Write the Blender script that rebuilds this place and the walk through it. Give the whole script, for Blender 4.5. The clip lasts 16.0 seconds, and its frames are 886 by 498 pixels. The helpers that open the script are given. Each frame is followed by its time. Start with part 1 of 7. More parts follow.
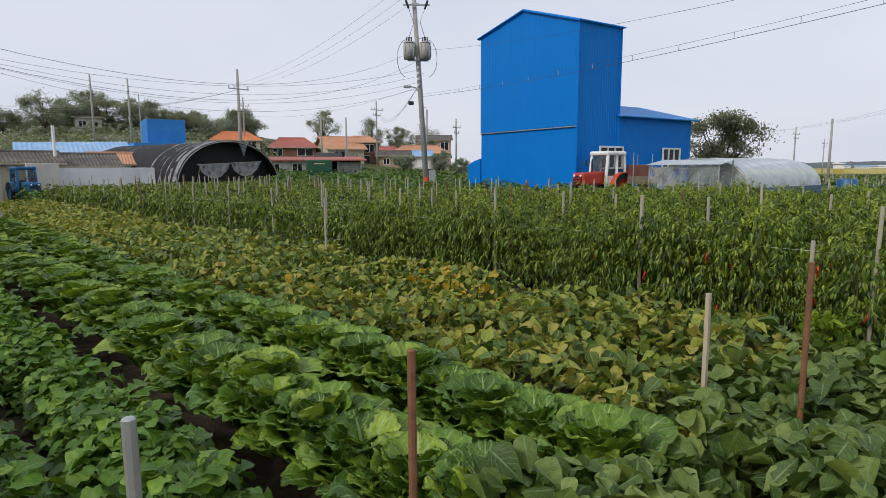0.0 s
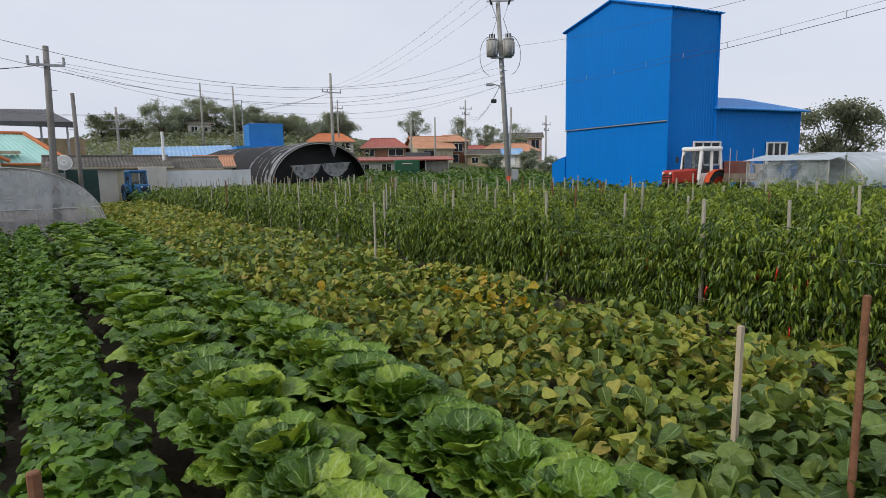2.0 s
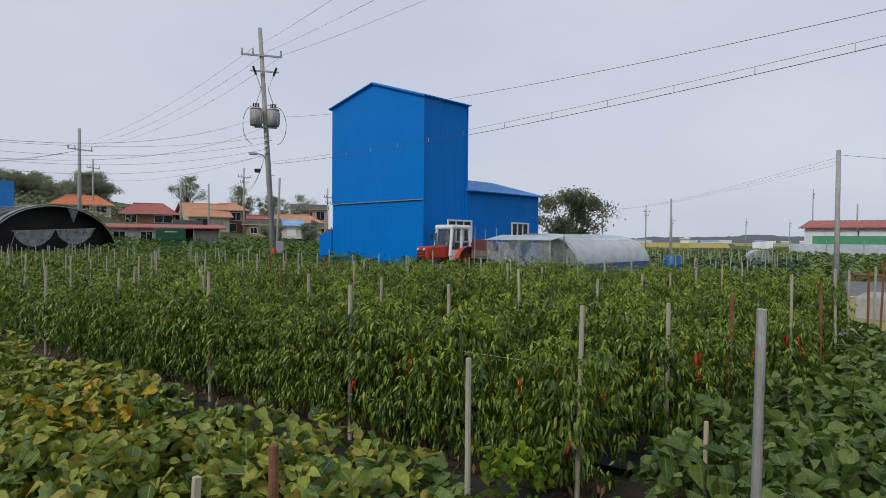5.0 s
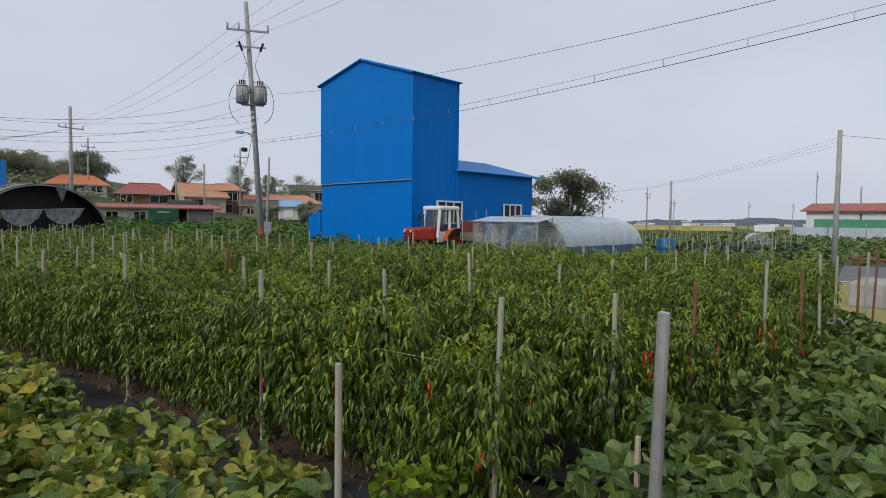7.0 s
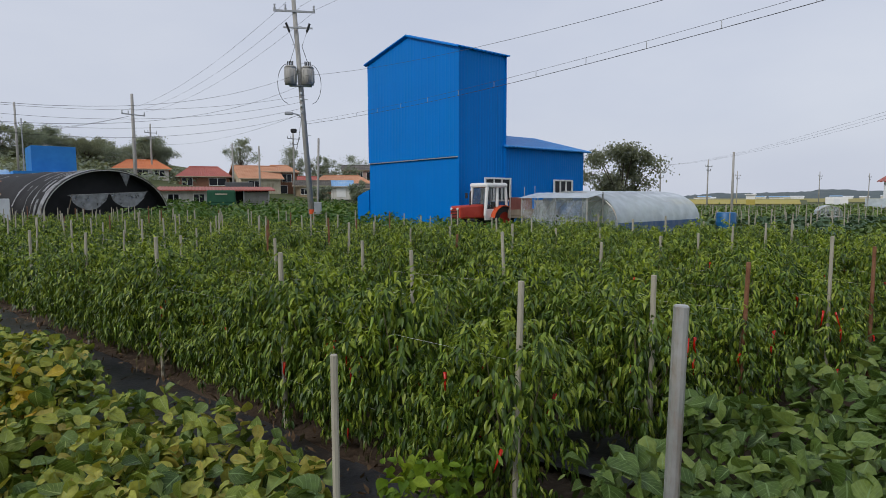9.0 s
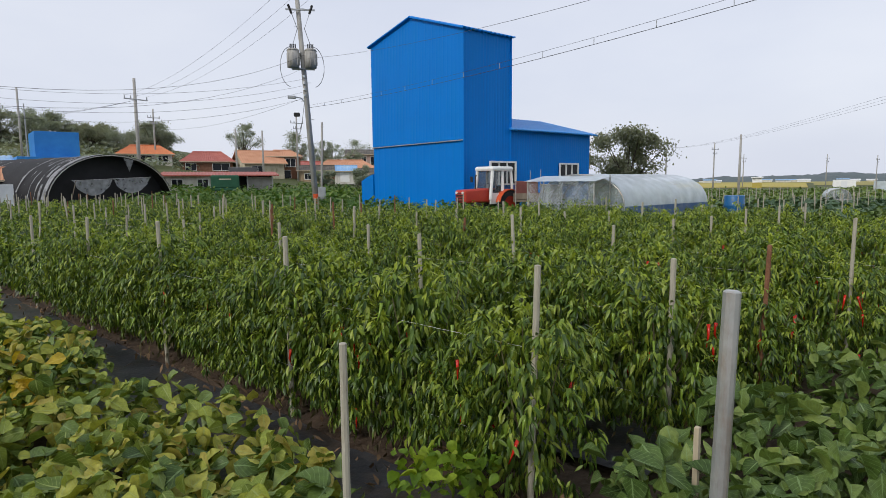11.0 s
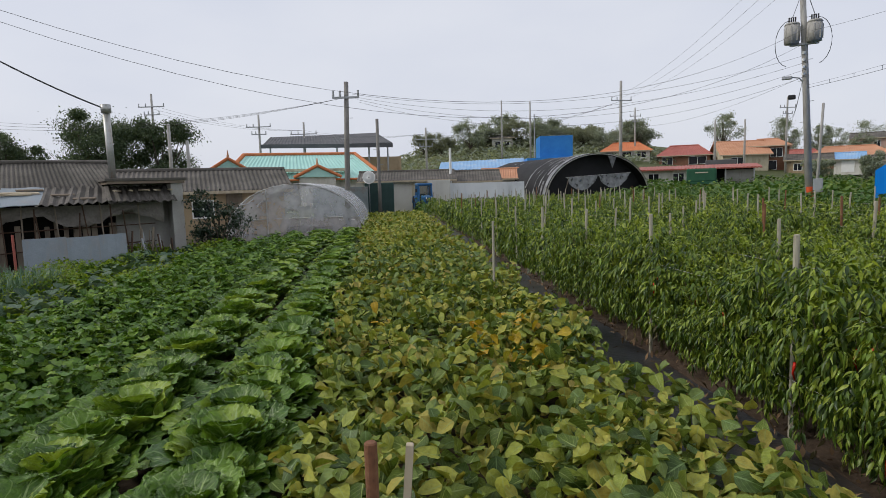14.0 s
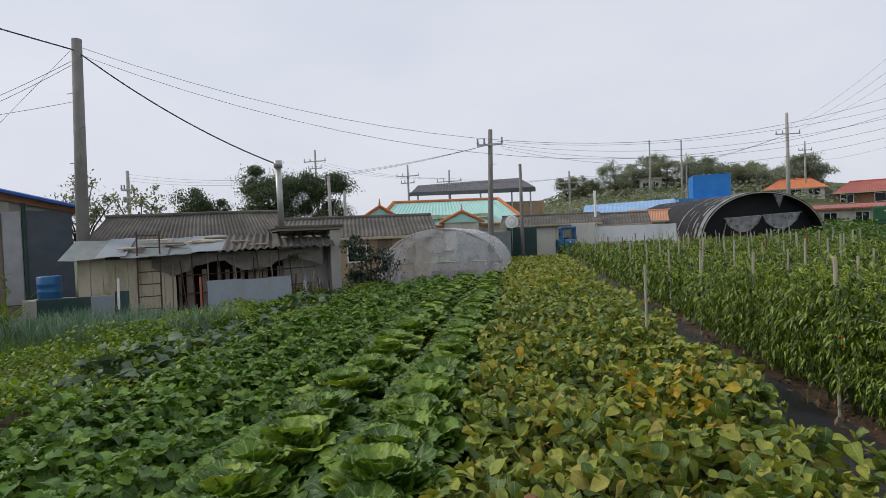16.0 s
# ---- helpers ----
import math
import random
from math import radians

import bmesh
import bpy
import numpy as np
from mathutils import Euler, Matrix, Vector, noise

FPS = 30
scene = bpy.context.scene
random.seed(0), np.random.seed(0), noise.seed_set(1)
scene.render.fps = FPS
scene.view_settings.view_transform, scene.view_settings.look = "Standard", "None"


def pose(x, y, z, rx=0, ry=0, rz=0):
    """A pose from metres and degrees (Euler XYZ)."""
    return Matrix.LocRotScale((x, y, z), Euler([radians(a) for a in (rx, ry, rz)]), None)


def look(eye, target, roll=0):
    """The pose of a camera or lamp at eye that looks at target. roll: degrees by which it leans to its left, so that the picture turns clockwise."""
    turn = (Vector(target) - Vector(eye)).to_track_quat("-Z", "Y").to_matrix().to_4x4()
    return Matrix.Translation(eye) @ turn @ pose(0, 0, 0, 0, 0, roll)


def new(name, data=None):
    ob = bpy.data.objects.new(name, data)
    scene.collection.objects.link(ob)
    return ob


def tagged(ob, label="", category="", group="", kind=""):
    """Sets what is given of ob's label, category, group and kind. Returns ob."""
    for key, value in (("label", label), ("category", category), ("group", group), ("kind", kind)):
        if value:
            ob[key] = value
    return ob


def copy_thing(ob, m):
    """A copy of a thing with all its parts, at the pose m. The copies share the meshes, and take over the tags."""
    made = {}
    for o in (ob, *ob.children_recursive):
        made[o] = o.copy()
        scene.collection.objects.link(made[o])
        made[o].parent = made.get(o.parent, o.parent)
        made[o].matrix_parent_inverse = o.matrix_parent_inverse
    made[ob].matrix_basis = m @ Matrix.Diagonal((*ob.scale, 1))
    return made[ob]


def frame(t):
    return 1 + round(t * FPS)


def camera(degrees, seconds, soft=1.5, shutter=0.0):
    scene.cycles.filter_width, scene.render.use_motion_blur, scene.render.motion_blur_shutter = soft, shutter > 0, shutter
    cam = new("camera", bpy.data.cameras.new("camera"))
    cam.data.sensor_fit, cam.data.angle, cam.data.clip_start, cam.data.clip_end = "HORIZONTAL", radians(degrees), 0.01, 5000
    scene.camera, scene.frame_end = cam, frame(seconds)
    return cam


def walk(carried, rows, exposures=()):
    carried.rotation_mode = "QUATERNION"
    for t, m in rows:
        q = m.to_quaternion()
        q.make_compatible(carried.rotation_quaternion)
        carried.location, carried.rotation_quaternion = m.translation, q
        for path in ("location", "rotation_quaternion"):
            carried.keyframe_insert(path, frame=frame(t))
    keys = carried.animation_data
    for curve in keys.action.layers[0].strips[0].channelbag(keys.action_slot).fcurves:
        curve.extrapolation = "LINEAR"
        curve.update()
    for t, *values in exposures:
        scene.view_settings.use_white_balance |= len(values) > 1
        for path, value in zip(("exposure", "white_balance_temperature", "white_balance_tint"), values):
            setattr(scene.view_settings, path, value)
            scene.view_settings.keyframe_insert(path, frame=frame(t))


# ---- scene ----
cam = camera(73.9, 16.0, soft=0.65)
PATH = [
    (0, (-3.070, 0.981, 1.722), (-1.896, 2.577, 1.450), -0.3),
    (0.5, (-2.881, 0.863, 1.746), (-1.821, 2.542, 1.502), 1.5),
    (1, (-2.706, 0.846, 1.741), (-1.702, 2.551, 1.450), -1.2),
    (1.5, (-2.486, 0.999, 1.754), (-1.519, 2.727, 1.476), -0.8),
    (2, (-2.372, 1.001, 1.761), (-1.463, 2.761, 1.487), -1.0),
    (2.5, (-2.170, 0.883, 1.801), (-1.225, 2.629, 1.563), 1.2),
    (3, (-1.866, 0.834, 1.795), (-0.676, 2.432, 1.622), -0.9),
    (3.5, (-1.552, 0.950, 1.810), (-0.188, 2.409, 1.695), 0.5),
    (4, (-1.346, 0.973, 1.817), (0.081, 2.374, 1.760), -0.1),
    (4.5, (-1.071, 0.859, 1.825), (0.376, 2.237, 1.797), 2.4),
    (5, (-0.875, 0.768, 1.828), (0.596, 2.123, 1.792), 0.5),
    (7.5, (0.111, 0.721, 1.822), (1.562, 2.091, 1.695), 0.8),
    (8, (0.208, 0.798, 1.831), (1.555, 2.272, 1.704), 0.2),
    (8.5, (0.235, 0.765, 1.830), (1.574, 2.247, 1.714), 1.0),
    (9, (0.276, 0.753, 1.822), (1.609, 2.234, 1.648), -0.2),
    (9.5, (0.318, 0.777, 1.789), (1.698, 2.203, 1.537), -1.5),
    (12, (0.347, 0.913, 1.807), (1.632, 2.431, 1.601), 0.1),
    (12.5, (0.355, 0.912, 1.800), (1.696, 2.383, 1.604), -2.2),
    (13, (0.288, 1.000, 1.809), (1.286, 2.723, 1.628), -3.5),
    (13.5, (0.226, 0.974, 1.809), (0.664, 2.917, 1.630), -3.3),
    (14, (0.182, 0.996, 1.799), (0.110, 2.983, 1.581), -1.6),
    (14.5, (0.159, 1.028, 1.789), (-0.325, 2.956, 1.567), -1.0),
    (15, (0.132, 1.070, 1.779), (-0.573, 2.930, 1.574), -1.3),
    (15.5, (0.132, 1.070, 1.779), (-0.658, 2.899, 1.606), -1.6),
    (16, (0.139, 1.029, 1.789), (-0.402, 2.954, 1.737), -2.3),
]
walk(cam, [(t, look(eye, target, roll)) for t, eye, target, roll in PATH],
     [(0, 0.1, 6400, 10), (2.5, 0.1, 6350, 10), (5, -0.15, 6200, 10), (8.9, -0.14, 6200, 10), (9.6, 0.0, 6250, 10), (11.9, 0.16, 6350, 10), (12.6, 0.05, 6300, 10), (14, 0.06, 6450, 10), (16, 0.06, 6450, 10)])

# ---- light: overcast afternoon, soft sun from the west ----
world = bpy.data.worlds.new("overcast_sky")
scene.world = world
world.use_nodes = True
wn, wl = world.node_tree.nodes, world.node_tree.links
wn.clear()
sky = wn.new("ShaderNodeTexSky")
sky.sky_type = "NISHITA"
sky.sun_disc = False
SUN_DIR = Vector((-0.85, -0.05, 0.62)).normalized()
sky.sun_elevation = math.asin(SUN_DIR.z)
sky.sun_rotation = math.atan2(SUN_DIR.x, SUN_DIR.y)
sky.dust_density = 4.0
cover = wn.new("ShaderNodeMixRGB")
cover.inputs[0].default_value = 0.9
tc = wn.new("ShaderNodeTexCoord")
cl = wn.new("ShaderNodeTexNoise")
cl.inputs["Scale"].default_value = 2.2
cl.inputs["Detail"].default_value = 5
cr = wn.new("ShaderNodeValToRGB")
cr.color_ramp.elements[0].position, cr.color_ramp.elements[1].position = 0.3, 0.75
cr.color_ramp.elements[0].color = (5.6, 5.85, 6.65, 1)
cr.color_ramp.elements[1].color = (6.5, 6.65, 7.15, 1)
mp = wn.new("ShaderNodeMapping")
mp.inputs["Scale"].default_value = (1, 1, 2.5)
bgd = wn.new("ShaderNodeBackground")
bgd.inputs["Strength"].default_value = 0.118
wo = wn.new("ShaderNodeOutputWorld")
wl.new(tc.outputs["Generated"], mp.inputs[0])
wl.new(mp.outputs[0], cl.inputs["Vector"])
wl.new(cl.outputs["Fac"], cr.inputs[0])
wl.new(sky.outputs[0], cover.inputs[1])
wl.new(cr.outputs[0], cover.inputs[2])
wl.new(cover.outputs[0], bgd.inputs[0])
wl.new(bgd.outputs[0], wo.inputs[0])
sun = new("sun", bpy.data.lights.new("sun", "SUN"))
sun.data.energy, sun.data.angle, sun.data.color = 1.5, radians(12), (1.0, 0.95, 0.86)
sun.matrix_world = look(SUN_DIR * 100, (0, 0, 0))


# ---- materials ----
def nodes_of(name):
    m = bpy.data.materials.new(name)
    m.use_nodes = True
    nt = m.node_tree
    return m, nt, nt.nodes["Principled BSDF"]


def ramp(nt, cols, at=None):
    r = nt.nodes.new("ShaderNodeValToRGB")
    e = r.color_ramp.elements
    n = len(cols)
    for i, c in enumerate(cols):
        p = at[i] if at else i / (n - 1)
        if i < 2:
            e[i].position = p if i == 0 or n == 2 else 1.0
        if i == 0:
            e[0].color = (*c, 1)
    e[0].position = at[0] if at else 0
    e[1].position, e[1].color = (at[-1] if at else 1.0), (*cols[-1], 1)
    for i in range(1, n - 1):
        k = e.new(at[i] if at else i / (n - 1))
        k.color = (*cols[i], 1)
    return r


def surface(name, cols, rough=0.7, metal=0.0, scale=3.0, fine=40.0, bump=0.25, stretch=(1, 1, 1), stain=None, spec=0.4, dist=0.01):
    """Paint, plaster, wood, soil: base colours varied at two scales, fine relief, optional stains and corrugation along one axis."""
    m, nt, b = nodes_of(name)
    N, L = nt.nodes, nt.links
    co = N.new("ShaderNodeTexCoord")
    ma = N.new("ShaderNodeMapping")
    ma.inputs["Scale"].default_value = stretch
    L.new(co.outputs["Object"], ma.inputs[0])
    n1, n2 = N.new("ShaderNodeTexNoise"), N.new("ShaderNodeTexNoise")
    n1.inputs["Scale"].default_value, n1.inputs["Detail"].default_value = scale, 6
    n2.inputs["Scale"].default_value, n2.inputs["Detail"].default_value = fine, 4
    L.new(ma.outputs[0], n1.inputs["Vector"])
    L.new(ma.outputs[0], n2.inputs["Vector"])
    mx = N.new("ShaderNodeMath")
    mx.operation = "MULTIPLY_ADD"
    mx.inputs[1].default_value = 0.35
    L.new(n2.outputs["Fac"], mx.inputs[0])
    sc = N.new("ShaderNodeMath")
    sc.operation = "MULTIPLY"
    sc.inputs[1].default_value = 0.65
    L.new(n1.outputs["Fac"], sc.inputs[0])
    L.new(sc.outputs[0], mx.inputs[2])
    r = ramp(nt, cols, [0.3 + 0.4 * i / (len(cols) - 1) for i in range(len(cols))])
    L.new(mx.outputs[0], r.inputs[0])
    out = r.outputs[0]
    if stain:
        n3 = N.new("ShaderNodeTexNoise")
        n3.inputs["Scale"].default_value, n3.inputs["Detail"].default_value = stain[1], 8
        n3.inputs["Roughness"].default_value = 0.7
        m3 = N.new("ShaderNodeMapping")
        m3.inputs["Scale"].default_value = stain[2] if len(stain) > 2 else (1, 1, 0.25)
        L.new(co.outputs["Object"], m3.inputs[0])
        L.new(m3.outputs[0], n3.inputs["Vector"])
        r3 = ramp(nt, [(0, 0, 0), (1, 1, 1)], [0.5, 0.72])
        L.new(n3.outputs["Fac"], r3.inputs[0])
        mi = N.new("ShaderNodeMixRGB")
        mi.inputs[2].default_value = (*stain[0], 1)
        L.new(r3.outputs[0], mi.inputs[0])
        L.new(out, mi.inputs[1])
        out = mi.outputs[0]
    L.new(out, b.inputs["Base Color"])
    b.inputs["Roughness"].default_value = rough
    b.inputs["Metallic"].default_value = metal
    b.inputs["Specular IOR Level"].default_value = spec
    bp = N.new("ShaderNodeBump")
    bp.inputs["Strength"].default_value, bp.inputs["Distance"].default_value = bump, dist
    L.new(mx.outputs[0], bp.inputs["Height"])
    L.new(bp.outputs[0], b.inputs["Normal"])
    return m


def foliage(name, cols, rough=0.5, trans=0.28, vein=None, per="island", laterals=9.0, bump=0.0, spec=0.35, net=0.0):
    """Leaves: colour varies from leaf to leaf, some light passes through; vein: colour of midrib and side veins along the leaf's own map."""
    m, nt, b = nodes_of(name)
    N, L = nt.nodes, nt.links
    if per == "island":
        g = N.new("ShaderNodeNewGeometry")
        rnd = g.outputs["Random Per Island"]
    else:
        g = N.new("ShaderNodeObjectInfo")
        rnd = g.outputs["Random"]
    co = N.new("ShaderNodeTexCoord")
    n1 = N.new("ShaderNodeTexNoise")
    n1.inputs["Scale"].default_value, n1.inputs["Detail"].default_value = 1.1, 4
    L.new(co.outputs["Object"], n1.inputs["Vector"])
    ad = N.new("ShaderNodeMath")
    ad.operation = "MULTIPLY_ADD"
    ad.inputs[1].default_value, ad.inputs[2].default_value = 0.6, -0.3
    L.new(n1.outputs["Fac"], ad.inputs[0])
    a2 = N.new("ShaderNodeMath")
    a2.use_clamp = True
    L.new(rnd, a2.inputs[0])
    L.new(ad.outputs[0], a2.inputs[1])
    r = ramp(nt, cols)
    L.new(a2.outputs[0], r.inputs[0])
    out = r.outputs[0]
    n2 = N.new("ShaderNodeTexNoise")
    n2.inputs["Scale"].default_value, n2.inputs["Detail"].default_value = (45 if per == "island" else 17), 5
    L.new(co.outputs["Object"], n2.inputs["Vector"])
    r2 = ramp(nt, [(0.72, 0.74, 0.7), (1.2, 1.2, 1.15)], [0.3, 0.7])
    L.new(n2.outputs["Fac"], r2.inputs[0])
    mu = N.new("ShaderNodeMixRGB")
    mu.blend_type = "MULTIPLY"
    mu.inputs[0].default_value = 1.0
    L.new(out, mu.inputs[1])
    L.new(r2.outputs[0], mu.inputs[2])
    out = mu.outputs[0]
    height = n2.outputs["Fac"]
    if vein:
        sp = N.new("ShaderNodeSeparateXYZ")
        L.new(co.outputs["UV"], sp.inputs[0])

        def mth(op, a, c=None, d=None):
            q = N.new("ShaderNodeMath")
            q.operation = op
            for i, w in enumerate((a, c, d)):
                if w is None:
                    continue
                if isinstance(w, (int, float)):
                    q.inputs[i].default_value = w
                else:
                    L.new(w, q.inputs[i])
            return q.outputs[0]
        side = mth("ABSOLUTE", mth("SUBTRACT", sp.outputs["X"], 0.5))
        mid = mth("LESS_THAN", side, mth("MULTIPLY_ADD", sp.outputs["Y"], -0.035, 0.045))
        wav = mth("FRACT", mth("MULTIPLY", mth("SUBTRACT", sp.outputs["Y"], mth("MULTIPLY", side, 0.7)), laterals))
        lat = mth("LESS_THAN", wav, 0.13)
        vv = mth("MAXIMUM", mth("MULTIPLY", mid, 0.75), mth("MULTIPLY", lat, 0.38))
        if net:
            vo = N.new("ShaderNodeTexVoronoi")
            vo.feature = "DISTANCE_TO_EDGE"
            vo.inputs["Scale"].default_value = net
            L.new(co.outputs["UV"], vo.inputs["Vector"])
            fine = mth("SUBTRACT", 1.0, mth("SMOOTH_MIN", mth("MULTIPLY", vo.outputs["Distance"], 6.0), 1.0, 0.2))
            vv = mth("MAXIMUM", vv, mth("MULTIPLY", fine, 0.08))
        mv = N.new("ShaderNodeMixRGB")
        mv.inputs[2].default_value = (*vein, 1)
        L.new(vv, mv.inputs[0])
        L.new(out, mv.inputs[1])
        out = mv.outputs[0]
        height = mth("SUBTRACT", mth("MULTIPLY", n2.outputs["Fac"], 0.6), vv)
    L.new(out, b.inputs["Base Color"])
    b.inputs["Roughness"].default_value = rough
    b.inputs["Specular IOR Level"].default_value = spec
    if bump:
        bp = N.new("ShaderNodeBump")
        bp.inputs["Strength"].default_value, bp.inputs["Distance"].default_value = bump, (0.01 if per == "island" else 0.04)
        L.new(height, bp.inputs["Height"])
        L.new(bp.outputs[0], b.inputs["Normal"])
    t = N.new("ShaderNodeBsdfTranslucent")
    br = N.new("ShaderNodeMixRGB")
    br.blend_type = "MULTIPLY"
    br.inputs[0].default_value = 1
    br.inputs[2].default_value = (1.3, 1.25, 0.6, 1)
    L.new(out, br.inputs[1])
    L.new(br.outputs[0], t.inputs[0])
    mixs = N.new("ShaderNodeMixShader")
    mixs.inputs[0].default_value = trans
    L.new(b.outputs[0], mixs.inputs[1])
    L.new(t.outputs[0], mixs.inputs[2])
    L.new(mixs.outputs[0], N["Material Output"].inputs[0])
    return m


def sheet_plastic(name, col, alpha, rough=0.35, vary=0.22):
    """Thin cloudy plastic film: partly see-through, partly milky, with creases."""
    m, nt, b = nodes_of(name)
    N, L = nt.nodes, nt.links
    co = N.new("ShaderNodeTexCoord")
    n = N.new("ShaderNodeTexNoise")
    n.inputs["Scale"].default_value, n.inputs["Detail"].default_value = 2.5, 8
    L.new(co.outputs["Object"], n.inputs["Vector"])
    r = ramp(nt, [(max(alpha - vary, 0.05),) * 3, (min(alpha + vary, 1),) * 3], [0.35, 0.7])
    L.new(n.outputs["Fac"], r.inputs[0])
    L.new(r.outputs[0], b.inputs["Alpha"])
    b.inputs["Base Color"].default_value = (*col, 1)
    b.inputs["Roughness"].default_value = rough
    bp = N.new("ShaderNodeBump")
    bp.inputs["Strength"].default_value, bp.inputs["Distance"].default_value = 0.5, 0.05
    L.new(n.outputs["Fac"], bp.inputs["Height"])
    L.new(bp.outputs[0], b.inputs["Normal"])
    return m


M_SOIL = surface("soil", [(0.03, 0.022, 0.014), (0.06, 0.043, 0.028), (0.11, 0.08, 0.053)], 0.95, scale=1.4, fine=22, bump=0.9, dist=0.04)
M_RIDGE = surface("dry_ridge_soil", [(0.032, 0.021, 0.014), (0.07, 0.046, 0.03), (0.13, 0.088, 0.058)], 0.95, scale=2.5, fine=26, bump=0.9, dist=0.04)
M_GROUND = surface("field_ground", [(0.045, 0.055, 0.02), (0.085, 0.1, 0.035), (0.14, 0.13, 0.06)], 0.95, scale=0.12, fine=2.5, bump=0.6, dist=0.1)
M_MULCH = surface("mulch_film", [(0.03, 0.031, 0.036), (0.075, 0.078, 0.088)], 0.32, scale=5, fine=30, bump=0.4, dist=0.03, stain=((0.1, 0.07, 0.045), 3.0, (1, 1, 1)))
M_PEPPER = foliage("pepper_leaf", [(0.026, 0.054, 0.01), (0.066, 0.12, 0.014), (0.135, 0.205, 0.02), (0.28, 0.335, 0.042)], 0.42, 0.2, spec=0.4)
M_PSHOOT = foliage("pepper_shoot", [(0.15, 0.22, 0.02), (0.24, 0.31, 0.03), (0.34, 0.4, 0.05)], 0.4, 0.28)
M_PSTEM = surface("pepper_stem", [(0.09, 0.09, 0.04), (0.16, 0.13, 0.07)], 0.8)
M_CHILI = surface("red_chili", [(0.42, 0.012, 0.008), (0.6, 0.03, 0.012)], 0.25, scale=30)
M_GCHILI = surface("green_chili", [(0.12, 0.2, 0.025), (0.22, 0.31, 0.04)], 0.25, scale=30)
M_BEANG = foliage("bean_leaf_green", [(0.046, 0.085, 0.018), (0.082, 0.135, 0.027), (0.13, 0.19, 0.041), (0.205, 0.26, 0.066)], 0.5, 0.22, vein=(0.2, 0.3, 0.12), bump=0.3, laterals=7)
M_BEANY = foliage("bean_leaf_yellowing", [(0.072, 0.115, 0.018), (0.13, 0.18, 0.026), (0.205, 0.255, 0.038), (0.295, 0.325, 0.055), (0.37, 0.355, 0.065), (0.34, 0.27, 0.065)], 0.52, 0.22, vein=(0.3, 0.36, 0.12), bump=0.5, laterals=7, spec=0.25)
M_WITHER = foliage("withered_leaf", [(0.05, 0.05, 0.02), (0.1, 0.08, 0.035), (0.16, 0.12, 0.06)], 0.7, 0.1)
M_BEANO = foliage("bean_leaf_amber", [(0.3, 0.28, 0.03), (0.42, 0.3, 0.02), (0.48, 0.26, 0.015)], 0.55, 0.25, vein=(0.5, 0.38, 0.1), laterals=7)
M_CAB = foliage("cabbage_leaf", [(0.042, 0.105, 0.008), (0.078, 0.165, 0.011), (0.14, 0.255, 0.017), (0.31, 0.41, 0.045)], 0.33, 0.2, vein=(0.36, 0.48, 0.18), per="object", bump=0.5, laterals=7, spec=0.45, net=16.0)
M_RAD = foliage("radish_leaf", [(0.036, 0.092, 0.008), (0.072, 0.16, 0.013), (0.125, 0.235, 0.022), (0.24, 0.36, 0.048)], 0.45, 0.24, vein=(0.17, 0.28, 0.085), bump=0.5, spec=0.35)
M_SQUASH = foliage("dark_broad_leaf", [(0.03, 0.07, 0.035), (0.06, 0.11, 0.055), (0.1, 0.15, 0.09)], 0.55, 0.15, vein=(0.14, 0.2, 0.12))
M_LIME = foliage("lime_leaf", [(0.075, 0.145, 0.011), (0.145, 0.23, 0.016), (0.25, 0.315, 0.026)], 0.5, 0.3, spec=0.25)
M_ONION = foliage("spring_onion", [(0.08, 0.16, 0.1), (0.13, 0.22, 0.15), (0.2, 0.28, 0.18)], 0.5, 0.1)
M_WEED = foliage("weed_leaf", [(0.04, 0.1, 0.02), (0.08, 0.16, 0.03), (0.16, 0.22, 0.04)], 0.55, 0.25)
# Paler and greyer than the leaf: distance haze put into all three tree colours.
M_TREE = foliage("tree_leaf", [(0.05, 0.078, 0.045), (0.08, 0.115, 0.064), (0.125, 0.165, 0.09)], 0.65, 0.25)
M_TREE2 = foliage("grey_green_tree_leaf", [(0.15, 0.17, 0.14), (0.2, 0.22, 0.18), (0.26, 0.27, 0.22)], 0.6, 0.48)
M_TREEF = foliage("haze_paled_tree_leaf", [(0.2, 0.235, 0.2), (0.26, 0.295, 0.25), (0.33, 0.36, 0.3)], 0.8, 0.35)
M_BARK = surface("bark", [(0.05, 0.04, 0.03), (0.12, 0.1, 0.08)], 0.95, scale=8, fine=60, bump=0.8, stretch=(1, 1, 0.2))
M_STAKE = surface("weathered_stake", [(0.31, 0.285, 0.225), (0.47, 0.44, 0.35)], 0.65, scale=8, stretch=(1, 1, 0.15), stain=((0.2, 0.17, 0.12), 9))
M_PIPE = surface("galvanised_pipe", [(0.34, 0.35, 0.34), (0.5, 0.5, 0.48)], 0.42, metal=0.55, scale=6, stain=((0.3, 0.2, 0.12), 9))
M_RUST = surface("rusty_pipe", [(0.09, 0.04, 0.022), (0.19, 0.085, 0.042), (0.26, 0.14, 0.08)], 0.85, scale=9, fine=70, bump=0.5)
M_RUSTD = surface("dark_rusty_iron", [(0.05, 0.028, 0.018), (0.1, 0.06, 0.04)], 0.9, scale=9, fine=70, bump=0.4)
M_WOOD = surface("grey_wood", [(0.33, 0.27, 0.18), (0.54, 0.46, 0.34)], 0.8, scale=6, stretch=(1, 1, 0.1))
M_STRING = surface("white_string", [(0.5, 0.5, 0.48), (0.7, 0.7, 0.68)], 0.8)
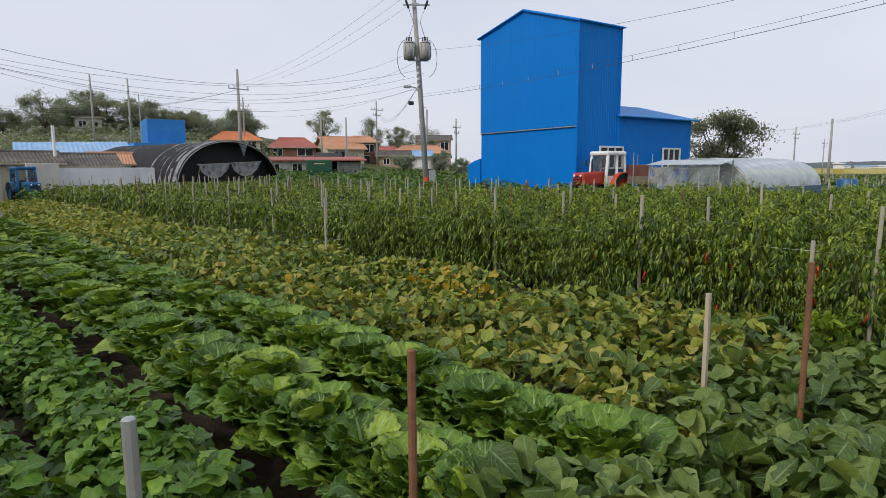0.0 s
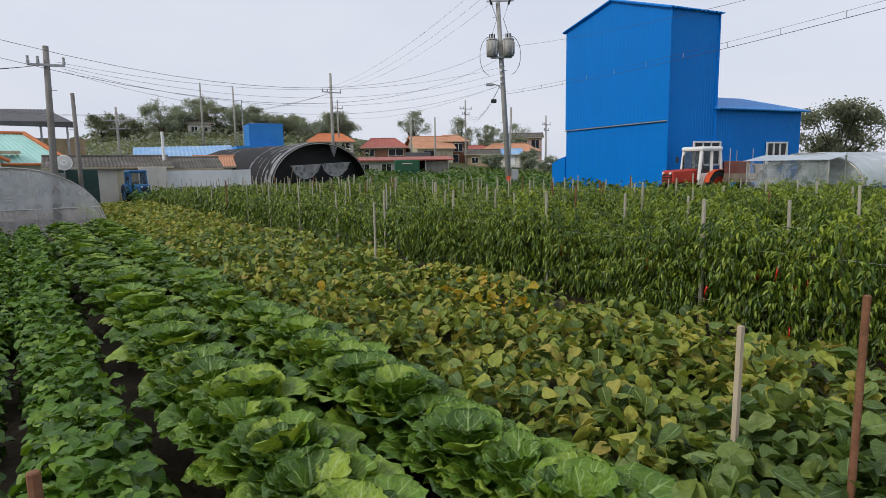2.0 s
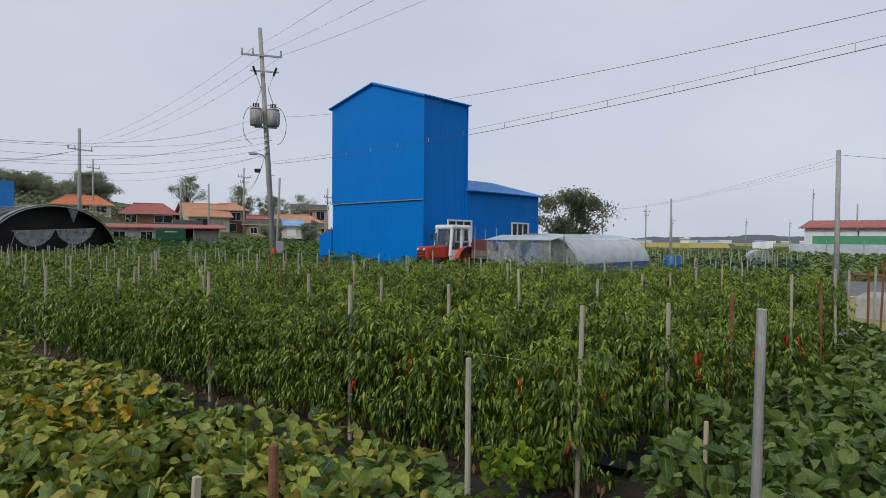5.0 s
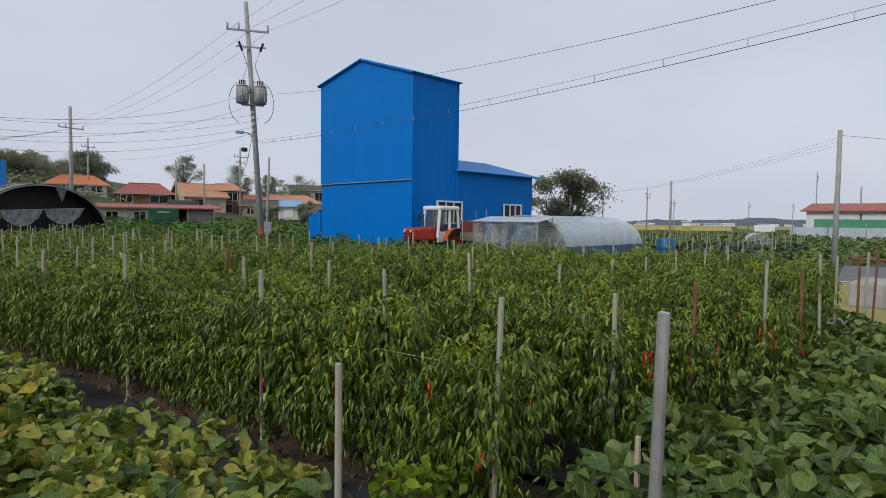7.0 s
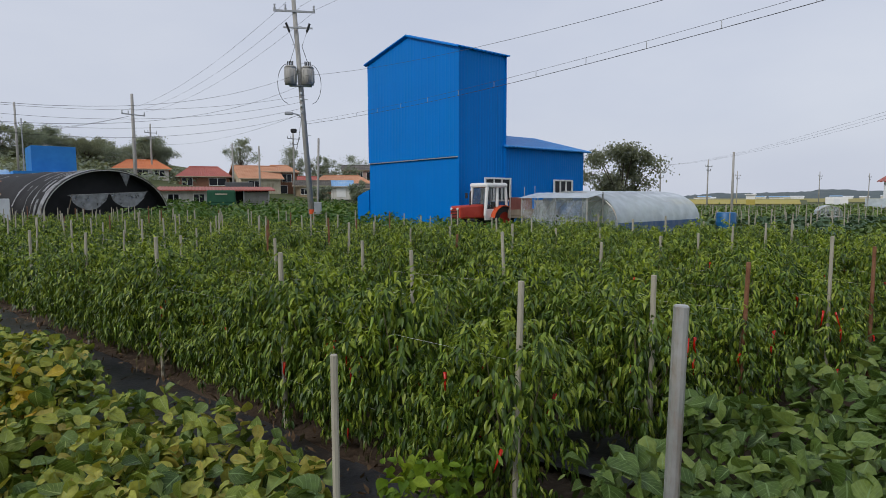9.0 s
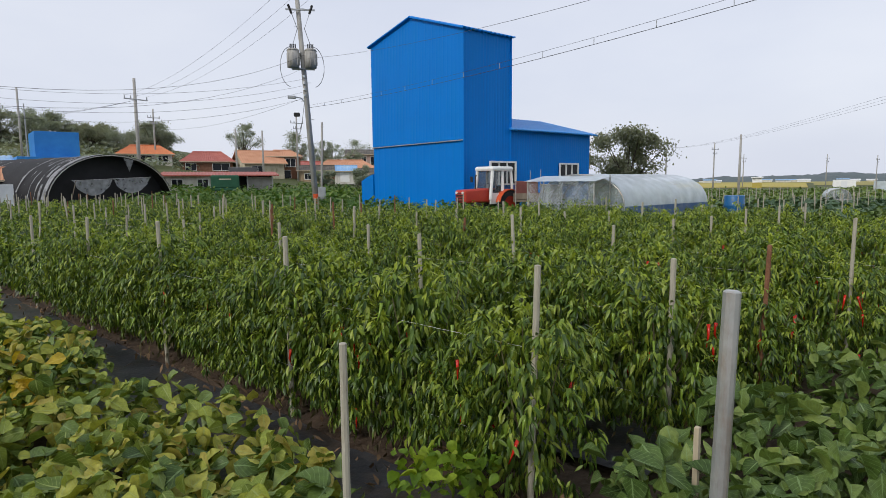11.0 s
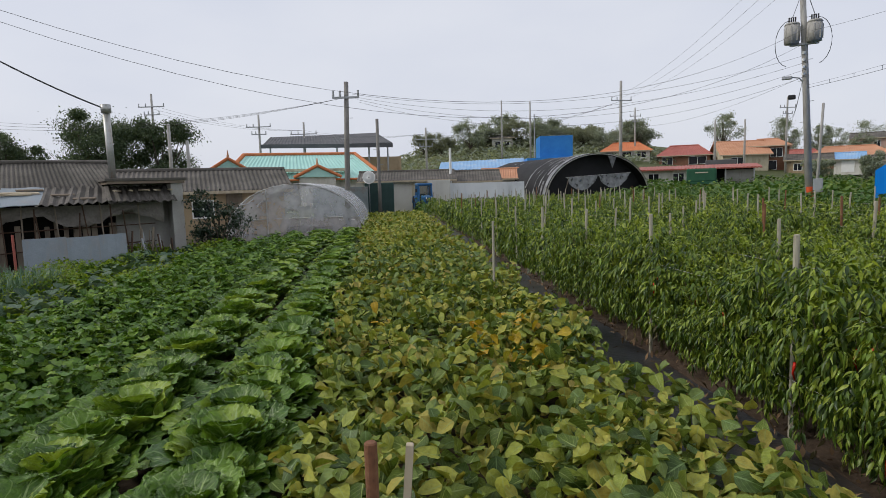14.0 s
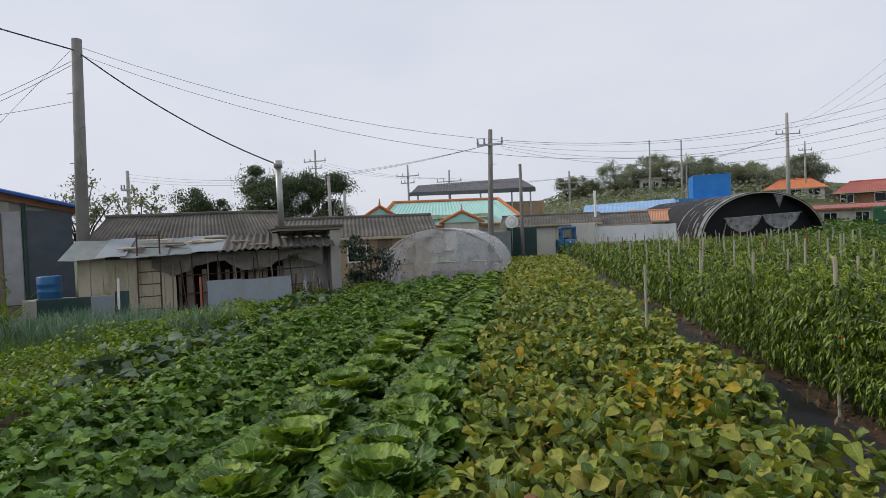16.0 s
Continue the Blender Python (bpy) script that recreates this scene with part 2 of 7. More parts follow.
M_BLUE = surface("blue_steel_sheet", [(0.0, 0.155, 0.55), (0.0, 0.18, 0.62)], 0.5, scale=0.7, fine=20, bump=0.04, stain=((0.0, 0.17, 0.55), 1.3), spec=0.15)
M_BLUER = surface("blue_steel_roof", [(0.012, 0.17, 0.5), (0.03, 0.24, 0.6)], 0.4, scale=1.5, fine=20, bump=0.05)
M_BLUEL = surface("faded_blue_roof", [(0.16, 0.34, 0.6), (0.28, 0.46, 0.68)], 0.5, scale=0.6, stain=((0.4, 0.5, 0.6), 0.8))
M_TRIM = surface("pale_trim", [(0.42, 0.38, 0.3), (0.6, 0.56, 0.48)], 0.6)
M_WHITE = surface("white_frame", [(0.7, 0.7, 0.68), (0.82, 0.82, 0.8)], 0.4, scale=3, fine=40, bump=0.05)
M_GLASS, _nt, _b = nodes_of("window_glass")
_b.inputs["Base Color"].default_value, _b.inputs["Roughness"].default_value = (0.012, 0.014, 0.018, 1), 0.12
_b.inputs["Specular IOR Level"].default_value = 0.25
# Near-black colour that stands for shade inside rooms and open bays.
M_DARK = surface("interior_shade", [(0.006, 0.006, 0.007), (0.016, 0.015, 0.014)], 0.9)
M_NET = surface("black_shade_net", [(0.006, 0.006, 0.007), (0.016, 0.016, 0.018)], 0.75, scale=2, fine=120, bump=0.6)
M_FILM = sheet_plastic("greenhouse_film", (0.88, 0.9, 0.92), 0.3, 0.25, 0.1)
M_CLEAR = sheet_plastic("clear_film", (0.6, 0.66, 0.7), 0.2)
M_FILM2 = sheet_plastic("milky_film", (0.56, 0.63, 0.68), 0.66, 0.28, 0.08)
M_FILMW = sheet_plastic("loose_plastic", (0.4, 0.41, 0.42), 0.6)
M_CONC = surface("pole_concrete", [(0.3, 0.29, 0.27), (0.42, 0.41, 0.38)], 0.85, scale=2, fine=50, stain=((0.22, 0.2, 0.18), 2.5))
M_CONCD = surface("dark_pole_concrete", [(0.16, 0.15, 0.14), (0.26, 0.25, 0.23)], 0.85, scale=2, fine=50, stain=((0.12, 0.1, 0.09), 2.5))
M_STEEL = surface("grey_steel", [(0.3, 0.31, 0.32), (0.42, 0.43, 0.44)], 0.5, metal=0.5)
M_BLACK = surface("black_rubber", [(0.012, 0.012, 0.012), (0.03, 0.03, 0.03)], 0.7)
M_WIRE = surface("cable", [(0.03, 0.03, 0.032), (0.06, 0.06, 0.06)], 0.6)
M_SLATE = surface("corrugated_slate", [(0.06, 0.053, 0.045), (0.11, 0.1, 0.088), (0.18, 0.165, 0.145)], 0.95, scale=1.2, fine=26, bump=0.3, stain=((0.07, 0.065, 0.055), 1.8, (1, 1, 1)))
M_ZINC = surface("weathered_roof_sheet", [(0.13, 0.16, 0.16), (0.24, 0.275, 0.27)], 0.65, scale=1.5, stain=((0.16, 0.12, 0.09), 1.6, (1, 1, 1)))
M_CREAM = surface("cream_panel", [(0.42, 0.38, 0.27), (0.56, 0.51, 0.38)], 0.75, scale=1.5, stain=((0.24, 0.19, 0.12), 2.2))
M_PLANK = surface("weathered_plank", [(0.13, 0.1, 0.075), (0.24, 0.2, 0.15)], 0.9, scale=4, stretch=(1, 1, 0.12))
M_TAN = surface("tan_plaster", [(0.34, 0.25, 0.15), (0.46, 0.36, 0.23)], 0.9, scale=1.2, stain=((0.22, 0.15, 0.09), 1.5))
M_GREYP = surface("grey_sheet", [(0.17, 0.205, 0.23), (0.27, 0.31, 0.34)], 0.5, scale=1.5, stain=((0.26, 0.24, 0.22), 2))
M_GREENB = surface("dark_green_board", [(0.012, 0.04, 0.035), (0.03, 0.07, 0.06)], 0.6)
M_TARP = surface("torn_grey_tarp", [(0.12, 0.11, 0.095), (0.24, 0.22, 0.19)], 0.85, scale=2.5, fine=18, bump=1.0, dist=0.05)
M_PLASTER = surface("white_plaster", [(0.52, 0.5, 0.45), (0.7, 0.68, 0.62)], 0.85, scale=0.8, stain=((0.38, 0.34, 0.28), 1.2))
M_MINT = surface("mint_roof", [(0.34, 0.62, 0.56), (0.46, 0.72, 0.65)], 0.55, scale=1.0)
M_ORANGE = surface("orange_tile", [(0.46, 0.13, 0.045), (0.6, 0.21, 0.08)], 0.7, scale=1.5, fine=14, bump=0.5)
M_REDR = surface("red_roof", [(0.3, 0.075, 0.055), (0.42, 0.13, 0.1)], 0.6, scale=1.2, fine=14)
M_TERRA = surface("faded_terracotta", [(0.42, 0.19, 0.1), (0.56, 0.3, 0.18)], 0.75, scale=1.2, fine=14, bump=0.5)
M_BRICK = surface("brown_brick", [(0.16, 0.075, 0.045), (0.26, 0.13, 0.08)], 0.9, scale=3, fine=30)
M_PINK = surface("pinkish_brick", [(0.36, 0.23, 0.19), (0.48, 0.33, 0.28)], 0.9, scale=2, fine=30)
M_RED = surface("tractor_red", [(0.4, 0.03, 0.018), (0.52, 0.06, 0.03)], 0.4, scale=4)
M_ORED = surface("orange_red_paint", [(0.56, 0.07, 0.02), (0.66, 0.12, 0.035)], 0.4, scale=4)
M_TBLUE = surface("tractor_blue", [(0.012, 0.085, 0.22), (0.02, 0.13, 0.3)], 0.4, scale=4)
M_DRUM = surface("blue_plastic", [(0.008, 0.06, 0.3), (0.015, 0.1, 0.4)], 0.35, scale=3)
M_GREENT = surface("green_canvas", [(0.014, 0.07, 0.038), (0.025, 0.105, 0.055)], 0.8, scale=2)
M_ROAD = surface("worn_asphalt", [(0.12, 0.12, 0.12), (0.18, 0.18, 0.175)], 0.9, scale=1, fine=60)
M_BSKIRT = surface("dull_blue_sheet", [(0.03, 0.085, 0.2), (0.07, 0.13, 0.26)], 0.5, scale=2, stain=((0.2, 0.22, 0.25), 2))
M_RICE = surface("ripening_rice", [(0.3, 0.25, 0.05), (0.42, 0.34, 0.08), (0.24, 0.26, 0.06)], 0.95, scale=0.05, fine=3, bump=0.6, dist=0.2)
# Blue-grey base colour holds the distance haze over the far woods.
M_HILL = surface("haze_tinted_hill", [(0.075, 0.1, 0.105), (0.12, 0.145, 0.15)], 1.0, scale=0.02, fine=0.2, bump=0.6, dist=3)
M_GOLD = surface("ochre_grass", [(0.22, 0.2, 0.06), (0.34, 0.3, 0.09)], 0.95, scale=0.3, fine=4)


# ---- mesh helpers ----
TH = radians(7.5)
CT, ST = math.cos(TH), math.sin(TH)


def fld(u, v, z=0.0):
    """Field coordinates (across the rows, along the rows) to the world."""
    return Vector((u * CT - v * ST, u * ST + v * CT, z))


def step(a, b, x):
    t = min(max((x - a) / (b - a), 0), 1)
    return t * t * (3 - 2 * t)


def gz(x, y):
    """Height of the ground: flat fields, village on a slope to the north, plain rising faintly to the horizon."""
    v = -x * ST + y * CT
    u = x * CT + y * ST
    return 0.38 * step(13.6, 15.6, u) * (1 - step(30, 40, u)) * step(7.0, 9.5, v) + 7.0 * step(40, 110, v) * (1 - step(35, 90, x)) * (0.25 + 0.75 * step(-30, 5, x)) + 0.35 * step(40, 63, u) * (1 - step(8, 20, v)) * step(-60, -40, v)  + 2.2 * step(80, 110, v) * (1 - step(20, 45, x)) * step(-30, 0, x)


def part(name, bm, mat, parent=None, label="", smooth=False):
    """Links a bmesh as one mesh object, under a thing or a part."""
    me = bpy.data.meshes.new(name)
    bm.to_mesh(me)
    bm.free()
    return part_me(name, me, mat, parent, label, smooth)


def part_me(name, me, mat, parent=None, label="", smooth=False):
    if mat and not me.materials:
        me.materials.append(mat)
    if smooth:
        me.polygons.foreach_set("use_smooth", [True] * len(me.polygons))
    ob = new(name, me)
    if parent:
        ob.parent = parent
    if label:
        ob["label"] = label
    return ob


def thing(name, m, label, category, group="", kind=""):
    ob = new(name)
    ob.empty_display_size = 0.2
    ob.matrix_world = m
    return tagged(ob, label, category, group, kind)


def box(bm, x0, y0, z0, x1, y1, z1, bevel=0.0):
    vs = [bm.verts.new(p) for p in ((x0, y0, z0), (x1, y0, z0), (x1, y1, z0), (x0, y1, z0), (x0, y0, z1), (x1, y0, z1), (x1, y1, z1), (x0, y1, z1))]
    fs = [bm.faces.new([vs[i] for i in f]) for f in ((3, 2, 1, 0), (4, 5, 6, 7), (0, 1, 5, 4), (1, 2, 6, 5), (2, 3, 7, 6), (3, 0, 4, 7))]
    if bevel:
        es = {e for f in fs for e in f.edges}
        bmesh.ops.bevel(bm, geom=list(es), offset=bevel, segments=2, affect="EDGES", profile=0.5)
    return bm


def boxm(x0, y0, z0, x1, y1, z1, bevel=0.0):
    return box(bmesh.new(), x0, y0, z0, x1, y1, z1, bevel)


def tube(bm, pts, r, n=6, r1=None):
    """A round bar along a line of points, tapering from r to r1."""
    pts = [Vector(p) for p in pts]
    rings = []
    for i, p in enumerate(pts):
        d = (pts[min(i + 1, len(pts) - 1)] - pts[max(i - 1, 0)]).normalized()
        a = d.orthogonal().normalized() if abs(d.z) > 0.99 else d.cross(Vector((0, 0, 1))).normalized()
        b = d.cross(a)
        k = i / (len(pts) - 1)
        rr = r if r1 is None else r + (r1 - r) * k
        rings.append([bm.verts.new(p + rr * (a * math.cos(2 * math.pi * j / n) + b * math.sin(2 * math.pi * j / n))) for j in range(n)])
    for p, q in zip(rings, rings[1:]):
        for j in range(n):
            bm.faces.new((p[j], p[(j + 1) % n], q[(j + 1) % n], q[j]))
    bm.faces.new(rings[0][::-1])
    bm.faces.new(rings[-1])
    return bm


def tubem(pts, r, n=6, r1=None):
    return tube(bmesh.new(), pts, r, n, r1)


def prism(bm, poly, y0, y1):
    """A closed outline in x and z, drawn out from y0 to y1."""
    a = [bm.verts.new((x, y0, z)) for x, z in poly]
    b = [bm.verts.new((x, y1, z)) for x, z in poly]
    bm.faces.new(a)
    bm.faces.new(b[::-1])
    n = len(poly)
    for i in range(n):
        bm.faces.new((a[i], b[i], b[(i + 1) % n], a[(i + 1) % n]))
    bmesh.ops.recalc_face_normals(bm, faces=bm.faces[:])
    return bm


def corrugated(p0, p1, p2, p3, pitch=0.15, depth=0.02, thick=0.008, rows=2, sag=0.0, seed=0):
    """A corrugated sheet on four corners (p0 to p1 along the eave, p3 to p2 along the ridge), with thickness."""
    p0, p1, p2, p3 = (Vector(p) for p in (p0, p1, p2, p3))
    n = max(4, int((p1 - p0).length / pitch * 4))
    nor = (p1 - p0).cross(p3 - p0).normalized()
    rg = random.Random(seed)
    bm = bmesh.new()
    g = []
    ph = rg.random() * 6
    for lay in (0, -thick):
        gl = []
        for j in range(rows + 1):
            b = j / rows
            row = []
            for i in range(n + 1):
                a = i / n
                p = p0.lerp(p1, a).lerp(p3.lerp(p2, a), b)
                h = depth * 0.5 * math.sin(i * math.pi / 2 + ph) + lay - sag * (math.sin(a * 5 + ph) * 0.5 + math.sin(b * 3 + a * 9 + ph) * 0.5)
                row.append(bm.verts.new(p + nor * h))
            gl.append(row)
        g.append(gl)
    for lay, gl in enumerate(g):
        for j in range(rows):
            for i in range(n):
                q = (gl[j][i], gl[j][i + 1], gl[j + 1][i + 1], gl[j + 1][i])
                bm.faces.new(q if lay == 0 else q[::-1])
    t, u = g
    for j in (0, rows):
        for i in range(n):
            q = (t[j][i], u[j][i], u[j][i + 1], t[j][i + 1])
            bm.faces.new(q if j == 0 else q[::-1])
    for i in (0, n):
        for j in range(rows):
            q = (t[j][i], t[j + 1][i], u[j + 1][i], u[j][i])
            bm.faces.new(q if i == 0 else q[::-1])
    return bm


def rots(yaw, pitch, roll):
    """Turns of leaves: y runs along the leaf, z is its upper side. Radians, as arrays."""
    cy, sy, cp, sp, cr_, sr = np.cos(yaw), np.sin(yaw), np.cos(pitch), np.sin(pitch), np.cos(roll), np.sin(roll)
    z = np.zeros_like(cy)
    o = z + 1
    Rz = np.stack([np.stack([cy, -sy, z], -1), np.stack([sy, cy, z], -1), np.stack([z, z, o], -1)], -2)
    Rx = np.stack([np.stack([o, z, z], -1), np.stack([z, cp, -sp], -1), np.stack([z, sp, cp], -1)], -2)
    Ry = np.stack([np.stack([cr_, z, sr], -1), np.stack([z, o, z], -1), np.stack([-sr, z, cr_], -1)], -2)
    return Rz @ Rx @ Ry


def leaf_shape(ts, widths, nw=2, fold=0.15, droop=0.3, ruffle=0.0, seed=0, jag=0.0, cup=0.0):
    """A leaf one unit long: rows at ts, half widths there, nw strips across. Returns verts, quads, uvs."""
    rg = random.Random(seed)
    V, U = [], []
    for j, (t, w) in enumerate(zip(ts, widths)):
        for i in range(nw + 1):
            s = 2 * i / nw - 1
            wj = w * (1 + (rg.uniform(-jag, jag) if abs(s) > 0.9 else 0))
            z = fold * abs(s) * w - droop * t * t + cup * t * (1 - t)
            if ruffle:
                z += ruffle * abs(s) ** 1.5 * math.sin(t * 17 + (3 if s > 0 else 0) + seed) + rg.uniform(-1, 1) * ruffle * 0.35
            V.append((s * wj, t + (rg.uniform(-jag, jag) * 0.12 if abs(s) > 0.9 else 0), z))
            U.append((i / nw, t))
    F = []
    for j in range(len(ts) - 1):
        for i in range(nw):
            a = j * (nw + 1) + i
            F.append((a, a + 1, a + nw + 2, a + nw + 1))
    return np.array(V), np.array(F), np.array(U)


def scatter(name, shapes, pos, R, size, mat, which=None, smooth=True):
    """One mesh of many leaves: shapes are picked in turn and set at pos with turn R and size."""
    n = len(pos)
    which = np.arange(n) % len(shapes) if which is None else which
    VV, FF, UU, off = [], [], [], 0
    for k, (V, F, U) in enumerate(shapes):
        idx = np.nonzero(which == k)[0]
        if not len(idx):
            continue
        P = np.einsum("nij,vj->nvi", R[idx], V) * size[idx][:, None, None] + pos[idx][:, None, :]
        VV.append(P.reshape(-1, 3))
        FF.append((F[None] + (np.arange(len(idx)) * len(V))[:, None, None] + off).reshape(-1, 4))
        UU.append(np.tile(U[F.reshape(-1)], (len(idx), 1)))
        off += len(idx) * len(V)
    VV, FF, UU = np.concatenate(VV), np.concatenate(FF), np.concatenate(UU)
    return mesh_np(name, VV, FF, mat, UU, smooth)


def mesh_np(name, V, F, mat=None, UV=None, smooth=True):
    me = bpy.data.meshes.new(name)
    me.vertices.add(len(V))
    me.vertices.foreach_set("co", V.astype(np.float32).ravel())
    k = F.shape[1]
    me.loops.add(F.size)
    me.loops.foreach_set("vertex_index", F.astype(np.int32).ravel())
    me.polygons.add(len(F))
    me.polygons.foreach_set("loop_start", np.arange(0, F.size, k, dtype=np.int32))
    if UV is not None:
        me.uv_layers.new(name="map").data.foreach_set("uv", UV.astype(np.float32).ravel())
    me.update(calc_edges=True)
    if smooth:
        me.polygons.foreach_set("use_smooth", np.ones(len(F), bool))
    if mat:
        me.materials.append(mat)
    return me


def stuff(name, me, label, category):
    return tagged(new(name, me), label, category, kind="stuff")

# ---- ground ----
def ground():
    def ticks(lo, hi, c):
        a = [c]
        s = 0.8
        while a[-1] < hi:
            a.append(a[-1] + s)
            s *= 1.09
        b = [c]
        s = 0.8
        while b[-1] > lo:
            b.append(b[-1] - s)
            s *= 1.09
        return sorted(set(a + b))
    xs, ys = np.array(ticks(-2500, 2500, 0.0)), np.array(ticks(-2500, 2500, 8.0))
    V = np.array([(x, y, gz(x, y) + 0.05 * noise.noise((x * 0.3, y * 0.3, 0)) - 0.03) for y in ys for x in xs])
    nx = len(xs)
    i, j = np.meshgrid(np.arange(nx - 1), np.arange(len(ys) - 1))
    a = (j * nx + i).ravel()
    F = np.stack([a, a + 1, a + nx + 1, a + nx], -1)
    ob = new("ground", mesh_np("ground", V, F, M_GROUND))
    tagged(ob, "grassy green-brown farmland ground reaching the horizon", "ground", kind="structure")


def soil_sheet(name, u0, u1, v0, v1, z, mat, label, rough=0.03, du=0.22, ridges=None, seed=0, cat="soil"):
    nu, nv = max(2, int((u1 - u0) / du)), max(2, int((v1 - v0) / (du * 1.5)))
    V = []
    for j in range(nv + 1):
        for i in range(nu + 1):
            u, v = u0 + (u1 - u0) * i / nu, v0 + (v1 - v0) * j / nv
            h = z + rough * noise.noise((u * 2.3 + seed, v * 2.3, seed)) + rough * 0.6 * noise.noise((u * 7, v * 7, seed + 3))
            if ridges:
                h += ridges[1] * (0.5 + 0.5 * math.cos(2 * math.pi * (u - ridges[2]) / ridges[0]))
            V.append(fld(u, v, h))
    a = np.array([j * (nu + 1) + i for j in range(nv) for i in range(nu)])
    F = np.stack([a, a + 1, a + nu + 2, a + nu + 1], -1)
    return tagged(new(name, mesh_np(name, np.array(V), F, mat)), label, cat, kind="structure")


ground()
soil_sheet("field_soil", -6.6, 14.5, -3.0, 36, 0.05, M_SOIL, "dark brown tilled soil of the vegetable plot", 0.04, du=0.3)
soil_sheet("onion_soil", -16, -6.6, 4.0, 17, 0.05, M_SOIL, "reddish brown bare soil beside the onion bed", 0.04, du=0.4)
soil_sheet("mulch_strip", 1.9, 2.8, 2.2, 34, 0.12, M_MULCH, "black plastic mulch film, dusty with soil", 0.03, du=0.12, seed=4, cat="mulch")
soil_sheet("ridge_soil", 2.78, 3.3, 2.3, 34, 0.11, M_RIDGE, "pale brown crumbled soil along the first pepper row", 0.05, du=0.14, seed=2)
for k in range(1, 10):
    soil_sheet("mulch_strip", 2.87 + 1.08 * k - 0.36, 2.87 + 1.08 * k + 0.36, 2.2 - 0.15 * k, 34, 0.12, M_MULCH, "black plastic mulch film under a pepper row", 0.03, du=0.18, seed=4 + k, cat="mulch")

# ---- pepper field ----
RNG = np.random.default_rng(5)
PEP = [leaf_shape([0, 0.4, 1], [0.03, 0.2, 0.01], 1, 0, d, seed=i) for i, d in enumerate((0.1, 0.35, 0.6))]
PEPN = [leaf_shape([0, 0.22, 0.55, 1], [0.02, 0.135, 0.15, 0.008], 2, f, d, seed=i) for i, (f, d) in enumerate(((0.55, 0.15), (0.8, 0.45), (0.35, 0.7), (-0.3, 0.3)))]
ROW0, ROWD = 2.87, 1.08


def pepper_leaves(n, rng, big=1.0, per=16):
    """Canopy of one plant: umbrella tufts of drooping leaves at the branch ends, older leaves hanging inside, dark gaps between."""
    m = max(8, int(n * 0.72) // per)
    a = rng.uniform(0, 2 * np.pi, m)
    h = rng.uniform(0, 1, m) ** 0.75
    rad = (0.17 + 0.26 * np.sin(0.35 + h * 2.35)) * rng.uniform(0.72, 1.05, m)
    C = np.stack([rad * np.cos(a), rad * np.sin(a) * 0.85, 0.25 + 0.89 * h + rng.normal(0, 0.03, m)], -1)
    k = np.repeat(np.arange(m), per)
    q = len(k)
    aa = np.where(rng.random(q) < 0.4, a[k] + rng.normal(0, 0.7, q), rng.uniform(0, 2 * np.pi, q))
    out = rng.uniform(0.0, 0.035, q) * big
    pos = C[k] + np.stack([out * np.cos(aa), out * np.sin(aa), rng.normal(0.0, 0.022, q)], -1)
    pitch = -0.1 - 0.6 * (1 - h[k]) - rng.uniform(-0.15, 0.8, q)
    R = rots(aa - np.pi / 2, pitch, rng.normal(0, 0.35, q))
    size = rng.uniform(0.036, 0.07, q) * big
    w = max(6, n - q)
    b, z = rng.uniform(0, 2 * np.pi, w), rng.uniform(0.0, 1.0, w)
    r2 = (0.06 + 0.2 * np.sin(0.3 + z * 2.4)) * np.sqrt(rng.uniform(0.2, 1, w))
    pos2 = np.stack([r2 * np.cos(b), r2 * np.sin(b) * 0.85, 0.26 + 0.8 * z], -1)
    R2 = rots(b - np.pi / 2, -1.0 + rng.normal(0, 0.3, w), rng.normal(0, 0.5, w))
    return np.concatenate([pos, pos2]), np.concatenate([R, R2]), np.concatenate([size, rng.uniform(0.055, 0.09, w) * big])


def chilies(n, rng, zlo, zhi):
    """Hanging pods: thin tapering bars."""
    bm = bmesh.new()
    for _ in range(n):
        a, r, z = rng.uniform(0, 6.28), rng.uniform(0.22, 0.42), rng.uniform(zlo, zhi)
        x, y = r * math.cos(a), r * math.sin(a) * 0.8
        lean = rng.uniform(-0.03, 0.03)
        ln = rng.uniform(0.09, 0.14)
        tube(bm, [(x, y, z), (x + lean * 0.5, y + lean, z - ln * 0.5), (x + lean * 1.6, y + lean, z - ln)], 0.011, 5, 0.003)
    return bm


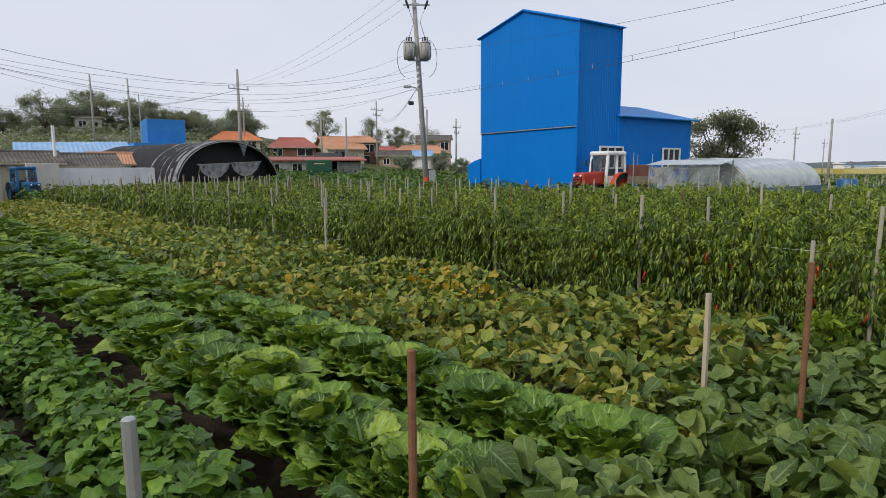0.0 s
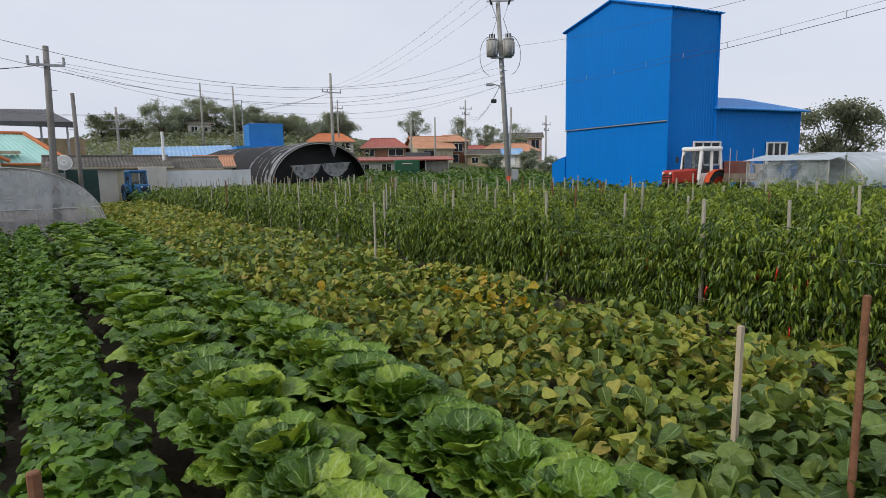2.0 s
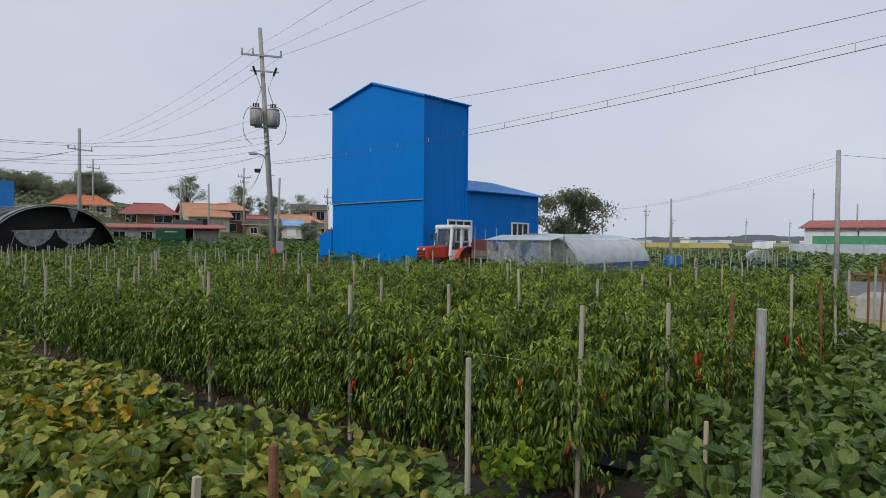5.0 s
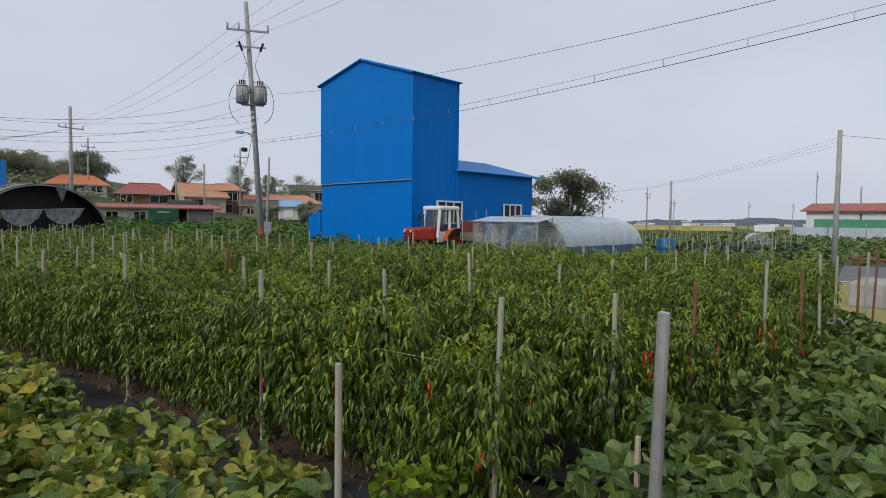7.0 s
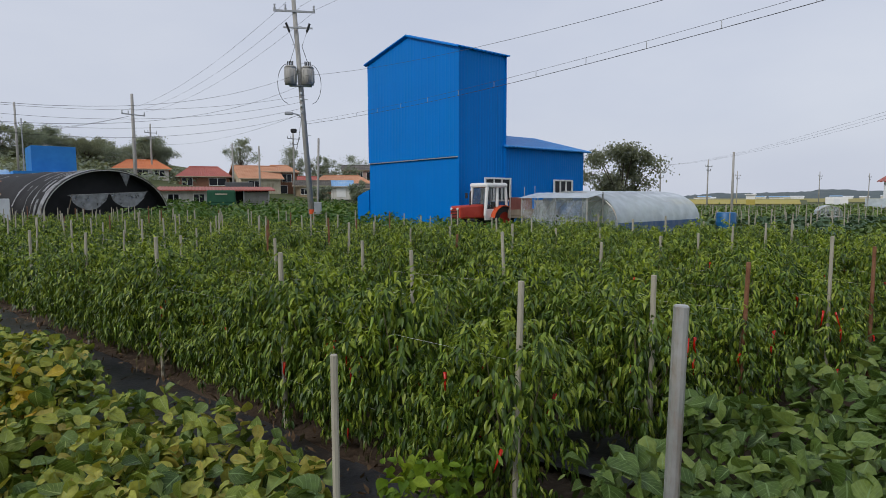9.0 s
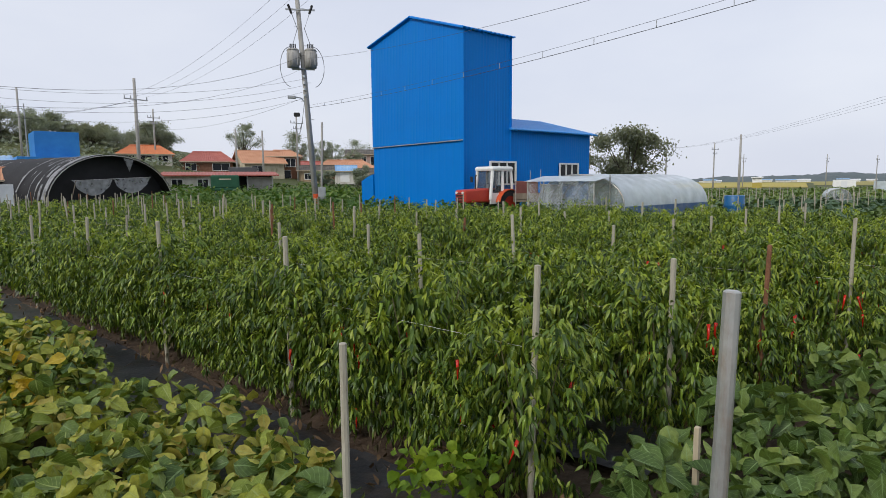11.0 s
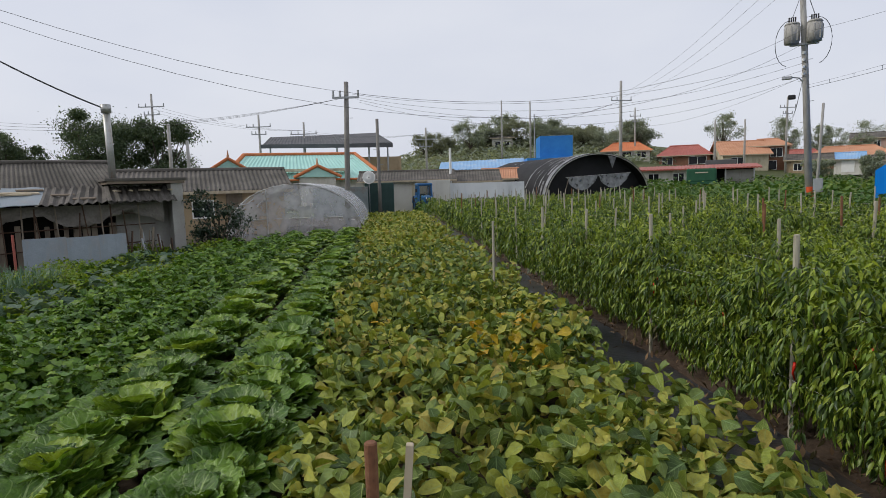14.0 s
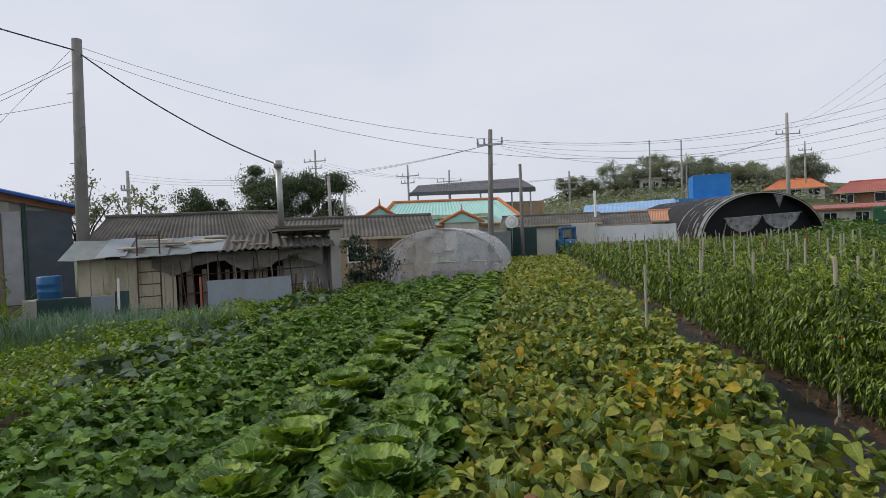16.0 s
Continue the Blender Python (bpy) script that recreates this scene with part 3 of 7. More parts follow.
def pepper_plant(seed, red):
    rng = np.random.default_rng(seed)
    th = thing("pepper_plant", Matrix(), "bushy green chili pepper plant in a row", "pepper plant", "pepper plants")
    bm = bmesh.new()
    tube(bm, [(0, 0, 0.1), (0.01, 0, 0.3), (0, 0.01, 0.48)], 0.013, 5, 0.01)
    for k in range(5):
        a = k * 1.26 + seed
        tube(bm, [(0, 0, 0.36 + 0.03 * k), (0.16 * math.cos(a), 0.12 * math.sin(a), 0.68), (0.27 * math.cos(a), 0.22 * math.sin(a), 1.02)], 0.008, 4, 0.003)
    part("stem", bm, M_PSTEM, th)
    part_me("foliage", scatter("pepper_foliage", PEPN, *pepper_leaves(2700, rng), M_PEPPER), M_PEPPER, th)
    k = 46
    aa, q = rng.uniform(0, 6.28, k), np.sqrt(rng.uniform(0, 1, k))
    C = np.stack([0.36 * q * np.cos(aa), 0.3 * q * np.sin(aa), 1.2 - 0.5 * q ** 2 + rng.normal(0, 0.07, k)], -1)
    j = np.repeat(np.arange(k), 11)
    n = len(j)
    ab = rng.uniform(0, 6.28, n)
    sh = part_me("shoot_tip", scatter("shoot_tip", PEP, C[j] + rng.normal(0, 0.018, (n, 3)), rots(ab, rng.normal(-0.25, 0.45, n), rng.normal(0, 0.4, n)), rng.uniform(0.025, 0.06, n), M_PSHOOT), M_PSHOOT, th, "fresh yellow-green shoot tips")
    tagged(sh, "fresh yellow-green shoot tips", kind="stuff")
    k = 45
    aa, zz = rng.uniform(0, 6.28, k), rng.uniform(0.1, 0.5, k)
    q = rng.uniform(0.05, 0.3, k)
    part_me("withered_leaves", scatter("withered_leaves", PEP, np.stack([q * np.cos(aa), q * np.sin(aa) * 0.8, zz], -1), rots(aa - 1.57, rng.normal(-1.1, 0.35, k), rng.normal(0, 0.8, k)), rng.uniform(0.035, 0.07, k), M_WITHER), M_WITHER, th, "withered brown lower leaves")
    tagged(part("green_pod", chilies(20, rng, 0.42, 1.0), M_GCHILI, th, "glossy green chili pods", True), kind="stuff")
    for _ in range(red):
        part("red_pod", chilies(1, rng, 0.35, 0.95), M_CHILI, th, "ripe red chili pod", True)
    return th


def vstake(u):
    return 2.35 - 0.27 * (min(u, 7) - 2.83) - 0.13 * max(0, u - 7)


def vstart(u):
    return 2.44 - 0.27 * (min(u, 6.7) - 2.83)


protos = [pepper_plant(11, 0), pepper_plant(12, 0), pepper_plant(13, 2), pepper_plant(14, 7)]
far_pos = []
first = dict.fromkeys(range(4), True)
for k in range(10):
    u = ROW0 + ROWD * k
    v = vstart(u)
    j = 0
    while v < 34:
        uu = u + 0.1 + RNG.normal(0, 0.03)
        if v < 9.5:
            t = int(RNG.integers(0, 3))
            if j == 0 or (k == 0 and 3.3 < v < 4.3) or (v < 5.0 and RNG.random() < 0.16):
                t = 3
            sc = RNG.uniform(0.82, 1.12)
            m = Matrix.Translation(fld(uu, v, 0.02)) @ Matrix.Rotation(RNG.uniform(0, 6.28), 4, "Z") @ Matrix.Scale(sc, 4)
            if first[t]:
                first[t] = False
                protos[t].matrix_world = m
            else:
                copy_thing(protos[t], Matrix.LocRotScale(m.translation, m.to_quaternion(), None)).scale = (sc, sc, sc)
        else:
            far_pos.append((uu, v))
        v += RNG.uniform(0.36, 0.44)
        j += 1


def far_peppers(sel, nleaf, big, name):
    P, RR, S = [], [], []
    for u, v in sel:
        p, r, s = pepper_leaves(nleaf, RNG, big)
        P.append(p * RNG.uniform(0.8, 1.0) + np.array(fld(u, v, 0.02)))
        RR.append(r)
        S.append(s)
    P2, n = np.concatenate(P), sum(len(p) for p in P) // 11
    j = RNG.integers(0, len(P2), n)
    j = j[P2[j, 2] > 0.75]
    n = len(j)
    stuff("shoot_tip", scatter("shoot_tip", PEP, P2[j] + np.array([0, 0, 0.05]), rots(RNG.uniform(0, 6.28, n), RNG.normal(-0.2, 0.45, n), RNG.normal(0, 0.4, n)), RNG.uniform(0.04, 0.075, n) * big, M_PSHOOT), "fresh yellow-green shoot tips along the pepper rows", "pepper plants")
    stuff(name, scatter(name, PEP, np.concatenate(P), np.concatenate(RR), np.concatenate(S), M_PEPPER), "dense green chili pepper rows receding across the field", "pepper plants")


far_peppers([q for q in far_pos if q[1] < 18], 520, 1.3, "pepper_rows")
far_peppers([q for q in far_pos if q[1] >= 18], 210, 1.8, "pepper_rows_beyond")


# ---- stakes ----
def stake(u, v, top, mat, r=0.016, lean=(0, 0), label="", n=8):
    bm = tubem([(0, 0, -0.05), (lean[0] * 0.5, lean[1] * 0.5, top * 0.5), (lean[0], lean[1], top)], r, n, r * 0.95)
    bmesh.ops.bevel(bm, geom=[e for e in bm.edges if all(w.co.z > top - 0.01 for w in e.verts)], offset=r * 0.2, segments=1, affect="EDGES")
    ob = part("stake", bm, mat, None, "", False)
    ob.location = fld(u, v, 0.0)
    return tagged(ob, label or "thin pale weathered garden stake between pepper plants", "stake", "garden stakes")


for k in range(10):
    u = ROW0 + ROWD * k
    v = vstake(u) + (0, 0.02, 0.06, -0.05)[k % 4]
    i = 0
    while v < 34:
        top = 1.4 + RNG.uniform(-0.08, 0.1)
        top = {(0, 0): 1.4, (0, 1): 1.43, (0, 2): 1.46, (1, 0): 1.34, (1, 1): 1.38}.get((k, i), top)
        rust = RNG.random() < 0.16 and (k, i) != (0, 0)
        stake(u + RNG.normal(0, 0.02), v, top, M_RUST if rust else M_STAKE, RNG.uniform(0.015, 0.02), (RNG.normal(0, 0.03), RNG.normal(0, 0.02)),
              "thin rusty brown iron stake between pepper plants" if rust else "")
        v += 2.03 + RNG.uniform(-0.05, 0.05)
        i += 1
stake(1.84, 2.54, 1.2, M_STAKE, 0.016, label="short pale stake in front of the pepper row")
stake(1.71, 8.63, 1.3, M_STAKE, 0.017, label="pale stake at the edge of the bean bed")
stake(1.70, 1.18, 1.57, M_PIPE, 0.019, (0.07, 0.0), "thick grey galvanised pipe stake beside the path", 12)
stake(0.27, 2.62, 1.03, M_WOOD, 0.017, (0.08, 0.05), "flat grey wooden stake among bean plants", 4)
stake(0.26, 2.15, 1.27, M_RUST, 0.0145, label="rusty iron pipe stake among bean plants", n=12)
stake(-2.25, 2.15, 1.4, M_RUST, 0.0085, label="rusty ribbed iron bar stake beside the cabbages")
stake(2.97, 1.59, 0.76, M_WOOD, 0.016, label="short pale wooden peg among the bean plants", n=4)
stake(-2.62, 2.52, 1.27, M_PIPE, 0.014, label="short galvanised pipe stake beside the greens")

for k in range(10):
    u = ROW0 + ROWD * k
    bm = bmesh.new()
    for h, s in ((0.5, -0.06), (0.78, 0.07), (1.0, -0.05)):
        tube(bm, [fld(u + s, vstart(u) - 0.05 + 2.03 * q, h + (0.015 if q % 2 else 0)) for q in range(8)], 0.0011, 3)
    tagged(part("string_line", bm, M_STRING), "white plastic strings tied along a pepper row", "string", "pepper strings")

# ---- bean bed ----
BEAN = [leaf_shape([0, 0.1, 0.3, 0.55, 0.8, 1], [0.05, 0.27, 0.35, 0.29, 0.14, 0.004], 2, f, d, 0.035, seed=i, jag=0.05) for i, (f, d) in enumerate(((0.55, 0.2), (0.2, 0.5), (-0.35, 0.4), (0.9, 0.1), (0.45, -0.25), (-0.6, 0.1)))]


LITE = [leaf_shape([0, 0.4, 1], [0.1, 0.36, 0.02], 1, 0, d, seed=i, jag=0.1) for i, d in enumerate((0.1, 0.35, -0.1))]


def bean_canopy(name, inside, n, area, top, mat, size, label, extra=None):
    u0, u1, v0, v1 = area
    rng = np.random.default_rng(len(name) * 7 + n)
    u, v = rng.uniform(u0, u1, n), rng.uniform(v0, v1, n)
    keep = np.array([inside(a, b) for a, b in zip(u, v)])
    u, v = u[keep], v[keep]
    n = len(u)
    mound = np.array([noise.noise((a * 1.9, b * 1.9, 2.0)) for a, b in zip(u, v)])
    deep = rng.uniform(0, 1, n) ** 1.7
    z = (top + 0.2 * mound) * (1 - 0.8 * deep) + 0.05
    pos = np.stack([u * CT - v * ST, u * ST + v * CT, z], -1)
    R = rots(rng.uniform(0, 6.28, n), rng.normal(-0.25, 0.5, n), rng.normal(0, 0.45, n))
    sz = rng.uniform(0.55, 1.25, n) * size
    sh = R @ np.array([0, -0.5, 0.0])
    pos = pos + sh * sz[:, None]
    return stuff(name, scatter(name, LITE if v0 > 8 else BEAN, pos, R, sz, mat), label, "bean plants")


def in_yellow(u, v):
    return -0.2 - 0.016 * (v - 4) + 0.08 * math.sin(v * 3) < u < 2.12 + 0.14 * math.sin(v * 2.1) and v > 2.4 + 0.2 * math.sin(u * 4)


def in_amber(u, v):
    return (u - 1.3) ** 2 + ((v - 5.6) / 1.3) ** 2 < 0.2 or (u - 0.2) ** 2 + ((v - 6.8) / 1.5) ** 2 < 0.03


bean_canopy("bean_foliage_near", in_yellow, 9600, (-0.7, 2.3, 2.1, 9), 0.47, M_BEANY, 0.108, "low bean plants with green leaves turning yellow")
bean_canopy("bean_foliage_far", in_yellow, 20000, (-1.4, 2.3, 9, 31), 0.46, M_BEANY, 0.125, "low bean plants with yellowing leaves running to the sheds")
bean_canopy("bean_foliage_mixed", in_yellow, 5600, (-0.9, 2.3, 2.1, 14), 0.46, M_BEANG, 0.118, "green leaves among the yellowing bean plants")
bean_canopy("bean_foliage_amber", in_amber, 1500, (-0.2, 2.0, 4.5, 9), 0.56, M_BEANO, 0.1, "amber and orange withered bean leaves")
bean_canopy("bean_foliage_front", lambda u, v: v > 1.55 + 0.1 * math.sin(u * 5) and v < 2.62 + 0.22 * math.sin(u * 4), 4300, (-1.9, 1.9, 1.4, 3.2), 0.5, M_BEANG, 0.138, "tall broad-leaved green bean plants beside the path")
bean_canopy("bean_foliage_east", lambda u, v: v < vstart(u) - 0.35 + 0.12 * math.sin(u * 5) and u > 2.0 + max(0, (v - 1.2)) * 1.1, 9000, (2.0, 9.5, -0.6, 2.2), 0.52, M_BEANG, 0.125, "broad-leaved green bean plants in front of the peppers")
bean_canopy("leafy_celery", lambda u, v: (u - 2.45) ** 2 + ((v - 2.55) / 0.8) ** 2 < 0.08, 420, (2.1, 2.8, 2.2, 2.9), 0.42, M_LIME, 0.075, "small bright green celery-like plants at the row end")

# ---- cabbages ----
CABS = []


def crinkled_leaf(seed, nl=20, nw=20):
    """A broad round cabbage leaf: pale thick rib, blistered cupped blade, frilled margin."""
    rg = random.Random(seed)
    V, U = [], []
    for j in range(nl + 1):
        t = math.sin(0.5 * math.pi * j / nl)
        q = abs((t - 0.6) / 0.4) if t > 0.6 else abs((t - 0.6) / 0.62)
        w = 0.44 * max(0.0, 1 - q ** 2.6) ** 0.5 + 0.06
        for i in range(nw + 1):
            s_ = 2 * i / nw - 1
            e = max(abs(s_) ** 2.5, max(0.0, (t - 0.72) / 0.28) ** 2) * min(1.0, t * 1.6)
            ang = math.atan2(s_ * w, t - 0.55)
            fr = e * (0.02 * math.sin(ang * 4 + seed * 1.7) + 0.04 * math.sin(ang * 9 + seed * 2.9) + 0.022 * math.sin(ang * 21 + seed))
            bl = 0.032 * noise.noise((s_ * w * 9 + seed * 9, t * 9, seed)) * min(1, abs(s_) * 5) + 0.02 * noise.noise((s_ * w * 22 + seed * 5, t * 22, 1))
            z = 0.42 * (s_ * w) ** 2 * 2 + 0.3 * t * (1 - t) - (0.16 + 0.1 * (seed % 3)) * max(0, t - 0.35) ** 2 + fr + bl - 0.05 * e
            V.append((s_ * w * (1 + 0.05 * rg.uniform(-1, 1) * e), t + 0.02 * rg.uniform(-1, 1) * e - 0.1 * s_ * s_ * max(0, t - 0.8), z))
            U.append((i / nw, t))
    F = [(j * (nw + 1) + i, j * (nw + 1) + i + 1, (j + 1) * (nw + 1) + i + 1, (j + 1) * (nw + 1) + i) for j in range(nl) for i in range(nw)]
    V, F, U = np.array(V), np.array(F), np.array(U)
    return mesh_np("cabbage_leaf", V, F, M_CAB, U[F.reshape(-1)])


for i in range(7):
    CABS.append(crinkled_leaf(i + 1))


def cabbage(seed):
    rg = random.Random(seed)
    th = thing("napa_cabbage", Matrix(), "large crinkled green napa cabbage with ruffled upright leaves", "cabbage", "napa cabbages")
    for i in range(30):
        ring = i / 29
        a = i * 2.4 + rg.uniform(-0.25, 0.25)
        ob = new("leaf", CABS[(i * 5 + seed) % 7])
        ob.parent = th
        tilt = radians(42 + 42 * ring + rg.uniform(-8, 8))
        s = (0.335 - 0.06 * ring) * rg.uniform(0.86, 1.12)
        r = 0.02 + 0.1 * (1 - ring)
        ob.matrix_local = Matrix.Translation((r * math.cos(a), r * math.sin(a), 0.05 + 0.07 * ring)) @ Matrix.Rotation(a - math.pi / 2, 4, "Z") @ Matrix.Rotation(tilt, 4, "X") @ Matrix.Scale(s, 4)
    return th


cab_protos = [cabbage(s) for s in range(4)]
n = 0
for u in (-0.57, -1.36):
    v = 2.75 if u > -1 else 2.45
    while v < 19.5:
        m = Matrix.Translation(fld(u - 0.015 * (v - 4) + RNG.normal(0, 0.03), v, 0.1)) @ Matrix.Rotation(RNG.uniform(0, 6.28), 4, "Z")
        s = RNG.uniform(1.02, 1.26)
        ob = cab_protos[n] if n < 4 else copy_thing(cab_protos[int(RNG.integers(0, 4))], m)
        ob.matrix_world = m
        ob.scale = (s, s, s)
        n += 1
        v += RNG.uniform(0.33, 0.39)

# ---- leafy greens, squash, onions, weeds west of the cabbages ----
RADL = [leaf_shape([0, 0.18, 0.28, 0.4, 0.52, 0.66, 0.8, 0.92, 1], [0.03, 0.05, 0.22, 0.17, 0.36, 0.29, 0.46, 0.36, 0.12], 2, 0.35, 0.4, 0.06, seed=i, jag=0.25, cup=0.4) for i in range(3)]


def greens(seed):
    rng = np.random.default_rng(seed)
    n = 250
    a = np.arange(n) * 2.4 + rng.normal(0, 0.2, n)
    el = rng.normal(0.2, 0.5, n)
    q = rng.uniform(0.02, 0.21, n)
    pos = np.stack([q * np.cos(a), q * np.sin(a), rng.uniform(0.04, 0.42, n) * (1.1 - 1.6 * q)], -1)
    R, z = rots(a - np.pi / 2, el, rng.normal(0, 0.25, n)), rng.uniform(0.065, 0.115, n)
    inner = q < 0.11
    return [scatter("greens", RADL, pos[w], R[w], z[w], M_RAD) for w in (inner, ~inner)]


RADM = [greens(s) for s in range(4)]
for u in (-2.16, -2.8, -3.45):
    v = 2.3
    while v < (19 if u > -3.2 else 17):
        if not (u < -3.8 and 6.5 < v < 11):
            ob = new("radish_plant")
            heart, skirt = RADM[int(RNG.integers(0, 4))]
            part_me("inner_leaves", heart, None, ob)
            part_me("outer_leaves", skirt, None, ob)
            ob.matrix_world = Matrix.Translation(fld(u + 0.05 - 0.015 * (v - 4) + RNG.normal(0, 0.04), v, 0.03)) @ Matrix.Rotation(RNG.uniform(0, 6.28), 4, "Z") @ Matrix.Scale(RNG.uniform(0.85, 1.2), 4)
            tagged(ob, "radish plant with lobed dark green leaves", "radish", "radish plants")
        v += RNG.uniform(0.24, 0.32)


def carpet(name, inside, n, area, top, mat, size, label, cat, shapes=None, pitch=(-0.2, 0.5), wob=0.15):
    u0, u1, v0, v1 = area
    rng = np.random.default_rng(n + len(name))
    u, v = rng.uniform(u0, u1, n), rng.uniform(v0, v1, n)
    keep = np.array([inside(a, b) for a, b in zip(u, v)])
    u, v = u[keep], v[keep]
    n = len(u)
    mound = np.array([noise.noise((a * 0.9, b * 0.9, 5.0)) for a, b in zip(u, v)])
    z = (top + wob * mound * 1.6) * (1 - 0.8 * rng.uniform(0, 1, n) ** 1.6) + 0.05
    g = np.array([gz(*fld(a, b)[:2]) for a, b in zip(u, v)])
    pos = np.stack([u * CT - v * ST, u * ST + v * CT, z + g], -1)
    R = rots(rng.uniform(0, 6.28, n), rng.normal(pitch[0], pitch[1], n), rng.normal(0, 0.4, n))
    return stuff(name, scatter(name, shapes or LITE, pos, R, rng.uniform(0.7, 1.3, n) * size, mat), label, cat)


ROUND = [leaf_shape([0, 0.2, 0.5, 0.8, 1], [0.2, 0.48, 0.55, 0.4, 0.05], 2, f, 0.25, seed=9 + i, jag=0.3) for i, f in enumerate((0.45, -0.35, 0.2))]
carpet("squash_foliage", lambda u, v: ((u + 4.5) / 0.75) ** 2 + ((v - 8.7) / 2.4) ** 2 < 1 or ((u + 4.7) / 0.6) ** 2 + ((v - 14) / 2.2) ** 2 < 1, 1500, (-5.4, -3.7, 6, 16.5), 0.38, M_SQUASH, 0.155, "dark grey-green broad squash leaves", "squash", ROUND)
carpet("lime_herbs", lambda u, v: True, 24000, (-6.9, -3.85, 2.6, 18), 0.36, M_LIME, 0.062, "low lime green herb rows at the plot's edge", "herbs", wob=0.2)
carpet("mixed_greens", lambda u, v: True, 3400, (-5.9, -3.75, 1.5, 18), 0.3, M_RAD, 0.09, "mixed low leafy greens", "vegetables", RADL[:1])
BLADE = [leaf_shape([0, 0.5, 1], [0.02, 0.018, 0.002], 1, 0, d) for d in (0.02, 0.18, 0.35)]
carpet("spring_onions", lambda u, v: abs((u * 2.2) % 1 - 0.5) < 0.34, 5200, (-9.4, -5.5, 10.0, 12.1), 0.05, M_ONION, 0.44, "rows of upright blue-green spring onions", "onions", BLADE, (1.35, 0.16), 0.02)
carpet("grass_patch", lambda u, v: True, 7000, (-10.0, -6.8, 4.5, 9.9), 0.05, M_WEED, 0.26, "tall green grass at the onion bed's edge", "grass", BLADE, (1.1, 0.3), 0.02)
carpet("weed_bank", lambda u, v: noise.noise((u * 0.5, v * 0.5, 1)) > -0.45, 20000, (-17.5, -10.6, 5.0, 12.0), 1.1, M_WEED, 0.13, "overgrown bank of green weeds and bushes", "weeds", wob=0.45)
carpet("yellow_reeds", lambda u, v: ((u + 10.9) / 1.0) ** 2 + ((v - 10.6) / 1.3) ** 2 < 1, 1300, (-12, -9.8, 9, 12), 0.1, M_LIME, 0.8, "clump of yellow-green reedy grass", "grass", BLADE, (0.95, 0.3), 0.05)

# ---- the blue tower barn ----
def window(parent, x0, z0, x1, z1, y, panes=2, depth=0.08, mat=None, t=0.05):
    """A sliding window in a wall that faces -y: frame, glass panes, near-black backing painted as the room's shade."""
    w = part("window", boxm(x0, y - 0.012, z0, x1, y - 0.006, z1), M_DARK, parent)
    bm = bmesh.new()
    box(bm, x0 - t, y - depth, z0 - t, x1 + t, y - 0.013, z0)
    box(bm, x0 - t, y - depth, z1, x1 + t, y - 0.013, z1 + t)
    box(bm, x0 - t, y - depth, z0, x0, y - 0.013, z1)
    box(bm, x1, y - depth, z0, x1 + t, y - 0.013, z1)
    for i in range(1, panes):
        xm = x0 + (x1 - x0) * i / panes
        box(bm, xm - t * 0.5, y - depth * 0.8, z0, xm + t * 0.5, y - 0.014, z1)
    part("frame", bm, mat or M_WHITE, w)
    for i in range(panes):
        a, b = x0 + (x1 - x0) * i / panes, x0 + (x1 - x0) * (i + 1) / panes
        part("pane", boxm(a + t, y - 0.035, z0 + 0.02, b - t, y - 0.025, z1 - 0.02), M_GLASS, w)
    return w


def ribbed_wall(poly_top, length, z0, n_per_m=5.0, depth=0.03):
    """A sheet-steel wall along x from 0 to length, facing -y, its top given by poly_top(x); trapezoid ribs and a back."""
    bm = bmesh.new()
    n = int(length * n_per_m)
    front, back = [], []
    for i in range(n):
        for f, dy in ((0.0, 0), (0.62, 0), (0.72, -depth), (0.9, -depth)):
            x = length * (i + f) / n
            front.append((x, dy))
    front.append((length, 0))
    lo = [bm.verts.new((x, y, z0)) for x, y in front]
    hi = [bm.verts.new((x, y, poly_top(x))) for x, y in front]
    for i in range(len(front) - 1):
        bm.faces.new((lo[i], lo[i + 1], hi[i + 1], hi[i]))
    return bm


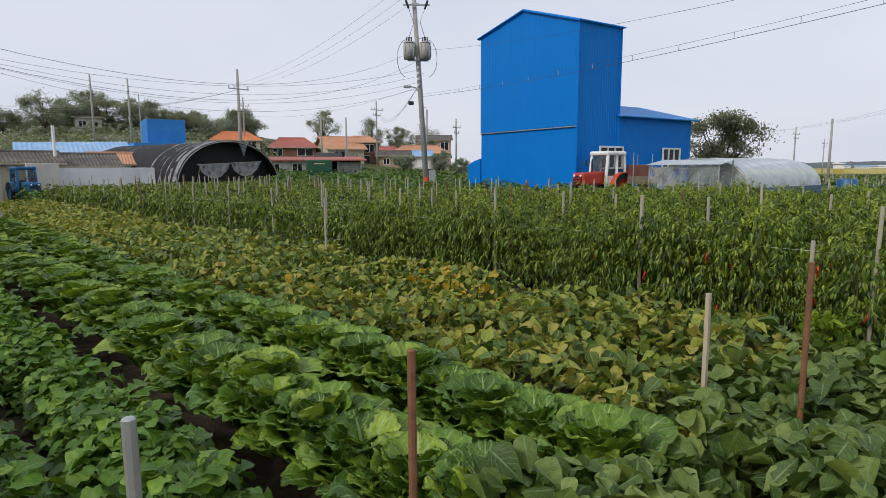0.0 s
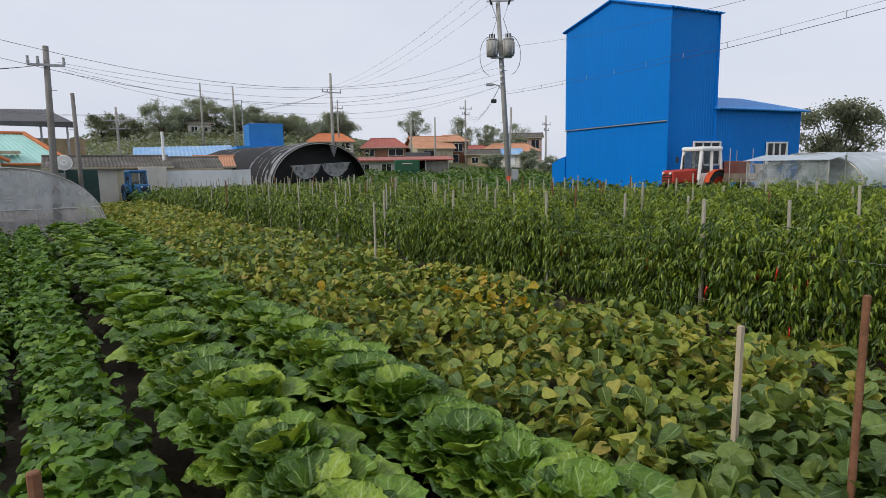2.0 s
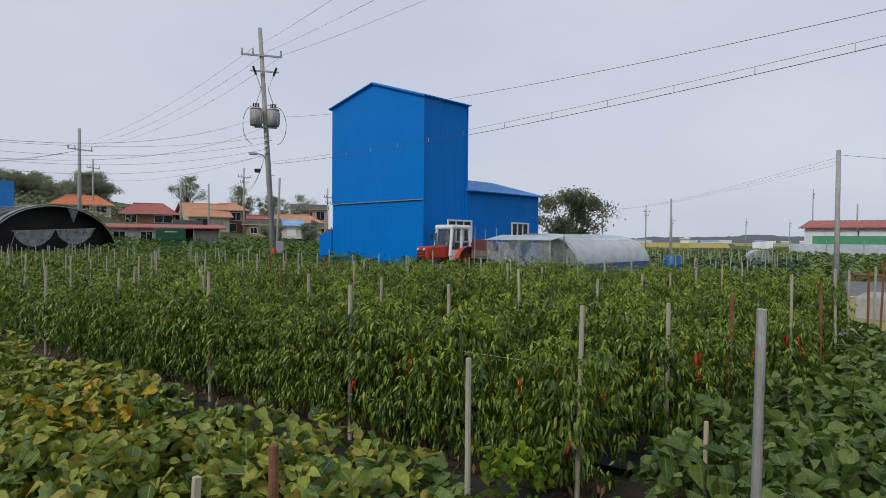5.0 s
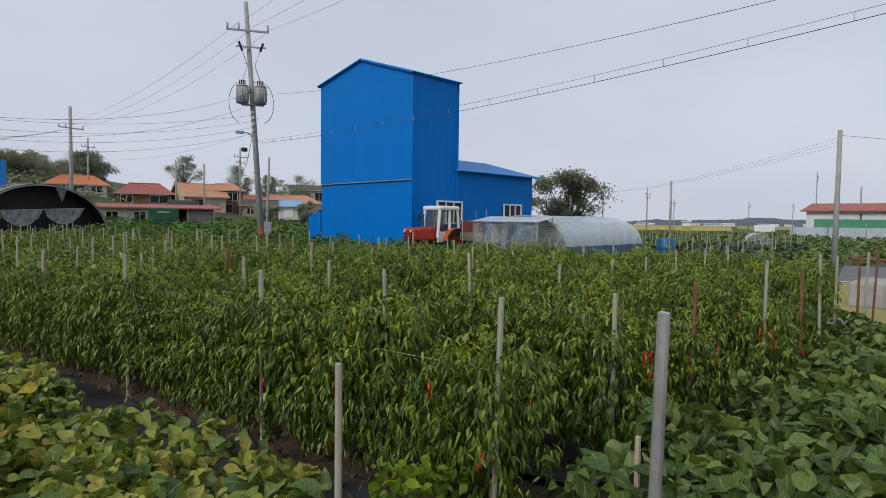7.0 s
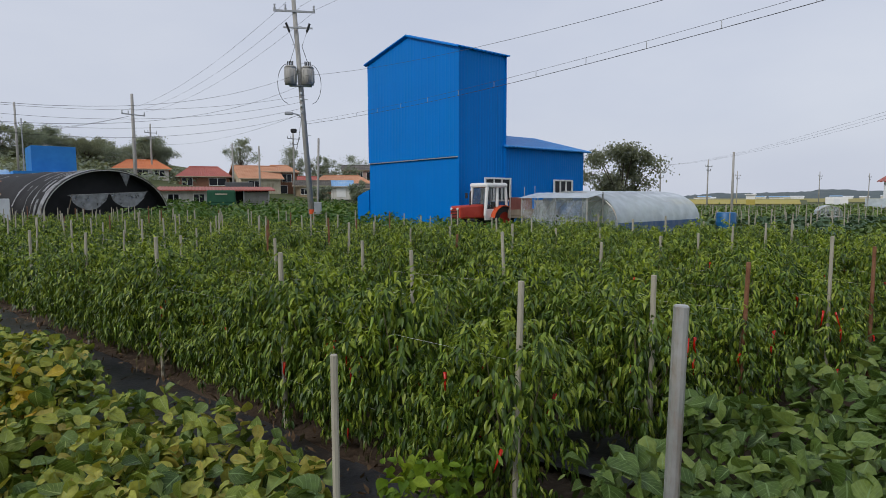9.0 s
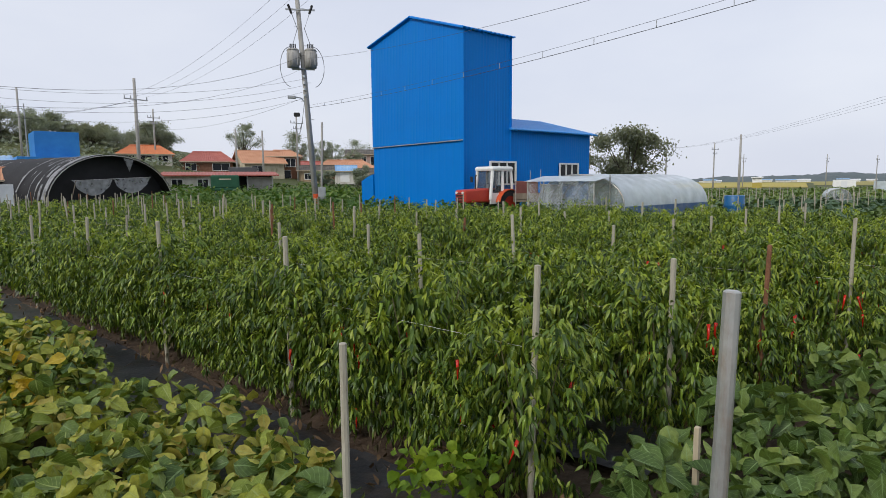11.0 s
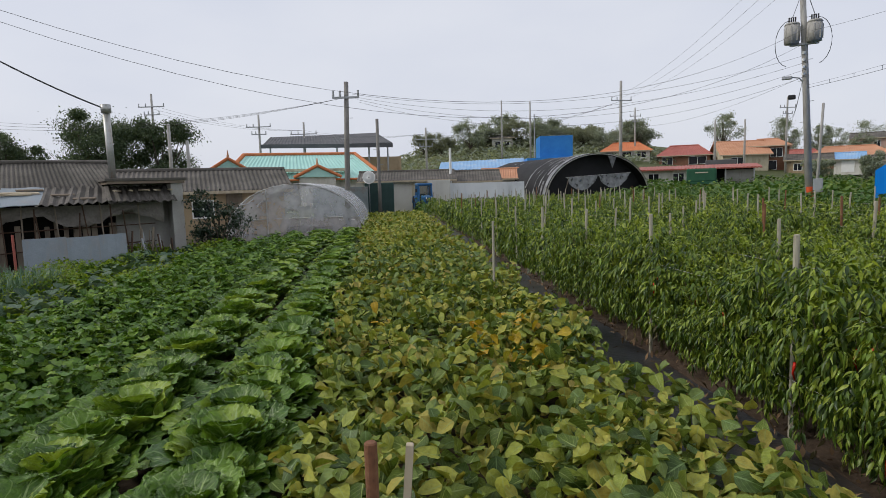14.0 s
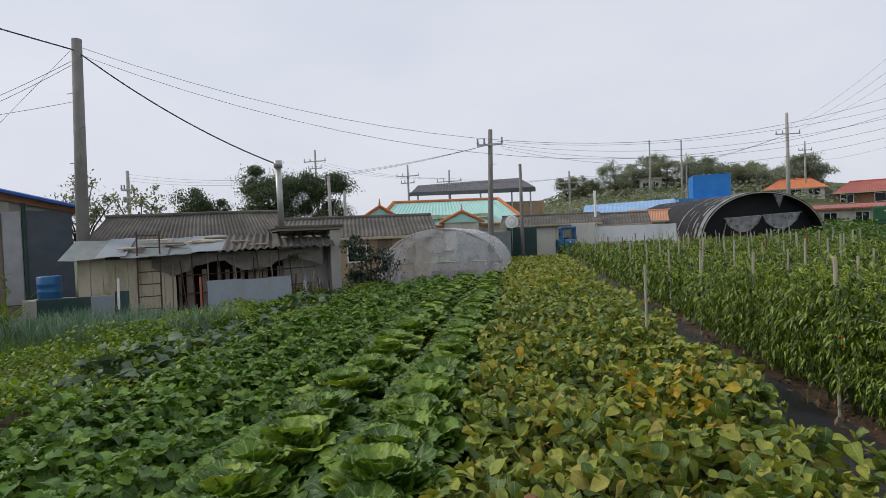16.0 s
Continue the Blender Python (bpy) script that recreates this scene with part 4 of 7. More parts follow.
def tower_barn():
    th = thing("barn", Matrix.Translation((17.436, 18.82, 0.0)) @ Matrix.Rotation(radians(-2.6), 4, "Z"), "tall bright blue corrugated steel barn with a low wing", "barn")
    W, Dp = 7.0, 2.75          # along y, along x
    eav, eav_n, apex = 8.07, 8.5, 9.18
    # west gable wall: local x runs along +y of the barn, turned to face west
    turn = Matrix.Rotation(radians(-90), 4, "Z")

    def top(x):
        return apex - (apex - (eav_n if x < W / 2 else eav)) * abs(x - W / 2) / (W / 2)
    a = part("upper_wall", ribbed_wall(top, W, 3.57, 4.0, 0.006), M_BLUE, th)
    a.matrix_local = Matrix.Translation((0, W, 0)) @ turn
    b = part("lower_wall", ribbed_wall(lambda x: 3.49, W - 0.1, -0.1, 2.0, 0.006), M_BLUE, th)
    b.matrix_local = Matrix.Translation((0.04, W - 0.05, 0)) @ turn
    part("ledge", boxm(-0.05, 0.0, 3.51, 0.03, W, 3.555, 0.01), M_STEEL, th, "pale flashing strip")
    part("side_wall", ribbed_wall(lambda x: eav, Dp, -0.1, 6.5, 0.008), M_BLUE, th)
    wing = 8.43
    c = part("wing_wall", ribbed_wall(lambda x: 4.13, wing - Dp, -0.1, 6.5, 0.008), M_BLUE, th)
    c.location = (Dp, 0.02, 0)
    # remaining walls close the volume
    bm = bmesh.new()
    prism(bm, [(0.06, -0.1), (W, -0.1), (W, eav_n - 0.05), (W / 2, apex - 0.06), (0.06, eav - 0.05)], -Dp + 0.04, -0.06)
    core = part("wall_core", bm, M_BLUE, th)
    core.matrix_local = Matrix.Rotation(radians(90), 4, "Z")
    bm = bmesh.new()
    prism(bm, [(0.05, -0.1), (W, -0.1), (W, 4.11), (W / 2, 4.98), (0.05, 4.11)], -wing + 0.02, -Dp - 0.02)
    core = part("wing_core", bm, M_BLUE, th)
    core.matrix_local = Matrix.Rotation(radians(90), 4, "Z")
    o = 0.14
    part("roof", corrugated((-o, -o, eav - 0.03), (Dp + 0.15, -o, eav - 0.03), (Dp + 0.15, W / 2, apex + 0.02), (-o, W / 2, apex + 0.02), 0.24, 0.05, 0.05), M_BLUE, th)
    part("roof", corrugated((Dp + 0.15, W + o, eav_n - 0.03), (-o, W + o, eav_n - 0.03), (-o, W / 2, apex + 0.02), (Dp + 0.15, W / 2, apex + 0.02), 0.24, 0.05, 0.05), M_BLUE, th)
    part("wing_roof", corrugated((Dp - 0.1, -0.3, 4.09), (wing + 0.25, -0.3, 4.09), (wing + 0.25, W / 2, 5.06), (Dp - 0.1, W / 2, 5.06), 0.24, 0.05, 0.05), M_BLUER, th, "paler blue low roof")
    part("wing_roof", corrugated((wing + 0.25, W + 0.3, 4.09), (Dp - 0.1, W + 0.3, 4.09), (Dp - 0.1, W / 2, 5.06), (wing + 0.25, W / 2, 5.06), 0.24, 0.05, 0.05), M_BLUER, th)
    for x in (0.0, Dp):
        part("corner_trim", boxm(x - 0.03, -0.05, -0.1, x + 0.03, 0.02, eav - 0.05), M_BLUE, th)
    window(th, 1.5, 1.72, 2.98, 2.62, -0.03, 3, t=0.075)
    window(th, 6.12, 1.74, 7.41, 2.6, -0.01, 3, t=0.075)
    bm = bmesh.new()
    prism(bm, [(W + 0.02, -0.1), (W + 1.15, -0.1), (W + 1.15, 1.88), (W + 0.55, 2.1), (W + 0.02, 2.22)], -1.6, 0.0)
    le = part("lean_to", bm, M_BLUE, th, "small blue lean-to")
    le.matrix_local = Matrix.Rotation(radians(90), 4, "Z")


tower_barn()


# ---- tractors ----
def wheel(parent, x, y, r, w, rim, lugs=18):
    bm = bmesh.new()
    prof = [(r * 0.62, w / 2), (r * 0.9, w / 2), (r * 0.97, w * 0.36), (r * 0.97, -w * 0.36), (r * 0.9, -w / 2), (r * 0.62, -w / 2)]
    n = 28
    rings = [[bm.verts.new((q * math.cos(2 * math.pi * k / n), s, q * math.sin(2 * math.pi * k / n))) for q, s in prof] for k in range(n)]
    for k in range(n):
        a, b = rings[k], rings[(k + 1) % n]
        for i in range(len(prof)):
            bm.faces.new((a[i], a[(i + 1) % len(prof)], b[(i + 1) % len(prof)], b[i]))
    bmesh.ops.recalc_face_normals(bm, faces=bm.faces[:])
    for k in range(lugs):
        a = 2 * math.pi * k / lugs
        for s in (-1, 1):
            aa = a + (0.5 * 2 * math.pi / lugs if s > 0 else 0)
            m = Matrix.Rotation(-aa, 4, "Y") @ Matrix.Translation((r * 0.98, s * w * 0.22, 0)) @ Matrix.Rotation(radians(35 * s), 4, "X")
            g = bmesh.ops.create_cube(bm, size=1, matrix=m @ Matrix.Diagonal((r * 0.07, w * 0.5, r * 0.08, 1)))
    t = part("tyre", bm, M_BLACK)
    wh = part("wheel", tubem([(0, -w * 0.3, 0), (0, w * 0.3, 0)], r * 0.16, 12), rim, parent)
    wh.location = (x, y, r)
    t.parent = wh
    bm = bmesh.new()
    for s in (-1, 1):
        prof2 = [(r * 0.64, s * w * 0.42), (r * 0.55, s * w * 0.3), (r * 0.16, s * w * 0.22)]
        rg2 = [[bm.verts.new((q * math.cos(2 * math.pi * k / 24), yy, q * math.sin(2 * math.pi * k / 24))) for q, yy in prof2] for k in range(24)]
        for k in range(24):
            for i in range(2):
                bm.faces.new((rg2[k][i], rg2[k][i + 1], rg2[(k + 1) % 24][i + 1], rg2[(k + 1) % 24][i]))
    part("rim", bm, rim, wh)
    return wh


def tractor(m, body, cabcol, label, cab=True):
    """Nose along +x, about 3 m long."""
    th = thing("tractor", m, label, "tractor")
    bm = boxm(0.35, -0.34, 0.7, 1.75, 0.34, 1.3, 0.07)
    for v in bm.verts:
        if v.co.x > 1.2 and v.co.z > 1:
            v.co.z -= 0.06
    hood = part("hood", bm, body, th)
    part("grille", boxm(1.755, -0.26, 0.76, 1.78, 0.26, 1.1), M_BLACK, hood)
    for i in range(5):
        part("grille_bar", boxm(1.782, -0.25, 0.78 + i * 0.065, 1.795, 0.25, 0.80 + i * 0.065), body, hood)
        part("side_louvre", boxm(0.95, -0.352, 0.8 + i * 0.07, 1.6, -0.343, 0.825 + i * 0.07), M_BLACK, hood)
    for s in (-1, 1):
        part("headlight", tubem([(1.75, 0.2 * s, 1.12), (1.8, 0.2 * s, 1.12)], 0.05, 12), M_WHITE, hood)
    part("chassis", boxm(-0.7, -0.16, 0.45, 1.6, 0.16, 0.75, 0.02), M_BLACK, th)
    part("front_axle", boxm(1.25, -0.55, 0.34, 1.4, 0.55, 0.46), M_BLACK, th)
    part("exhaust", tubem([(1.1, 0.22, 1.2), (1.1, 0.22, 1.75), (1.06, 0.22, 1.85)], 0.035, 8), M_BLACK, th)
    for s in (-1, 1):
        wheel(th, 1.32, 0.55 * s, 0.36, 0.2, body, 14)
        wheel(th, -0.45, 0.58 * s, 0.6, 0.32, body, 18)
        bm = bmesh.new()
        pts = [(0.66 * math.cos(a), 0.6 + 0.66 * math.sin(a)) for a in [radians(x) for x in range(10, 171, 20)]]
        for (x0, z0), (x1, z1) in zip(pts, pts[1:]):
            vs = [bm.verts.new((x - 0.45, s * y, z)) for x, z in ((x0, z0), (x1, z1)) for y in (0.38, 0.76)]
            bm.faces.new((vs[0], vs[1], vs[3], vs[2]))
        bmesh.ops.remove_doubles(bm, verts=bm.verts[:], dist=0.001)
        bmesh.ops.solidify(bm, geom=bm.faces[:], thickness=0.03)
        part("fender", bm, M_ORED if body is M_RED else body, th)
    part("platform", boxm(-0.85, -0.45, 0.75, 0.4, 0.45, 0.82), M_BLACK, th)
    part("seat", boxm(-0.5, -0.22, 0.9, -0.05, 0.22, 1.0, 0.03), M_BLACK, th)
    part("dashboard", boxm(0.3, -0.4, 0.85, 0.44, 0.4, 1.2, 0.03), M_BLACK, th)
    part("seat_back", boxm(-0.55, -0.22, 1.0, -0.47, 0.22, 1.4, 0.03), M_BLACK, th)
    part("steering_wheel", tubem([(0.2, 0.2 * math.cos(k * 0.524), 1.3 + 0.2 * math.sin(k * 0.524)) for k in range(13)], 0.015, 6), M_BLACK, th)
    c = part("cab_roof", boxm(-0.78, -0.58, 2.02, 0.46, 0.58, 2.22, 0.08), cabcol, th)
    for x0, x1 in ((0.5, 0.36), (-0.2, -0.2), (-0.82, -0.68)):
        for s in (-1, 1):
            part("pillar", tubem([(x0, 0.5 * s, 0.82), (x1, 0.48 * s, 2.1)], 0.07, 8), cabcol, c)
    for s in (-1, 1):
        part("door_sill", boxm(-0.2, 0.47 * s - 0.03, 0.62, 0.5, 0.47 * s + 0.03, 1.1, 0.02), cabcol, c)
        for x0, x1, w0, w1 in ((-0.14, 0.4, -0.14, 0.32), (-0.76, -0.27, -0.64, -0.27)):
            bm = bmesh.new()
            bm.faces.new([bm.verts.new(p) for p in ((x0, 0.49 * s, 1.1), (x1, 0.49 * s, 1.1), (w1, 0.48 * s, 2.04), (w0, 0.48 * s, 2.04))])
            bmesh.ops.solidify(bm, geom=bm.faces[:], thickness=0.006)
            part("side_glass", bm, M_PANE, c)
    bm = bmesh.new()
    bm.faces.new([bm.verts.new(p) for p in ((0.47, -0.45, 1.15), (0.47, 0.45, 1.15), (0.37, 0.44, 2.05), (0.37, -0.44, 2.05))])
    bmesh.ops.solidify(bm, geom=bm.faces[:], thickness=0.006)
    part("windscreen", bm, M_PANE, c)
    part("mirror", boxm(0.5, -0.78, 1.55, 0.53, -0.64, 1.8, 0.01), M_BLACK, c)
    return th


M_PANE, _nt, _b = nodes_of("clear_glass")
_b.inputs["Base Color"].default_value = (0.1, 0.13, 0.14, 1)
_b.inputs["Roughness"].default_value, _b.inputs["Alpha"].default_value = 0.05, 0.5
tractor(pose(17.3, 17.1, 0.37, 0, 0, 176) @ Matrix.Scale(0.91, 4), M_RED, M_WHITE, "old red tractor with a white-framed cab beside the barn")
tractor(pose(-2.3, 38.9, 0.05, 0, 0, -75) @ Matrix.Scale(0.84, 4), M_TBLUE, M_TBLUE, "blue tractor with a cab parked at the field's end")


def trailer():
    th = thing("trailer", pose(18.7, 15.85, 0.4, 0, 0, -48), "low flat farm trailer loaded with crates and tubs", "trailer")
    part("bed", boxm(-1.0, -0.7, 0.62, 1.0, 0.7, 0.72, 0.01), M_PLANK, th)
    for s in (-1, 1):
        part("side_board", boxm(-1.0, 0.7 * s - 0.02, 0.72, 1.0, 0.7 * s + 0.02, 0.95), M_PLANK, th)
        wheel(th, -0.2, 0.62 * s, 0.32, 0.18, M_STEEL, 12)
    part("drawbar", tubem([(-1.0, 0, 0.6), (-1.9, 0, 0.5)], 0.04), M_RUST, th)
    m = th.matrix_world
    bm = boxm(-0.45, -0.4, 0, 0.45, 0.4, 0.7, 0.03)
    bm.faces.ensure_lookup_table()
    ob = part("crate", bm, surface("dull_red_crate", [(0.1, 0.03, 0.025), (0.17, 0.055, 0.045)], 0.8, scale=3, stain=((0.12, 0.09, 0.07), 3)))
    ob.matrix_world = m @ Matrix.Translation((-0.5, 0, 0.72))
    tagged(ob, "dull red storage crate on the trailer", "crate")
    bm = bmesh.new()
    tube(bm, [(0, 0, 0), (0, 0, 0.55)], 0.34, 20, 0.42)
    tube(bm, [(0, 0, 0.53), (0, 0, 0.58)], 0.45, 20)
    ob = part("tub", bm, M_CONC)
    ob.matrix_world = m @ Matrix.Translation((0.5, 0, 0.72))
    tagged(ob, "pale grey round plastic tub on the trailer", "tub")


trailer()


# ---- tunnel greenhouses ----
def arch_pts(w, h, n=16, p=1.0):
    return [(-w / 2 * math.cos(math.pi * i / n), h * math.sin(math.pi * i / n) ** p) for i in range(n + 1)]


def tunnel(name, m, w, h, length, film, label, bows=8, ends=(True, True), rough=0.05, wall=0.0, skirt=None, seed=0, p=0.85, filmlabel=""):
    """A hooped tunnel along +y: bows, rails, film skin with creases, end sheets."""
    th = thing(name, m, label, "greenhouse")
    rg = random.Random(seed)
    A = [(x, z + wall) for x, z in arch_pts(w, h - wall, 18, p)]
    if wall:
        A = [(-w / 2, 0)] + A + [(w / 2, 0)]
    for i in range(bows + 1):
        y = length * i / bows
        part("hoop", tubem([(x, y, z) for x, z in A], 0.018, 6), M_PIPE, th)
    for k in (len(A) // 2, len(A) // 4, 3 * len(A) // 4):
        part("rail", tubem([(A[k][0], 0, A[k][1] - 0.02), (A[k][0], length, A[k][1] - 0.02)], 0.014, 6), M_PIPE, th)
    bm = bmesh.new()
    ny = bows * 4
    g = []
    for j in range(ny + 1):
        y = length * j / ny
        sag = 1 - 0.016 * abs(math.sin(math.pi * j / 4)) ** 0.7
        g.append([bm.verts.new((x * sag * 1.012 + 0.012 * rg.uniform(-1, 1), y, z * sag * 1.012 + 0.01 + 0.012 * rg.uniform(-1, 1))) for x, z in A])
    for j in range(ny):
        for i in range(len(A) - 1):
            bm.faces.new((g[j][i], g[j][i + 1], g[j + 1][i + 1], g[j + 1][i]))
    part("film", bm, film, th, filmlabel, True)
    for e, on in zip((0, length), ends):
        if not on:
            continue
        bm = bmesh.new()
        n = 14
        rows = []
        for j in range(9):
            row = []
            for i in range(len(A)):
                x, z = A[i]
                zz = z * j / 8
                row.append(bm.verts.new((x * 0.99, e + rough * (math.sin(i * 1.9 + seed) + rg.uniform(-0.5, 0.5)) * (1 - 0.6 * j / 8), zz)))
            rows.append(row)
        for j in range(8):
            for i in range(len(A) - 1):
                bm.faces.new((rows[j][i], rows[j][i + 1], rows[j + 1][i + 1], rows[j + 1][i]))
        bmesh.ops.remove_doubles(bm, verts=bm.verts[:], dist=0.0005)
        part("end_sheet", bm, M_CLEAR if film is M_FILM2 else film, th, "", True)
        for x in (-w * 0.2, w * 0.12):
            part("post", tubem([(x, e, 0), (x, e, h * 0.93)], 0.02, 6), M_PIPE, th)
        part("crossbar", tubem([(-w * 0.46, e, h * 0.42), (w * 0.46, e, h * 0.42)], 0.018, 6), M_PIPE, th)
    if skirt:
        for s in (-1, 1):
            part("skirt", boxm(s * w / 2 * 1.02 - 0.01, 0, 0.0, s * w / 2 * 1.02 + 0.01, length, skirt[0]), skirt[1], th, "blue lower sheet")
    return th


tunnel("greenhouse", Matrix.Translation(fld(-2.7, 20.9, 0.0)) @ Matrix.Rotation(TH, 4, "Z"), 4.5, 1.95, 7.5, M_FILM, "small plastic film tunnel greenhouse with a creased milky skin", 7, rough=0.1, seed=3)
tunnel("greenhouse", Matrix.Translation((16.5, 12.4, 0.33)) @ Matrix.Rotation(radians(-90), 4, "Z"), 3.4, 1.68, 5.6, M_FILM2, "grey-white film tunnel greenhouse with blue lower sheets beside the barn", 8, rough=0.04, wall=0.6, skirt=(0.68, M_BSKIRT), seed=5)


def film_porch():
    th = thing("greenhouse_porch", Matrix.Translation((15.6, 11.2, 0.28)), "lean plastic-covered porch frame at the greenhouse door", "porch")
    for x, y in ((0, 0), (0.85, 0), (0, 2.6), (0.85, 2.6)):
        part("post", tubem([(x, y, 0), (x, y, 1.5 + 0.2 * (x > 0))], 0.025, 6), M_PIPE, th)
    part("roof_sheet", corrugated((-0.1, 2.7, 1.52), (-0.1, -0.1, 1.52), (0.95, -0.1, 1.7), (0.95, 2.7, 1.7), 0.3, 0.008), M_FILM2, th)
    bm = bmesh.new()
    n = 14
    a = [bm.verts.new((0.02 + 0.03 * math.sin(i * 2.1), 2.6 * i / n, 0.1)) for i in range(n + 1)]
    b = [bm.verts.new((0.02 + 0.02 * math.sin(i * 1.3), 2.6 * i / n, 1.5)) for i in range(n + 1)]
    for i in range(n):
        bm.faces.new((a[i], a[i + 1], b[i + 1], b[i]))
    part("hanging_film", bm, M_CLEAR, th, "", True)


film_porch()


def drum(x, y, z, r, h, label):
    bm = bmesh.new()
    prof = [(r * 0.94, 0), (r, 0.03 * h), (r, 0.3 * h), (r * 1.04, 0.33 * h), (r, 0.36 * h), (r, 0.63 * h), (r * 1.04, 0.66 * h), (r, 0.69 * h), (r, 0.97 * h), (r * 0.93, h), (0.001, h)]
    n = 24
    rings = [[bm.verts.new((q * math.cos(2 * math.pi * k / n), q * math.sin(2 * math.pi * k / n), zz)) for q, zz in prof] for k in range(n)]
    for k in range(n):
        for i in range(len(prof) - 1):
            bm.faces.new((rings[k][i], rings[(k + 1) % n][i], rings[(k + 1) % n][i + 1], rings[k][i + 1]))
    ob = part("drum", bm, M_TBLUE, None, "", True)
    ob.location = (x, y, z)
    tagged(ob, label, "drum", "blue drums")


drum(23.5, 10.3, 0.1, 0.36, 1.12, "large blue plastic drum beside the pepper field")


def net_tunnel():
    m = Matrix.Translation(fld(16.0, 43.3, 0.2)) @ Matrix.Rotation(TH + radians(11), 4, "Z")
    th = thing("net_tunnel", m, "wide hooped tunnel covered in black shade net with torn plastic", "tunnel")
    w, h, ln = 8.6, 3.5, 14
    A = arch_pts(w, h, 22, 0.9)
    for i in range(10):
        part("hoop", tubem([(x, ln * i / 9, z) for x, z in A], 0.03, 6), M_PIPE, th)
    rg = random.Random(2)
    bm = bmesh.new()
    g = [[bm.verts.new((x * (1.01 + 0.006 * math.sin(j * 1.7)), ln * j / 27, z * (1.01 + 0.01 * rg.uniform(-1, 1)))) for x, z in A] for j in range(28)]
    for j in range(27):
        for i in range(len(A) - 1):
            bm.faces.new((g[j][i], g[j][i + 1], g[j + 1][i + 1], g[j + 1][i]))
    part("net", bm, M_NET, th, "black shade net", True)
    for y0, wd in ((0.0, 0.5), (0.75, 0.2), (1.35, 0.14), (2.1, 0.1), (3.6, 0.12)):
        bm = bmesh.new()
        a = [bm.verts.new((x * 1.03, y0 + rg.uniform(-0.06, 0.06), z * 1.03)) for x, z in A]
        b = [bm.verts.new((x * 1.03, y0 + wd + rg.uniform(-0.1, 0.1), z * 1.03)) for x, z in A]
        for i in range(len(A) - 1):
            if y0 < 0.5 or rg.random() < 0.8:
                bm.faces.new((a[i], a[i + 1], b[i + 1], b[i]))
        part("plastic_strip", bm, M_FILMW, th, "torn grey plastic strip", True)
    bm = bmesh.new()
    vs = [bm.verts.new((x * 0.99, 0.9, z * 0.99)) for x, z in A]
    bm.faces.new(vs)
    part("inner_curtain", bm, M_NET, th, "black net curtain set back in the mouth")
    for x0, x1 in ((-2.6, -0.1), (0.0, 2.6)):
        bm = bmesh.new()
        n = 12
        rows = []
        for j in range(6):
            row = []
            for i in range(n + 1):
                t = i / n
                drop = 1.0 * math.sin(math.pi * t) ** 0.6 * j / 5
                row.append(bm.verts.new((x0 + (x1 - x0) * t, 0.05 + 0.06 * math.sin(i * 2.2 + j), 1.95 + 0.12 * (x0 + (x1 - x0) * t) / 2.6 - drop)))
            rows.append(row)
        for j in range(5):
            for i in range(n):
                bm.faces.new((rows[j][i], rows[j][i + 1], rows[j + 1][i + 1], rows[j + 1][i]))
        bmesh.ops.remove_doubles(bm, verts=bm.verts[:], dist=0.001)
        part("plastic_drape", bm, M_FILMW, th, "sagging torn plastic sheet", True)
    bm = bmesh.new()
    bm.faces.new([bm.verts.new(p) for p in ((0.75, 0.0, 3.38), (1.45, 0.0, 3.25), (1.15, 0.02, 2.45))])
    bmesh.ops.solidify(bm, geom=bm.faces[:], thickness=0.01)
    part("plastic_flap", bm, M_FILMW, th)
    part("prop", tubem([(-3.2, -0.4, 0), (-2.4, 0.1, 1.9)], 0.03), M_PLANK, th)
    part("ridge_bar", tubem([(-2.7, 0.02, 1.85), (2.7, 0.02, 2.1)], 0.02), M_PIPE, th)


net_tunnel()

# ---- poles and wires ----
def wire_pts(a, b, sag, n=24):
    a, b = Vector(a), Vector(b)
    return [a.lerp(b, i / n) - Vector((0, 0, 4 * sag * (i / n) * (1 - i / n))) for i in range(n + 1)]


def wire(a, b, sag, r=0.009, label="sagging black overhead power cable"):
    r *= 0.62
    tagged(part("power_cable", tubem(wire_pts(a, b, sag), r, 5), M_WIRE), label, "cable", "overhead cables")


def insulators(parent, pts):
    for p in pts:
        bm = bmesh.new()
        tube(bm, [p, (p[0], p[1], p[2] + 0.1)], 0.05, 8, 0.06)
        tube(bm, [(p[0], p[1], p[2] + 0.1), (p[0], p[1], p[2] + 0.26)], 0.035, 8, 0.05)
        part("insulator", bm, M_STEEL, parent)


